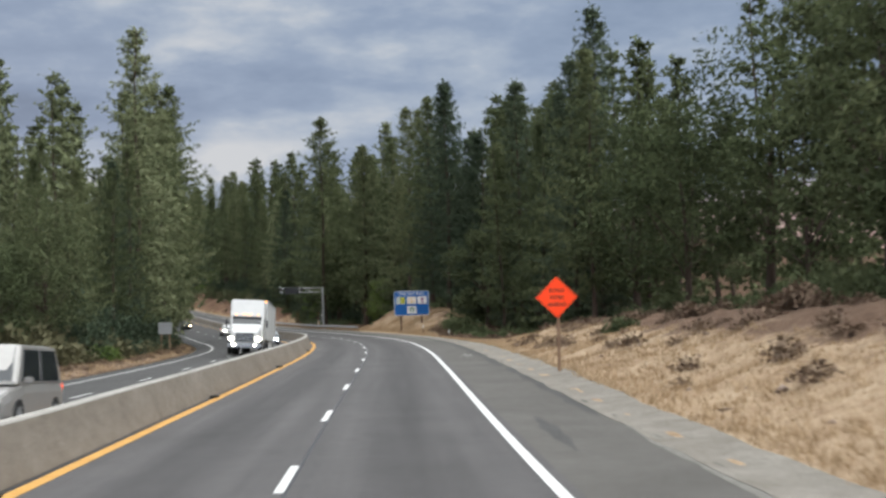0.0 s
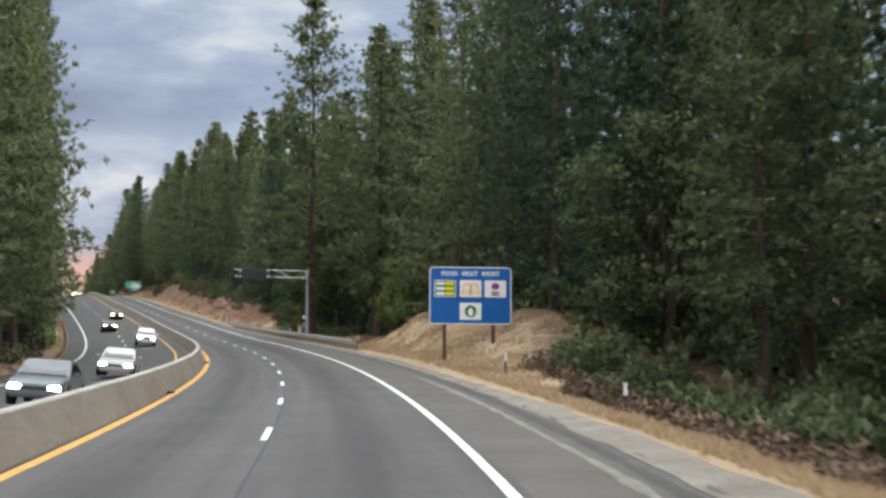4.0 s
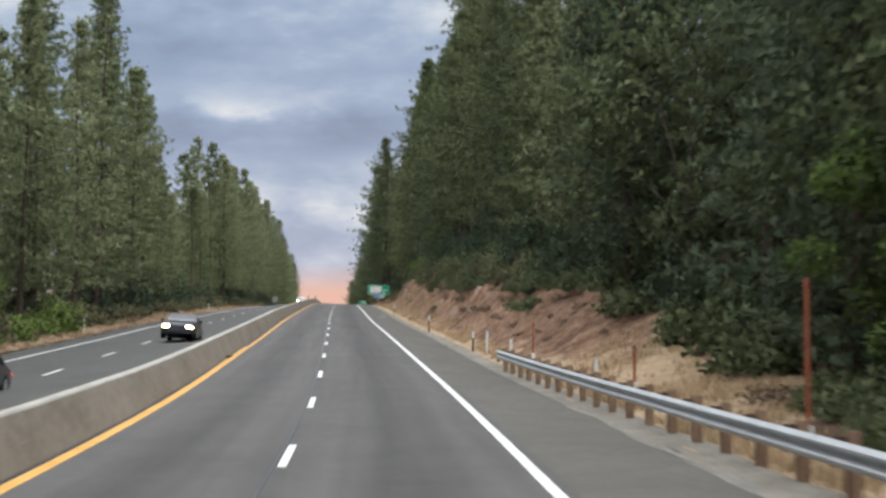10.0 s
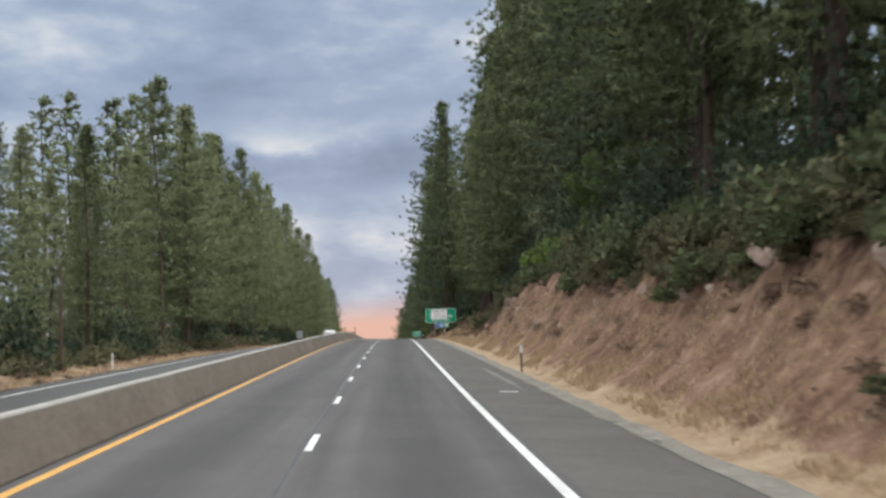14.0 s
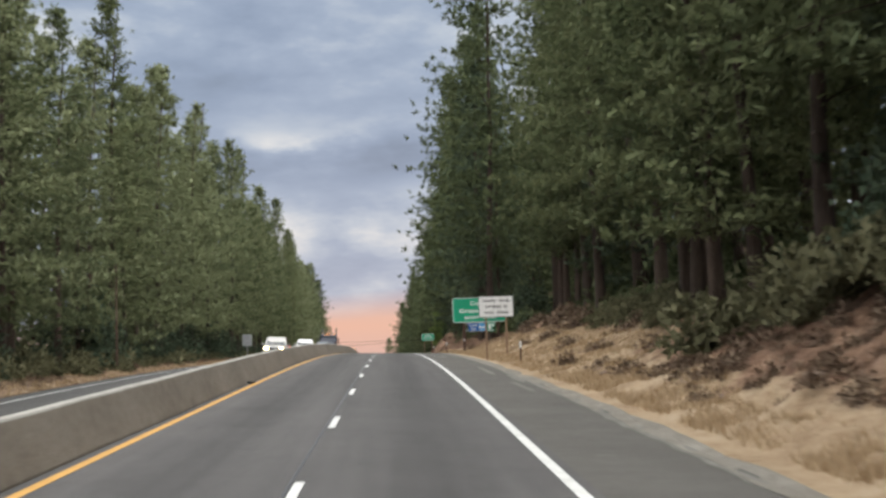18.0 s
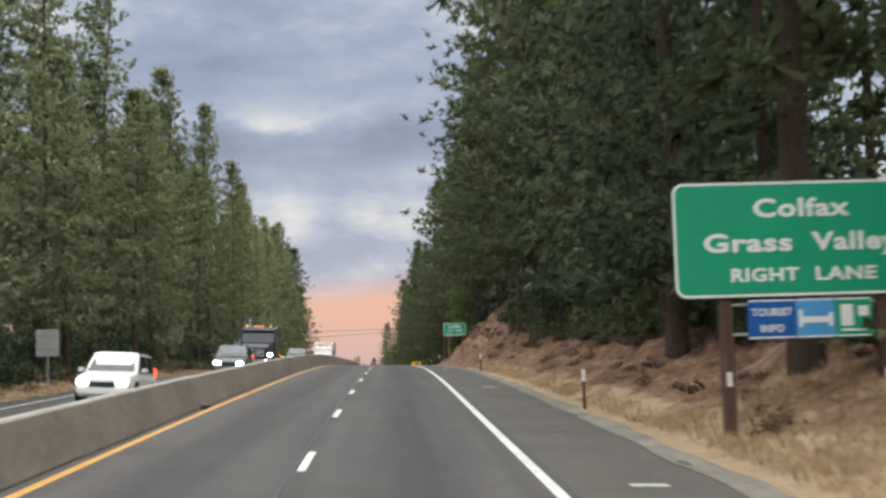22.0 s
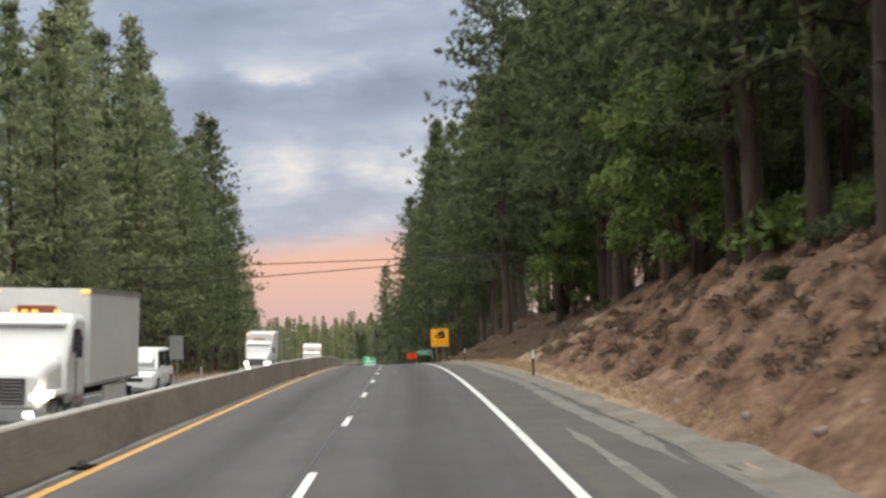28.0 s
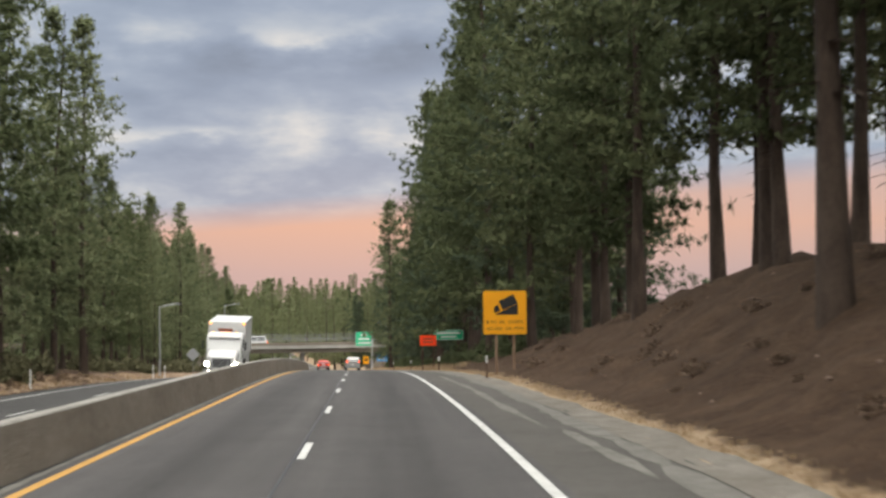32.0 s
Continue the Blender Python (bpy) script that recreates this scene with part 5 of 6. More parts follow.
for k, (s, lat, size) in enumerate(((430, 6.6, (.35, .6, .45)), (432.5, 7.3, (.45, .7, .6)), (434, 6.3, (.35, .5, .4)), (436, 7.6, (.5, .7, .55)), (438, 6.6, (.35, .6, .45)), (441, 7.4, (.4, .6, .5)), (652, 8.6, (.5, .6, .4)), (645, 7.4, (.35, .45, .3)),
                                    (728, 6.8, (.4, .55, .35)), (736, 7.4, (.45, .6, .4)), (724, 8.2, (.4, .5, .35)))):
    ob = part("boulder", boulder(k + 3, size), ROCK)
    ob.matrix_world = place(s, lat, turn=k * 67, lift=-.6 * size[2])
    tagged(ob, "pale broken rock jutting from the cut bank", "rock", "bank rocks")
for k in range(18):
    s = 322 + k * 5.6 + STONE_R.uniform(-2, 2)
    size = STONE_R.uniform(.22, .5) * np.array((.7, 1.5, .6))
    ob = part("boulder", boulder(k + 40, size), ROCK)
    ob.matrix_world = place(s, STONE_R.uniform(5.3, 7.1), turn=STONE_R.uniform(-30, 30), lift=-.45 * size[2]) @ Matrix.Rotation(.55, 4, "X")
    tagged(ob, "brown slab of rock half buried in the red bank", "rock", "bank rocks")


# ---- signs and roadside furniture ----
def sign_panel(root, w, h, cx, cz, face, r=.14, border=None, back=True, y=0.0, rim=.04):
    """A sign plate on its posts: the panel, a border set into it, and the bare back."""
    p = part("panel", plate(rounded(w, h, r), y - .02, y + .012, cx, cz), face, root)
    if border is not None:
        outer, inner = rounded(w - .02, h - .02, r), rounded(w - 2 * rim - .02, h - 2 * rim - .02, max(r - rim, .02))
        bm = bmesh.new()
        a = [bm.verts.new((x + cx, y - .024, z + cz)) for x, z in outer]
        b = [bm.verts.new((x + cx, y - .024, z + cz)) for x, z in inner]
        for i in range(len(a)):
            j = (i + 1) % len(a)
            bm.faces.new((a[i], a[j], b[j], b[i]))
        part("border", bm, border, root)
    if back:
        part("back_plate", plate(rounded(w - .01, h - .01, r), y + .014, y + .022, cx, cz), SIGN_BACK, root)
    return p


def post(root, x, z0, z1, w, mat, y=.08, name="post", lean=0.0):
    bm = boxed(0, 0, 0, w, w * .9, z1 - z0, bevel=.012)
    bmesh.ops.rotate(bm, verts=bm.verts, cent=(0, 0, -(z1 - z0) / 2), matrix=Matrix.Rotation(radians(lean), 3, "Y"))
    bmesh.ops.translate(bm, verts=bm.verts, vec=(x, y, (z0 + z1) / 2))
    return part(name, bm, mat, root)


def ground_at(s, lat, base):
    return float(land(s, lat)) - base


def sign_root(name, s, lat, label, turn=0.0, category="road sign"):
    """A sign's foot on the edge line's level, with x along the panel to the right."""
    x, y, z = spot(s, lat, float(lerp(s, _bk)) * lat)
    return thing(name, pose(float(x), float(y), float(z), 0, 0, yaw_at(s) + turn), label, category)


# orange diamond
r = sign_root("road_work_sign", 48.7, 3.72, "bright orange diamond road work sign on a wooden post")
d = .755
part("panel", plate([(d, 0), (.03, d - .03), (-.03, d - .03), (-d, 0), (-.03, -d + .03), (.03, -d + .03)], -.02, .0, 0, 2.72), ORANGE_SHEET, r)
bm = bmesh.new()
a = [bm.verts.new((x * .945, -.023, z * .945 + 2.72)) for x, z in ((d, 0), (0, d), (-d, 0), (0, -d))]
b = [bm.verts.new((x * .925, -.023, z * .925 + 2.72)) for x, z in ((d, 0), (0, d), (-d, 0), (0, -d))]
for i in range(4):
    bm.faces.new((a[i], a[(i + 1) % 4], b[(i + 1) % 4], b[i]))
part("border", bm, BLACK_SHEET, r)
for k, (word, w) in enumerate((("ROAD", .52), ("WORK", .52), ("AHEAD", .66))):
    lettering(word, .20, 0, -.021, 2.97 - .25 * k, BLACK_SHEET, r, w, .02)
post(r, 0, -.6, 3.3, .10, WOOD_POST, .06, lean=.8)

# blue services sign
r = sign_root("food_services_sign", 159.5, 3.62, "blue highway food services sign with logo panels on two posts", 0)
W, H, C = 4.13, 2.86, 3.49
sign_panel(r, W, H, W / 2, C, BLUE_SHEET, .2, WHITE_SHEET, rim=.05)
lettering("FOOD  NEXT  RIGHT", .29, W / 2, -.021, C + H * .383, WHITE_SHEET, r, W * .71, .03)


def logo_panel(cx, cz, face):
    p = part("logo_panel", plate(rounded(1.08, .84, .05), -.045, -.022, cx, cz), WHITE_SHEET, r)
    part("logo_field", plate(rounded(1.0, .76, .03), -.052, -.046, cx, cz), face, p)
    return p


xs, zs = (W * .19, W * .5, W * .80), (C + H * .12, C - H * .27)
p = logo_panel(xs[0], zs[0], LOGO_GREEN)
for k in range(3):
    part("logo_stripe", plate(rounded(.42, .15, .03), -.058, -.053, xs[0] - .24, zs[0] + .25 - .25 * k), WHITE_SHEET, p)
    part("logo_stripe", plate(rounded(.44, .17, .03), -.058, -.053, xs[0] + .22, zs[0] + .25 - .25 * k), LIME, p)
p = logo_panel(xs[1], zs[0], WHITE_SHEET)
bm = bmesh.new()
for side in (-1, 1):
    pts = [(side * .18 + .20 * math.cos(t), .30 * math.sin(t)) for t in np.linspace(0, math.pi, 9)]
    pts = [(pts[0][0] + .03, -.28)] + pts + [(pts[-1][0] - .03, -.28)]
    for (x0, z0), (x1, z1) in zip(pts, pts[1:]):
        tube(bm, (xs[1] + x0, -.055, zs[0] + z0 - .02), (xs[1] + x1, -.055, zs[0] + z1 - .02), .035, n=6)
box(bm, xs[1], -.055, zs[0] - .17, .82, .02, .04)
part("logo_arches", bm, LOGO_GOLD, p)
p = logo_panel(xs[2], zs[0], WHITE_SHEET)
part("logo_shape", plate([(.2 * math.cos(t), .17 * math.sin(t) + .1) for t in np.linspace(0, 6.28, 14)[:-1]], -.058, -.053, xs[2], zs[0] + .03), LOGO_PURPLE, p)
bar(.42, .08, xs[2], -.056, zs[0] - .17, LOGO_PURPLE, p, "logo_bar")
bar(.40, .08, xs[2], -.056, zs[0] - .29, LOGO_PURPLE, p, "logo_bar")
p = logo_panel(xs[1], zs[1], WHITE_SHEET)
bm = plate([(.30 * math.cos(t), .30 * math.sin(t)) for t in np.linspace(0, 6.28, 22)[:-1]], -.058, -.053, xs[1], zs[1])
part("logo_disc", bm, LOGO_GREEN, p)
part("logo_centre", plate([(.13 * math.cos(t), .2 * math.sin(t)) for t in np.linspace(0, 6.28, 14)[:-1]], -.062, -.059, xs[1], zs[1] - .04), WHITE_SHEET, p)
for x in (W * .19, W * .78):
    post(r, x, ground_at(159.5, 3.62 + x, 0) - .8, C + H / 2 - .3, .17, DARK_POST, .11)

# message sign on a cantilever over the shoulder
r = thing("message_sign_gantry", place(228.0, 3.85), "galvanised cantilever pole carrying a dark message sign", "message sign")
g0 = float(land(228.0, 3.85))
part("pole", tubed((0, 0, -.4), (0, 0, 7.1 - g0), .17, .14, 16), STEEL, r)
part("base_plate", boxed(0, 0, .03, .6, .6, .06, bevel=.01), STEEL, r)
for z in (7.0 - g0, 6.33 - g0):
    part("arm", tubed((.1, 0, z), (-7.15, -.05, z + .05), .06, n=10), STEEL, r)
for x0, x1, z0, z1 in ((-.25, -.25, 6.33, 7.0), (-1.7, -2.9, 6.38, 6.98), (-3.1, -4.0, 7.0, 6.36), (-6.5, -7.1, 7.0, 6.4)):
    part("brace", tubed((x0, 0, z0 - g0), (x1, 0, z1 - g0), .04, n=8), STEEL, r)
c = part("sign_cabinet", boxed(-5.25, -.25, 6.62 - g0, 2.34, .32, 1.2, bevel=.03), BLACK_BOX, r)
for k in range(3):
    bar(2.1, .012, -5.25, -.42, 6.62 - g0 + .36 * (k - 1), DULL_STEEL, c, "cabinet_seam")
for x in (-6.98, -3.48):
    b = part("beacon", boxed(x, -.12, 6.80 - g0, .46, .12, .46, bevel=.02), BLACK_BOX, r)
    part("beacon_lens", tubed((x, -.17, 6.80 - g0), (x, -.22, 6.80 - g0), .15, .13, 14), DARK_LENS, b)
part("cabinet", boxed(-.3, -.1, 1.5, .22, .25, .6, bevel=.02), DULL_STEEL, r)
part("meter_box", boxed(-.32, -.1, 2.3, .18, .2, .35, bevel=.02), PLASTIC_WHITE, r)

# white sign about fines
r = sign_root("fines_sign", 512.0, 3.0, "white traffic fines sign on two wooden posts", 0)
W, H, C = 2.15, 1.30, 3.27
sign_panel(r, W, H, W / 2, C, WHITE_SHEET, .05, BLACK_SHEET, rim=.03)
for k, (words, w) in enumerate((("TRAFFIC FINES", .81), ("DOUBLED IN", .64), ("WORK ZONES", .71))):
    lettering(words, .24, W / 2, -.021, C + .36 - .36 * k, BLACK_SHEET, r, W * w, .028)
for x in (W * .20, W * .78):
    post(r, x, ground_at(512, 3.0 + x, 0) - .8, C + .5, .11, WOOD_POST, .08)

# green destination sign with service plaques
r = sign_root("destination_sign", 553.7, 3.35, "green destination sign with white border on dark posts", 0)
W, H, C = 5.0, 2.28, 3.98
sign_panel(r, W, H, W / 2, C, GREEN_SHEET, .22, WHITE_SHEET, rim=.05)
lettering("Colfax", .50, W / 2 + .05, -.021, C + .62, WHITE_SHEET, r, W * .385, .03)
lettering("Grass  Valley", .50, W / 2 + .03, -.021, C - .06, WHITE_SHEET, r, W * .79, .03)
lettering("RIGHT  LANE", .36, W / 2 + .05, -.021, C - .70, WHITE_SHEET, r, W * .59, .03)
for x, w, face in ((1.88, .95, BLUE_SHEET), (2.75, .75, SKY_BLUE), (3.50, .72, GREEN_SHEET)):
    p = part("plaque", plate(rounded(w, .78, .04), -.02, .01, x, 2.40), face, r)
    part("plaque_border", plate(rounded(w - .02, .03, .01), -.026, -.021, x, 2.76), WHITE_SHEET, p)
    part("plaque_border", plate(rounded(w - .02, .03, .01), -.026, -.021, x, 2.04), WHITE_SHEET, p)
    if face is BLUE_SHEET:
        lettering("TOURIST", .2, x, -.021, 2.54, WHITE_SHEET, p, .80, .03)
        lettering("INFO", .2, x, -.021, 2.22, WHITE_SHEET, p, .46, .03)
    elif face is SKY_BLUE:
        bar(.6, .12, x, -.024, 2.37, WHITE_SHEET, p, "symbol_bar")
        bar(.07, .34, x - .3, -.026, 2.40, WHITE_SHEET, p, "symbol_bar")
        bar(.07, .26, x + .3, -.026, 2.37, WHITE_SHEET, p, "symbol_bar")
    else:
        bar(.24, .42, x - .13, -.024, 2.44, WHITE_SHEET, p, "symbol_bar")
        bar(.2, .2, x + .2, -.024, 2.52, WHITE_SHEET, p, "symbol_bar")
        bar(.5, .05, x, -.024, 2.15, WHITE_SHEET, p, "symbol_bar")
for z in (2.70, 2.12):
    bar(2.9, .05, W / 2, .05, z, STEEL, r, "crossbar")
for x in (W * .20, W * .83):
    b = post(r, x, ground_at(553.7, 3.35 + x, 0) - .8, C + .6, .24, DARK_POST, .15)
    part("reflector", boxed(x, .03, 1.25, .10, .01, .28), WHITE_SHEET, b)

# green town sign
r = sign_root("town_sign", 651.5, 2.61, "green town limit sign with white letters on two thin posts", 0)
W, H, C = 2.04, 1.17, 3.29
sign_panel(r, W, H, W / 2, C, GREEN_SHEET, .13, WHITE_SHEET, rim=.035)
lettering("Colfax", .36, W / 2, -.021, C + .27, WHITE_SHEET, r, W * .60, .035)
lettering("CITY  LIMIT", .24, W / 2 + .02, -.021, C - .10, WHITE_SHEET, r, W * .67, .035)
lettering("POP", .115, .36, -.021, C - .42, WHITE_SHEET, r, .26, .03)
lettering("ELEV", .115, 1.24, -.021, C - .42, WHITE_SHEET, r, .30, .03)
for x, w in ((.60, .05), (.72, .12), (.84, .08), (1.50, .05), (1.62, .10), (1.74, .09)):
    bar(w, .085, x, -.023, C - .42, WHITE_SHEET, r, "worn_lettering")
for x in (W * .22, W * .82):
    post(r, x, ground_at(651.5, 2.61 + x, 0) - .6, C + .5, .085, WOOD_POST, .06)

# yellow grade sign
r = sign_root("grade_sign", 844.0, 3.2, "yellow truck grade warning sign on a post", 0)
W, H, C = 2.2, 2.2, 3.24
sign_panel(r, W, H, W / 2, C, AMBER_SHEET, .1, BLACK_SHEET, rim=.02)
p = part("symbol", plate([(-.55, -.32), (.60, -.32), (.60, .22)], -.03, -.021, W / 2 + .05, C + .22), BLACK_SHEET, r)
bm = plate([(-.42, -.25), (.40, -.25), (.40, .25), (-.42, .25)], -.034, -.028)
bmesh.ops.rotate(bm, verts=bm.verts, cent=(0, 0, 0), matrix=Matrix.Rotation(radians(-24), 3, "Y"))
bmesh.ops.translate(bm, verts=bm.verts, vec=(W / 2 + .17, 0, C + .52))
part("symbol_box", bm, BLACK_SHEET, p)
bm = plate([(-.16, -.14), (.14, -.14), (.14, .16), (-.02, .16), (-.16, .02)], -.034, -.028)
bmesh.ops.rotate(bm, verts=bm.verts, cent=(0, 0, 0), matrix=Matrix.Rotation(radians(-24), 3, "Y"))
bmesh.ops.translate(bm, verts=bm.verts, vec=(W / 2 - .42, 0, C + .18))
part("symbol_cab", bm, BLACK_SHEET, p)
lettering("1 MI 4% GRADE", .22, W / 2, -.021, C - .47, BLACK_SHEET, r, W * .84, 0)
lettering("ADVISE 50 MPH", .22, W / 2, -.021, C - .80, BLACK_SHEET, r, W * .84, 0)
for x in (W * .3, W * .7):
    post(r, x, ground_at(844, 3.2 + x, 0) - .6, C + .6, .12, WOOD_POST, .08)

# signs down by the overpass
r = sign_root("orange_sign", 905, 3.35, "orange construction sign on two posts")
sign_panel(r, 1.55, .98, .62, 2.85, ORANGE_SHEET, .06, None)
for k in range(2):
    bar(1.0, .12, .62, -.023, 3.0 - .3 * k, RUST_RED, r, "worn_lettering")
for x in (.1, 1.15):
    post(r, x, -.9, 2.9, .11, DARK_POST)
r = sign_root("green_notice_sign", 906.5, 4.6, "long green notice sign brightened as if headlit, with white lettering")
sign_panel(r, 2.85, .95, 1.45, 3.42, GREEN_HEADLIT, .08, WHITE_SHEET)
bar(2.3, .17, 1.45, -.023, 3.60, WHITE_SHEET, r, "worn_lettering")
bar(1.5, .15, 1.45, -.023, 3.24, WHITE_SHEET, r, "worn_lettering")
for x in (.5, 2.4):
    post(r, x, -.8, 3.6, .12, DARK_POST)
r = sign_root("exit_sign", 1020, .95, "large green exit sign before the overpass")
sign_panel(r, 3.1, 2.5, 1.55, 5.5, GREEN_HEADLIT, .15, WHITE_SHEET)
for k, w in enumerate((1.2, 1.9, 2.3)):
    bar(w, .3, 1.5, -.023, 6.2 - .7 * k, WHITE_SHEET, r, "worn_lettering")
post(r, 2.9, -.6, 6.6, .3, STEEL)
r = sign_root("blue_services_sign", 1035, 5.8, "small pale blue services sign")
sign_panel(r, 2.0, 1.5, 1.0, 2.4, SKY_BLUE, .1, None)
bar(1.4, .2, 1.0, -.023, 2.1, WHITE_SHEET, r, "worn_lettering")
post(r, 1.0, -1.2, 2.4, .12, DARK_POST)
r = sign_root("yellow_exit_sign", 1045, 3.8, "small yellow exit speed sign")
sign_panel(r, 1.1, 1.5, .55, 1.95, AMBER_SHEET, .08, None)
bar(.6, .4, .55, -.023, 2.0, BLACK_SHEET, r, "worn_lettering")
post(r, .55, -.9, 2.0, .1, DARK_POST)

# backs of signs that face the opposite lanes
for s, lat, w, h, z, legs, second in ((600.5, -20.5, 1.22, 1.42, 2.6, 1, 0), (703, -21.0, 3.1, 1.15, 3.7, 2, 1), (790.5, -20.5, 1.15, 1.95, 2.55, 1, 0), (134, -21.2, 1.3, 1.1, 2.4, 2, 0)):
    g = float(land(s, lat))
    r = thing("sign_back", place(s, lat), "grey metal back of a sign facing the opposite lanes", "road sign", "sign backs")
    part("panel", plate(rounded(w, h, .06), -.012, .012, 0, z), SIGN_BACK, r)
    for k in range(2):
        part("stiffener", boxed(0, -.03, z + h * (.25 - .5 * k), w * .94, .03, .05), DULL_STEEL, r)
    for x in ([0] if legs == 1 else [-w * .3, w * .3]):
        post(r, x, -.4, z + h * .4, .09, WOOD_POST if legs == 2 else DULL_STEEL, .05)
    if second:
        part("lower_panel", plate(rounded(1.15, .55, .04), -.012, .012, .75, z - 1.5), SIGN_BACK, r)


def delineator(s, lat=3.2, tall=1.12, dark=True):
    r = thing("delineator", place(s, lat), "white reflective marker post beside the shoulder", "marker post", "delineators")
    part("stake", boxed(0, .012, tall * .5 - .25, .09, .02, tall + .5, bevel=.004), DARK_POST if dark else PLASTIC_WHITE, r)
    part("reflector_plate", boxed(0, -.004, tall - .17, .105, .012, .34, bevel=.004), PLASTIC_WHITE, r)
    return r


for s in (329.2, 386.5, 684.2, 735.5, 789.3, 842.2, 566, 612, 880, 920, 955):
    delineator(s)
for s, lat in ((271, 3.8), (289, 3.75), (297.3, 3.7), (240.5, 3.85)):
    delineator(s, lat, 1.05, False)
for s, lat, tall in ((498.4, 4.2, 1.05), (300.8, 3.4, 1.0), (147, 5.2, .9), (128, 5.4, .9)):
    delineator(s, lat, tall)
for s, lat in ((742, -20.6), (70, -21.0), (260, -20.6), (330, -20.4), (420, -20.4), (806, -20.4), (850, -20.4)):
    delineator(s, lat, 1.0, False)

# tall markers behind the rail
for s, lat, plate_mat, tall in ((231.8, 3.65, YELLOW_PLATE, 2.98), (253.8, 3.85, None, 2.75), (266.5, 3.9, None, 1.45), (284.5, 4.0, None, 1.75)):
    r = thing("snow_marker", place(s, lat), "red-brown snow pole with a white marker post", "marker post", "snow markers")
    part("pole", tubed((0, .04, -.3), (0, .04, tall), .034, n=8), RUST_RED, r)
    part("marker_plate", boxed(0, 0, 1.02, .31, .02, .76, bevel=.006) if plate_mat else boxed(0, 0, .45, .11, .02, .4, bevel=.004), PLASTIC_WHITE, r)
    part("cap", tubed((0, .04, tall), (0, .04, tall + .06), .03, .02, 8), BLACK_SHEET, r)
    if plate_mat:
        part("reflector", boxed(0, -.014, 1.08, .16, .01, .38, bevel=.004), plate_mat, r)

# guardrail: corrugated beam on blocks and posts
rail = thing("guardrail", Matrix.Identity(4), "galvanised corrugated guardrail on wooden posts", "guardrail")
rs = np.arange(193.5, 286.1, 1.9)
rlat = np.interp(rs, [190, 200, 260, 286], [3.35, 3.2, 3.0, 2.72])
wprof = [(0, .155), (-.035, .13), (-.08, .10), (-.08, .07), (0, .02), (0, -.02), (-.08, -.07), (-.08, -.10), (-.035, -.13), (0, -.155), (.006, -.155), (.006, .155)]
RS = np.repeat(rs[:, None], len(wprof), 1)
RL = rlat[:, None] + np.asarray([a for a, _ in wprof])[None]
RZ = cross(RS, np.repeat(rlat[:, None], len(wprof), 1)) + .62 + np.asarray([b for _, b in wprof])[None]
k = len(wprof)
i = (np.arange(len(rs) - 1)[:, None] * k + np.arange(k)[None]).ravel()
j = (np.arange(len(rs) - 1)[:, None] * k + (np.arange(k)[None] + 1) % k).ravel()
mesh_part("beam", spot(RS, RL, RZ).reshape(-1, 3), np.stack([i, j, j + k, i + k], -1), STEEL, rail)
post_bm = boxed(0, 0, .26, .15, .19, 1.2, bevel=.012)
post_ob = part("post", post_bm, WOOD_POST, rail)
block_ob = part("block", boxed(0, 0, 0, .18, .15, .36, bevel=.012), DARK_POST, rail)
for n_, (s, l) in enumerate(zip(rs, rlat)):
    for ob, off, up in ((post_ob, .27, 0), (block_ob, .10, .62)):
        o = ob if n_ == 0 else ob.copy()
        if n_:
            scene.collection.objects.link(o)
        x, y, z = spot(s, l + off, float(cross(s, l)) + up)
        o.matrix_world = pose(float(x), float(y), float(z), 0, 0, yaw_at(s))
x, y, z = spot(193.2, 3.36, float(cross(193.2, 3.36)) + .62)
e = part("end_section", tubed((0, 0, -.155), (0, 0, .155), .16, n=14), STEEL, rail)
e.matrix_world = pose(float(x) + .1, float(y), float(z))

# overhead cables across the road
CABLE = material("black_cable", [(.015, .015, .016), (.025, .025, .026)], 2, .7)
for s0, h, sag, tilt in ((779, 7.95, .5, .002), (781, 7.35, .6, .047)):
    cu = bpy.data.curves.new("cable", "CURVE")
    cu.dimensions, cu.bevel_depth, cu.bevel_resolution = "3D", .035, 2
    sp = cu.splines.new("POLY")
    sp.points.add(24)
    for k, pnt in enumerate(sp.points):
        u = k / 24
        lat = -46 + 80 * u
        z = h + tilt * (lat + 8) + (2 * u - 1) ** 2 * sag
        pnt.co = (*[float(q) for q in spot(s0 - .05 * lat, lat, z)], 1)
    ob = new("cable", cu)
    dg = bpy.context.evaluated_depsgraph_get()
    me = bpy.data.meshes.new_from_object(ob.evaluated_get(dg))
    bpy.data.objects.remove(ob)
    me.materials.clear()
    me.materials.append(CABLE)
    tagged(new("overhead_cable", me), "black overhead cable slung across the highway", "cable", "overhead cables")
for lat in (-46, 34):
    r = thing("utility_pole", place(780, lat), "weathered wooden utility pole at the forest edge", "utility pole", "utility poles")
    part("shaft", tubed((0, 0, -1), (0, 0, 12.5), .16, .11, 12), DARK_POST, r)
    part("crossarm", boxed(0, 0, 11.3, .12, 2.2, .14, bevel=.01), DARK_POST, r)
r = thing("utility_pole", place(799, 11.2), "slim grey utility pole on the hill beside the cables", "utility pole", "utility poles")
part("shaft", tubed((0, 0, -1), (0, 0, 8.6), .16, .12, 12), DULL_STEEL, r)
for s, lat, h in ((412, -21.8, 6.5), (524, -21.5, 7.5)):
    r = thing("wooden_pole", place(s, lat), "bare weathered wooden pole beside the opposite lanes", "pole", "wooden poles")
    part("shaft", tubed((0, 0, -1), (0, 0, h), .085, .065, 10), DARK_POST, r)

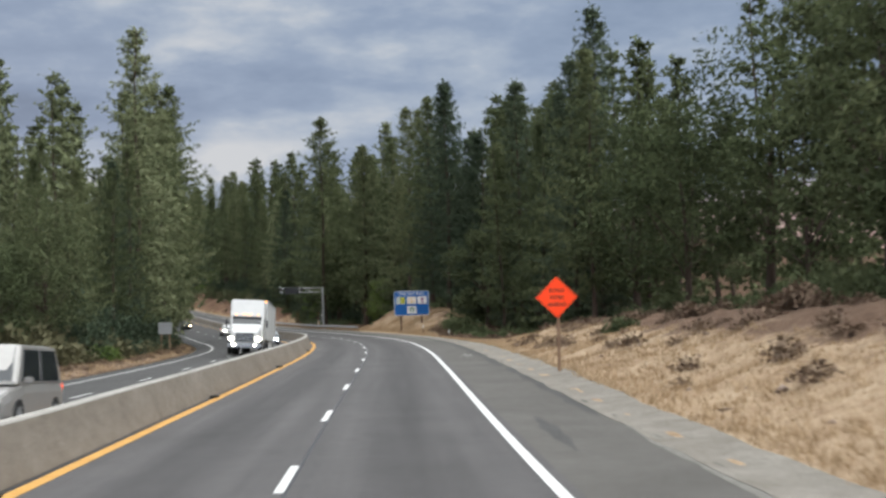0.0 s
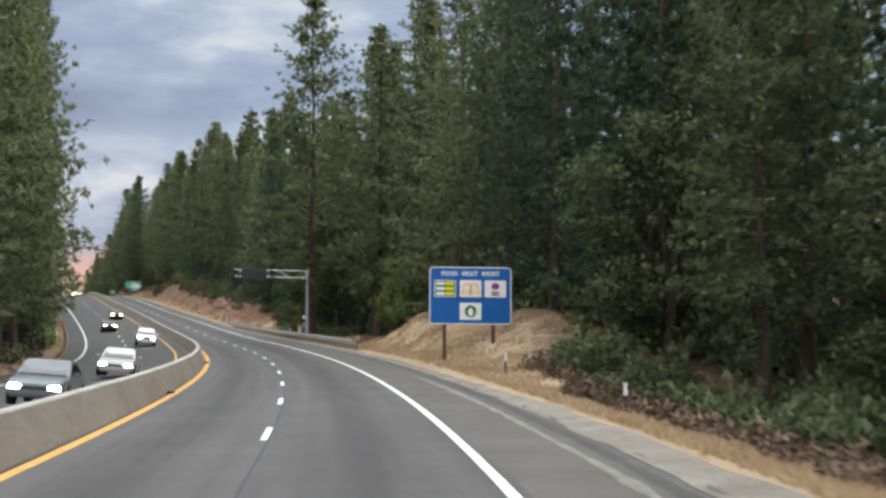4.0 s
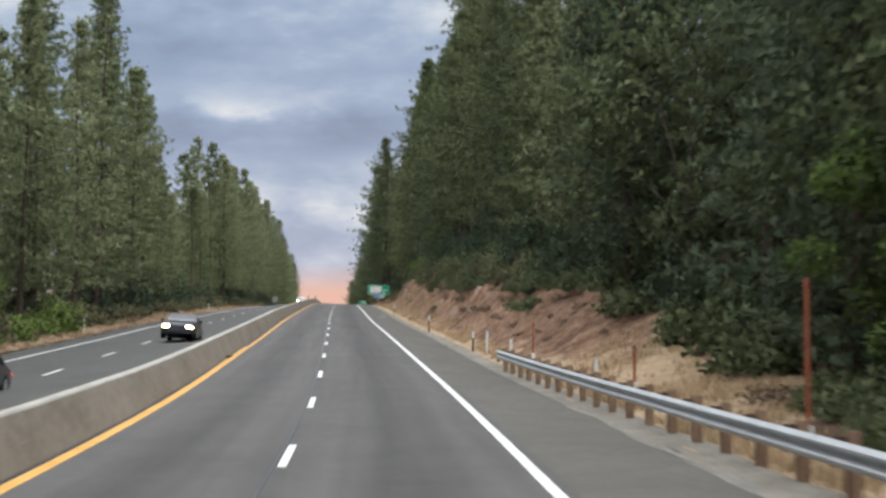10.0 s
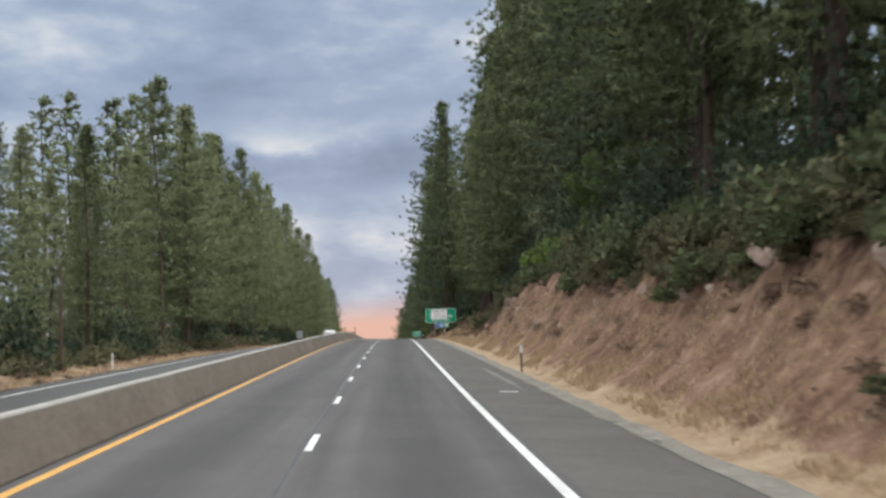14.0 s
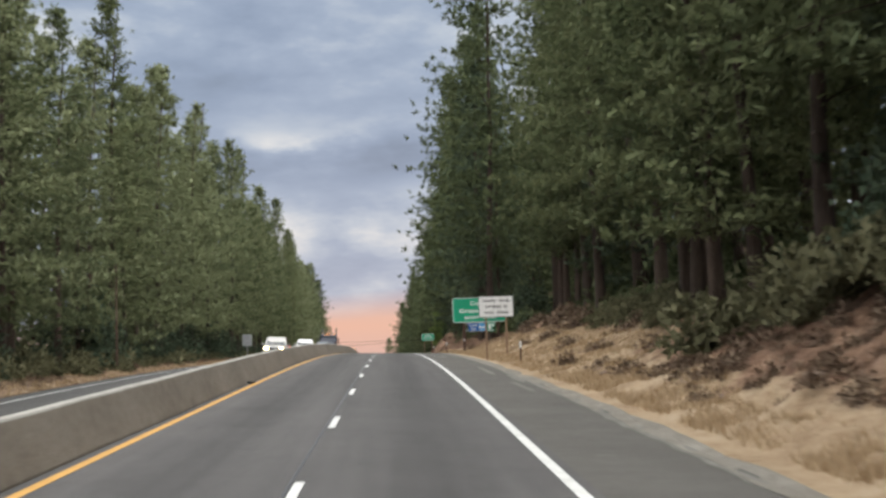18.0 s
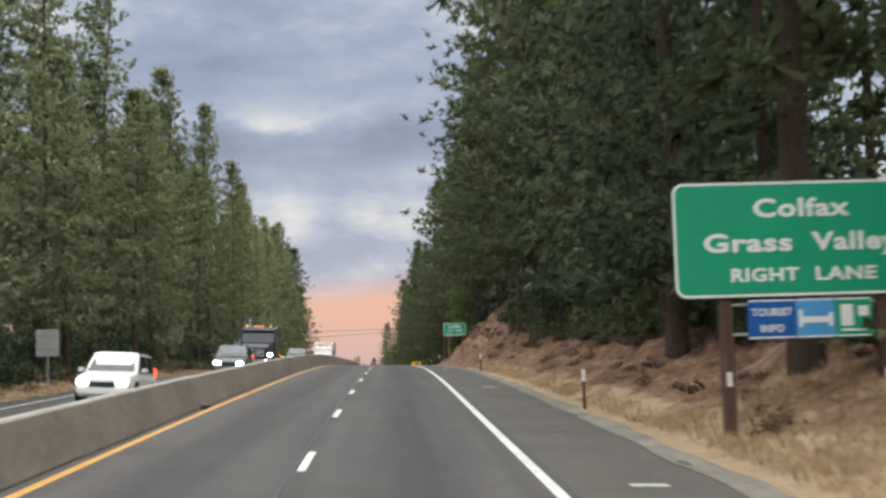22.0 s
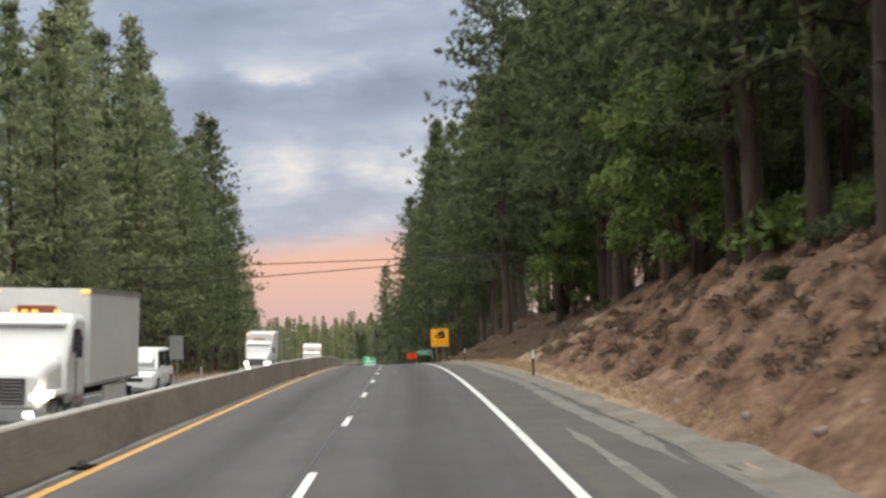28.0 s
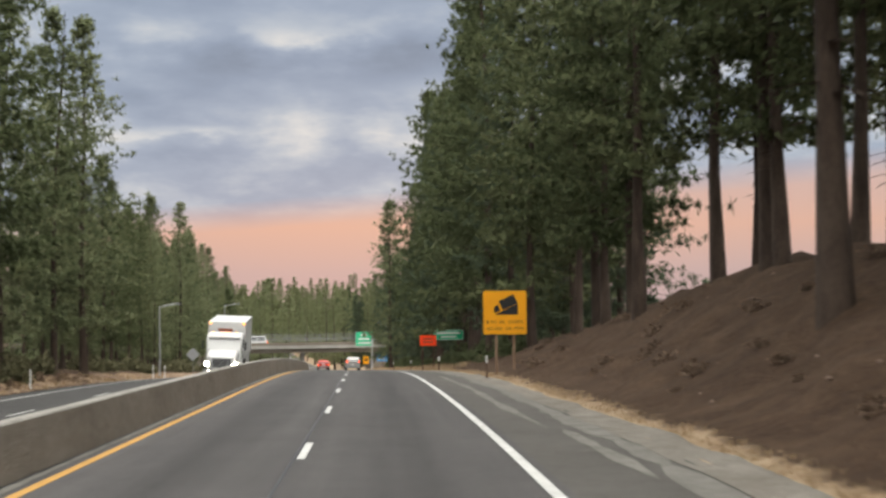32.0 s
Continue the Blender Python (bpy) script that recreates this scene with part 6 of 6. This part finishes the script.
# chain fence on the hill
r = thing("hill_fence", Matrix.Identity(4), "dark wire fence along the top of the hill", "fence")
last = None
for s in np.arange(790, 880, 3.2):
    foot = spot(s, 21, float(land(s, 21)))
    part("fence_post", tubed(tuple(foot - [0, 0, .2]), tuple(foot + [0, 0, 2.1]), .035, n=6), DULL_STEEL, r)
    if last is not None:
        for h in (.3, 1.1, 2.05):
            part("wire", tubed(tuple(last + [0, 0, h]), tuple(foot + [0, 0, h]), .012, n=4), DULL_STEEL, r)
    last = foot

# overpass
bridge_s = 1061.0
ox, oy, oz = spot(bridge_s, 0, 0)
r = thing("overpass", pose(float(ox), float(oy), float(oz), 0, 0, yaw_at(bridge_s)), "pale concrete highway overpass with steel railing", "bridge")
part("deck", boxed(-12, 5, 4.85, 110, 10, .7, bevel=.05), CONCRETE_PALE, r)
part("girder", boxed(-12, .9, 4.1, 110, .5, .9, bevel=.03), CONCRETE, r)
part("girder", boxed(-12, 9, 4.1, 110, .5, .9, bevel=.03), CONCRETE, r)
part("parapet", boxed(-12, .15, 5.5, 110, .3, .65, bevel=.03), CONCRETE, r)
for y in (2.5, 5, 7.5):
    part("pier", tubed((-7.6, y, -1.5), (-7.6, y, 4.0), .42, n=16), CONCRETE_PALE, r)
part("pier_cap", boxed(-7.6, 5, 3.75, 1.0, 8.5, .6, bevel=.05), CONCRETE_PALE, r)
for x in (-28, 12.5):
    bm = boxed(x, 5, 1.2, 7, 12, 6.4)
    for v in bm.verts:
        if v.co.z < 0:
            v.co.x += 5 if x < 0 else -4
    part("abutment", bm, CONCRETE, r)
part("rail", boxed(-12, .15, 6.55, 110, .06, .06), STEEL, r)
part("rail", boxed(-12, .15, 6.2, 110, .06, .06), STEEL, r)
for k in range(36):
    part("rail_post", boxed(-66 + 3.1 * k, .15, 6.7, .08, .08, 1.8), DULL_STEEL, r)
for k in range(9):
    part("fence_wire", boxed(-12, .15, 6.35 + .15 * k, 110, .035, .035), DULL_STEEL, r)
for s, lat, h, side in ((960, -18.9, 9.2, 1), (1045, 8.5, 8.5, -1), (905, -21.0, 6.5, 1)):
    r = thing("street_lamp", place(s, lat), "slim galvanised street lamp beside the road", "street lamp", "street lamps")
    part("pole", tubed((0, 0, -.3), (0, 0, h), .10, .07, 10), STEEL, r)
    part("arm", tubed((0, 0, h - .05), (side * 1.6, 0, h + .25), .04, n=8), STEEL, r)
    part("lantern", boxed(side * 1.75, 0, h + .22, .5, .22, .12, bevel=.03), DULL_STEEL, r)
    part("lens", boxed(side * 1.75, 0, h + .15, .34, .16, .02), STREET_LAMP if lat > 0 else PLASTIC_WHITE, r)

# dark scraps lying at the barrier's foot
def scrap(seed):
    r = random.Random(seed)
    bm = bmesh.new()
    for k in range(4):
        box(bm, r.uniform(-.03, .03), r.uniform(-.14, .14), .03 + .012 * k, r.uniform(.08, .16), r.uniform(.35, .7), r.uniform(.02, .06), .008, Matrix.Rotation(r.uniform(-.7, .7), 3, "Z").to_quaternion())
    return bm


for k, s in enumerate((18.5, 41.1, 64, 92, 140, 176, 218.1, 253.3, 290.1, 347, 477.1, 566, 641, 699, 748)):
    ob = part("tyre_scrap", scrap(k), RUBBER)
    ob.matrix_world = on_road(s, -7.53, 0)
    tagged(ob, "dark strip of tyre rubber lying at the barrier foot", "tyre scrap", "road debris")

# a diamond sign's back and white markers beyond the crest
r = thing("diamond_sign_back", place(931, -20.5), "bare metal back of a diamond warning sign", "road sign", "sign backs")
bm = plate(rounded(1.1, 1.1, .06), -.012, .012)
bmesh.ops.rotate(bm, verts=bm.verts, cent=(0, 0, 0), matrix=Matrix.Rotation(radians(45), 3, "Y"))
bmesh.ops.translate(bm, verts=bm.verts, vec=(0, 0, 2.4))
part("panel", bm, SIGN_BACK, r)
post(r, 0, -.4, 2.7, .08, DULL_STEEL, .05)
for s, lat in ((903, -20.3), (895, -20.3)):
    delineator(s, lat, 1.1, False)


# ---- vehicles ----
def loft(sections, close=True):
    """A closed body from cross-sections along y; each a list of (x, z) for the right half, bottom to top."""
    bm = bmesh.new()
    rings = []
    for y, half in sections:
        pts = [(x, z) for x, z in half] + [(-x, z) for x, z in reversed(half)]
        rings.append([bm.verts.new((x, y, z)) for x, z in pts])
    for a, b in zip(rings, rings[1:]):
        n = len(a)
        for i in range(n):
            j = (i + 1) % n
            bm.faces.new((a[i], a[j], b[j], b[i]))
    bm.faces.new(rings[0])
    bm.faces.new(rings[-1][::-1])
    bmesh.ops.recalc_face_normals(bm, faces=bm.faces)
    edges = [e for e in bm.edges if len(e.link_faces) == 2 and e.calc_face_angle(0) > .5]
    bmesh.ops.bevel(bm, geom=edges, offset=.035, segments=2, affect="EDGES")
    return bm


def wheel(root, x, y, r, w, side):
    t = part("wheel", tubed((x - w / 2, y, r), (x + w / 2, y, r), r, n=22), RUBBER, root)
    part("rim", tubed((x + side * w * .5, y, r), (x + side * (w * .5 + .012), y, r), r * .62, r * .58, 16), DULL_STEEL, t)
    part("hub", tubed((x + side * (w * .5 + .01), y, r), (x + side * (w * .5 + .03), y, r), r * .2, n=10), STEEL, t)


def quad_panel(pts, thick=.012):
    """A four-cornered pane with thickness, set just off a body."""
    p = [Vector(q) for q in pts]
    nrm = (p[1] - p[0]).cross(p[2] - p[0]).normalized() * thick
    bm = bmesh.new()
    a = [bm.verts.new(q) for q in p]
    b = [bm.verts.new(q + nrm) for q in p]
    bm.faces.new(a[::-1])
    bm.faces.new(b)
    for i in range(4):
        j = (i + 1) % 4
        bm.faces.new((a[i], a[j], b[j], b[i]))
    bmesh.ops.recalc_face_normals(bm, faces=bm.faces)
    return bm


def car(name, m, label, paint, lamp, kind="sedan", lit="front", category="car"):
    """A road car with its front to +y. kind: sedan, suv, pickup or van."""
    root = thing(name, m, label, category, "traffic")
    L, W, H, hood, belt = {"sedan": (4.7, .91, 1.46, .92, .95), "suv": (4.8, .95, 1.78, 1.05, 1.08), "pickup": (5.7, .99, 1.90, 1.16, 1.15), "van": (5.2, .98, 2.05, 1.1, 1.15)}[kind]
    f, b = L / 2, -L / 2
    tail = belt - .02 if kind in ("sedan", "pickup") else belt
    g = .26
    half = lambda w, top: [(w * .90, g), (w, g + .18), (w, top - .22), (w * .94, top)]
    part("body", loft([(b, half(W * .90, tail - .04)), (b + .25, half(W, tail)), (b + 1.2, half(W, belt)), (0, half(W, belt)), (f - 1.35, half(W, belt)), (f - 1.2, half(W, hood)), (f - .35, half(W * .97, hood - .10)), (f, half(W * .86, hood - .24))]), paint, root)
    roof = {"sedan": (b + .55, b + 1.35, f - 2.2, f - 1.3), "suv": (b + .06, b + .45, f - 2.1, f - 1.3), "pickup": (b + 2.0, b + 2.25, f - 2.25, f - 1.45), "van": (b + .05, b + .3, f - 1.7, f - .95)}[kind]
    y0, y1, y2, y3 = roof
    wt = W * .78
    cab = part("cabin", loft([(y0, [(W * .92, belt - .04), (W * .91, belt + .01), (W * .6, belt + .02)]), (y1, [(W * .93, belt - .04), (wt, H - .04), (wt * .7, H)]), (y2, [(W * .93, belt - .04), (wt, H - .03), (wt * .7, H)]), (y3, [(W * .92, belt - .04), (W * .91, belt + .01), (W * .6, belt + .02)])]), paint, root)
    part("windscreen", quad_panel([(W * .80, y3 - .03, belt + .06), (-W * .80, y3 - .03, belt + .06), (-wt * .86, y2 + .05, H - .07), (wt * .86, y2 + .05, H - .07)], -.03), DARK_GLASS, cab)
    part("rear_window", quad_panel([(-W * .78, y0 + .03, belt + .08), (W * .78, y0 + .03, belt + .08), (wt * .84, y1 - .04, H - .09), (-wt * .84, y1 - .04, H - .09)], -.03), DARK_GLASS, cab)
    for sd in (-1, 1):
        for u0, u1 in ((.04, .48), (.53, .96)):
            ya0, yb0 = y0 + .25 + (y3 - y0 - .5) * u0, y0 + .25 + (y3 - y0 - .5) * u1
            ya1, yb1 = y1 + .04 + (y2 - y1 - .08) * u0, y1 + .04 + (y2 - y1 - .08) * u1
            part("side_window", quad_panel([(sd * W * .925, ya0, belt + .05), (sd * W * .925, yb0, belt + .05), (sd * (wt + .015), yb1, H - .12), (sd * (wt + .015), ya1, H - .12)], .015 * sd), DARK_GLASS, cab)
        part("mirror", boxed(sd * (W + .10), y3 - .35, belt + .08, .20, .12, .15, bevel=.03), paint, root)
        for y in (f - .92, b + .95):
            wheel(root, sd * (W - .10), y, .36 if kind in ("sedan",) else .40, .23, sd)
        part("headlamp", boxed(sd * W * .66, f - .05, hood - .33, .36, .16, .17, bevel=.03), lamp if lit == "front" else PLASTIC_WHITE, root)
        part("tail_lamp", boxed(sd * W * .84, b + .02, tail - .20 if kind != "suv" else belt + .06, .17, .14, .34 if kind != "sedan" else .18, bevel=.02), TAIL_LAMP, root)
    part("grille", boxed(0, f - .005, hood - .40, W * .85, .06, .18, bevel=.015), BLACK_BOX, root)
    part("bumper", boxed(0, f - .02, g + .18, W * 1.70, .16, .24, bevel=.04), paint if kind != "pickup" else CHROME, root)
    part("rear_bumper", boxed(0, b + .02, g + .18, W * 1.74, .16, .22, bevel=.04), DULL_STEEL, root)
    part("licence_plate", boxed(0, b - .02, .72, .32, .02, .15), WHITE_SHEET, root)
    if kind == "suv":
        for sd in (-1, 1):
            part("roof_rail", boxed(sd * wt * .88, (y1 + y2) / 2, H + .03, .04, y2 - y1 - .2, .04, bevel=.01), BLACK_BOX, root)
    if kind == "pickup":
        part("bed", boxed(0, b + 1.0, belt - .12, W * 1.66, 1.9, .10), BLACK_BOX, root)
    return root


def truck(name, m, label, cab_paint, box_len, box_mat, lamp, style="box"):
    """A lorry with its front to +y: a bonneted cab with a box, a long trailer or an open deck."""
    root = thing(name, m, label, "truck", "traffic")
    W = 1.22
    half = lambda w, z0, z1: [(w * .95, z0), (w, z0 + .2), (w, z1 - .15), (w * .9, z1)]
    f = 3.4
    part("bonnet", loft([(f - 1.75, half(W * .86, .75, 1.95)), (f - .5, half(W * .82, .75, 1.78)), (f, half(W * .72, .80, 1.55))]), cab_paint, root)
    top = 3.0 if style != "semi" else 3.95
    cab = part("cab", loft([(f - 4.4 if style == "semi" else f - 3.3, half(W * .99, .8, top)), (f - 2.3, half(W * .99, .8, top)), (f - 1.95 if style != "semi" else f - 2.0, half(W * .98, .8, 2.75)), (f - 1.6, half(W * .95, .8, 1.95))]), cab_paint, root)
    part("windscreen", quad_panel([(W * .86, f - 1.63, 2.0), (-W * .86, f - 1.63, 2.0), (-W * .84, f - 1.95, 2.68), (W * .84, f - 1.95, 2.68)], -.03), DARK_GLASS, cab)
    for sd in (-1, 1):
        part("side_window", quad_panel([(sd * W * .995, f - 2.75, 2.05), (sd * W * .995, f - 1.98, 2.05), (sd * W * .99, f - 2.15, 2.62), (sd * W * .995, f - 2.75, 2.62)], .015 * sd), DARK_GLASS, cab)
        part("mirror", boxed(sd * (W + .22), f - 1.75, 2.2, .12, .14, .55, bevel=.02), BLACK_BOX, root)
        part("headlamp", boxed(sd * W * .74, f - .08, 1.08, .36, .16, .22, bevel=.03), lamp, root)
        wheel(root, sd * (W - .16), f - .95, .50, .30, sd)
        part("fender", boxed(sd * (W - .14), f - .95, 1.10, .36, 1.25, .16, bevel=.06), cab_paint, root)
        part("fuel_tank", tubed((sd * (W - .32), f - 3.4, .85), (sd * (W - .32), f - 2.1, .85), .30, n=16), CHROME, root)
    grille = part("grille", boxed(0, f + .0, 1.18, W * 1.02, .06, .62, bevel=.02), BLACK_BOX, root)
    for k in range(7):
        part("grille_bar", boxed(0, f + .04, .93 + .08 * k, W * .96, .03, .035, bevel=.008), CHROME, grille)
    part("sun_visor", boxed(0, f - 1.88, 2.74, W * 1.74, .26, .07, bevel=.02), cab_paint, cab)
    part("fog_lamp", boxed(-.75, f + .17, .66, .2, .05, .12, bevel=.02), lamp, root)
    part("fog_lamp", boxed(.75, f + .17, .66, .2, .05, .12, bevel=.02), lamp, root)
    for sd in (-1, 1):
        part("door_seam", boxed(sd * W * .997, f - 2.36, 1.6, .02, .025, 1.5), BLACK_BOX, cab)
        part("step", boxed(sd * (W - .12), f - 2.2, .62, .26, .75, .05, bevel=.01), DULL_STEEL, root)
    part("bumper", boxed(0, f + .05, .62, W * 1.92, .22, .32, bevel=.05), CHROME if style == "semi" else DULL_STEEL, root)
    for x in (-.8, -.25, 0, .25, .8):
        part("marker_lamp", boxed(x, f - (2.02 if style != "semi" else 1.99), (top if style != "semi" else 2.82) + .05, .12, .06, .06, bevel=.01), AMBER_LAMP, root)
    part("frame", boxed(0, f - 3.6 - box_len / 2, .85, .9, box_len + 2.5, .22), DECK_DARK, root)
    y1 = f - (4.9 if style == "semi" else 3.5)
    y0 = y1 - box_len
    if style in ("box", "semi"):
        z0, z1 = 1.12, 4.05 if style == "semi" else 3.65
        body = part("cargo_box", boxed(0, (y0 + y1) / 2, (z0 + z1) / 2, 2.56, box_len, z1 - z0, bevel=.03), box_mat, root)
        for sd in (-1, 1):
            for z in (z0 + .05, z1 - .05):
                part("edge_rail", boxed(sd * 1.285, (y0 + y1) / 2, z, .03, box_len, .10), STEEL, body)
            part("corner_lamp", boxed(sd * 1.15, y1 + .03, z1 - .08, .16, .05, .08), AMBER_LAMP, body)
            part("side_skirt", boxed(sd * 1.25, (y0 + y1) / 2, .80, .04, box_len * .45, .55), box_mat, body)
        if style == "box":
            part("logo_bar", boxed(.1, y1 + .02, z1 - .55, 1.0, .02, .20), RUST_RED, body)
            part("logo_bar", boxed(-.1, y1 + .02, z1 - .75, 1.2, .02, .06), CAR_DARK, body)
    else:
        deck = part("deck", boxed(0, (y0 + y1) / 2, 1.15, 2.5, box_len, .18, bevel=.02), DECK_DARK, root)
        for k, (dy, h) in enumerate(((.4, 2.5), (1.3, 2.1), (2.4, 1.5))):
            part("frame_upright", tubed((-.9, y1 - dy, 1.2), (-.9, y1 - dy - .9, 1.2 + h), .06, n=8), DULL_STEEL, deck)
            part("frame_upright", tubed((.9, y1 - dy, 1.2), (.9, y1 - dy - .9, 1.2 + h), .06, n=8), DULL_STEEL, deck)
        part("boom", boxed(0, y1 - 2.6, 3.0, .5, 4.6, .4, bevel=.05), DECK_DARK, deck)
        part("winch", boxed(0, y1 - .7, 1.9, 1.6, 1.0, 1.3, bevel=.08), DECK_DARK, deck)
        for sd in (-1, 1):
            part("stack", tubed((sd * 1.0, f - 3.5, 1.0), (sd * 1.0, f - 3.5, 4.0), .09, n=12), CHROME, root)
            for k in range(4):
                part("side_lamp", boxed(sd * 1.26, y1 - .6 - 1.3 * k, 1.15, .03, .14, .07), AMBER_LAMP, deck)
    for sd in (-1, 1):
        for y in ((y0 + 1.0, y0 + 2.3, f - 4.6, f - 5.9) if style == "semi" else (y0 + 1.3, y0 + 2.6) if style == "deck" else (y0 + 1.6,)):
            wheel(root, sd * (W - .22), y, .50, .44, sd)
            part("mudflap", boxed(sd * (W - .22), y - .62, .62, .55, .02, .5), RUBBER, root)
    return root


IN, OUT = -11.6, -15.3
truck("semi_truck", on_road(101, IN - .6, 180), "white semi truck with sleeper cab and long white trailer", CAR_WHITE, 13.5, BOX_WHITE, HEAD_LAMP, "semi")
car("van", on_road(33, IN, 180), "silver van with dim headlights behind the barrier", CAR_SILVER, PLASTIC_WHITE, "van", category="van")
car("car", on_road(138, IN + .3, 180), "grey sedan with bright headlights behind the barrier", CAR_GREY, HEAD_LAMP_COOL)
car("car", on_road(163, IN, 180), "silver sedan with lit headlights behind the barrier", CAR_SILVER, HEAD_LAMP)
car("suv", on_road(233, IN, 180), "white sport utility car with bright headlights", CAR_WHITE, HEAD_LAMP, "suv")
car("car", on_road(276, IN - 2.6, 180), "dark sedan with warm amber headlights", CAR_DARK, HEAD_LAMP_WARM)
car("car", on_road(310, IN, 180), "dark sedan with warm headlights far along the road", CAR_DARK, HEAD_LAMP_WARM)
car("suv", on_road(540, IN - .2, 180), "silver sport utility car with warm headlights", CAR_SILVER, HEAD_LAMP_WARM, "suv")
car("suv", on_road(606, IN + .2, 180), "dark grey sport utility car with bright headlights", CAR_GREY, HEAD_LAMP_COOL, "suv")
car("suv", on_road(574, IN, 180), "white sport utility car with lit headlights", CAR_WHITE, HEAD_LAMP, "suv")
truck("tow_truck", on_road(622, IN + .2, 180), "dark flatbed truck with amber lamps and chrome stacks", CAR_DARK, 8.5, DECK_DARK, HEAD_LAMP_COOL, "deck")
car("pickup", on_road(664, IN, 180), "dark pickup truck with bright headlights", CAR_GREY, HEAD_LAMP_COOL, "pickup", category="pickup")
truck("box_truck", on_road(712, IN - .2, 180), "white box truck with lit headlights", CAR_WHITE, 6.5, BOX_WHITE, HEAD_LAMP)
car("van", on_road(742, OUT + .6, 180), "white van in the far opposite lane", CAR_WHITE, PLASTIC_WHITE, "van", category="van")
truck("box_truck", on_road(806, OUT + .3, 180), "white box truck with a red marking over the cab", CAR_WHITE, 6.5, BOX_WHITE, HEAD_LAMP_WARM)
truck("box_truck", on_road(872, IN - .6, 180), "white box truck with very bright headlights", CAR_WHITE, 6.0, BOX_WHITE, HEAD_LAMP)
car("suv", on_road(962, -1.95, 0), "silver sport utility car with glowing tail lamps", CAR_SILVER, HEAD_LAMP, "suv", "rear")
car("car", on_road(985, -5.6, 0), "red sedan with glowing tail lamps", CAR_RED, HEAD_LAMP, "sedan", "rear")
car("van", pose(*[float(q) for q in spot(1064.5, -17.5, 5.2)], 0, 0, yaw_at(1061) + 90), "white van crossing the overpass", CAR_WHITE, PLASTIC_WHITE, "van", category="van")
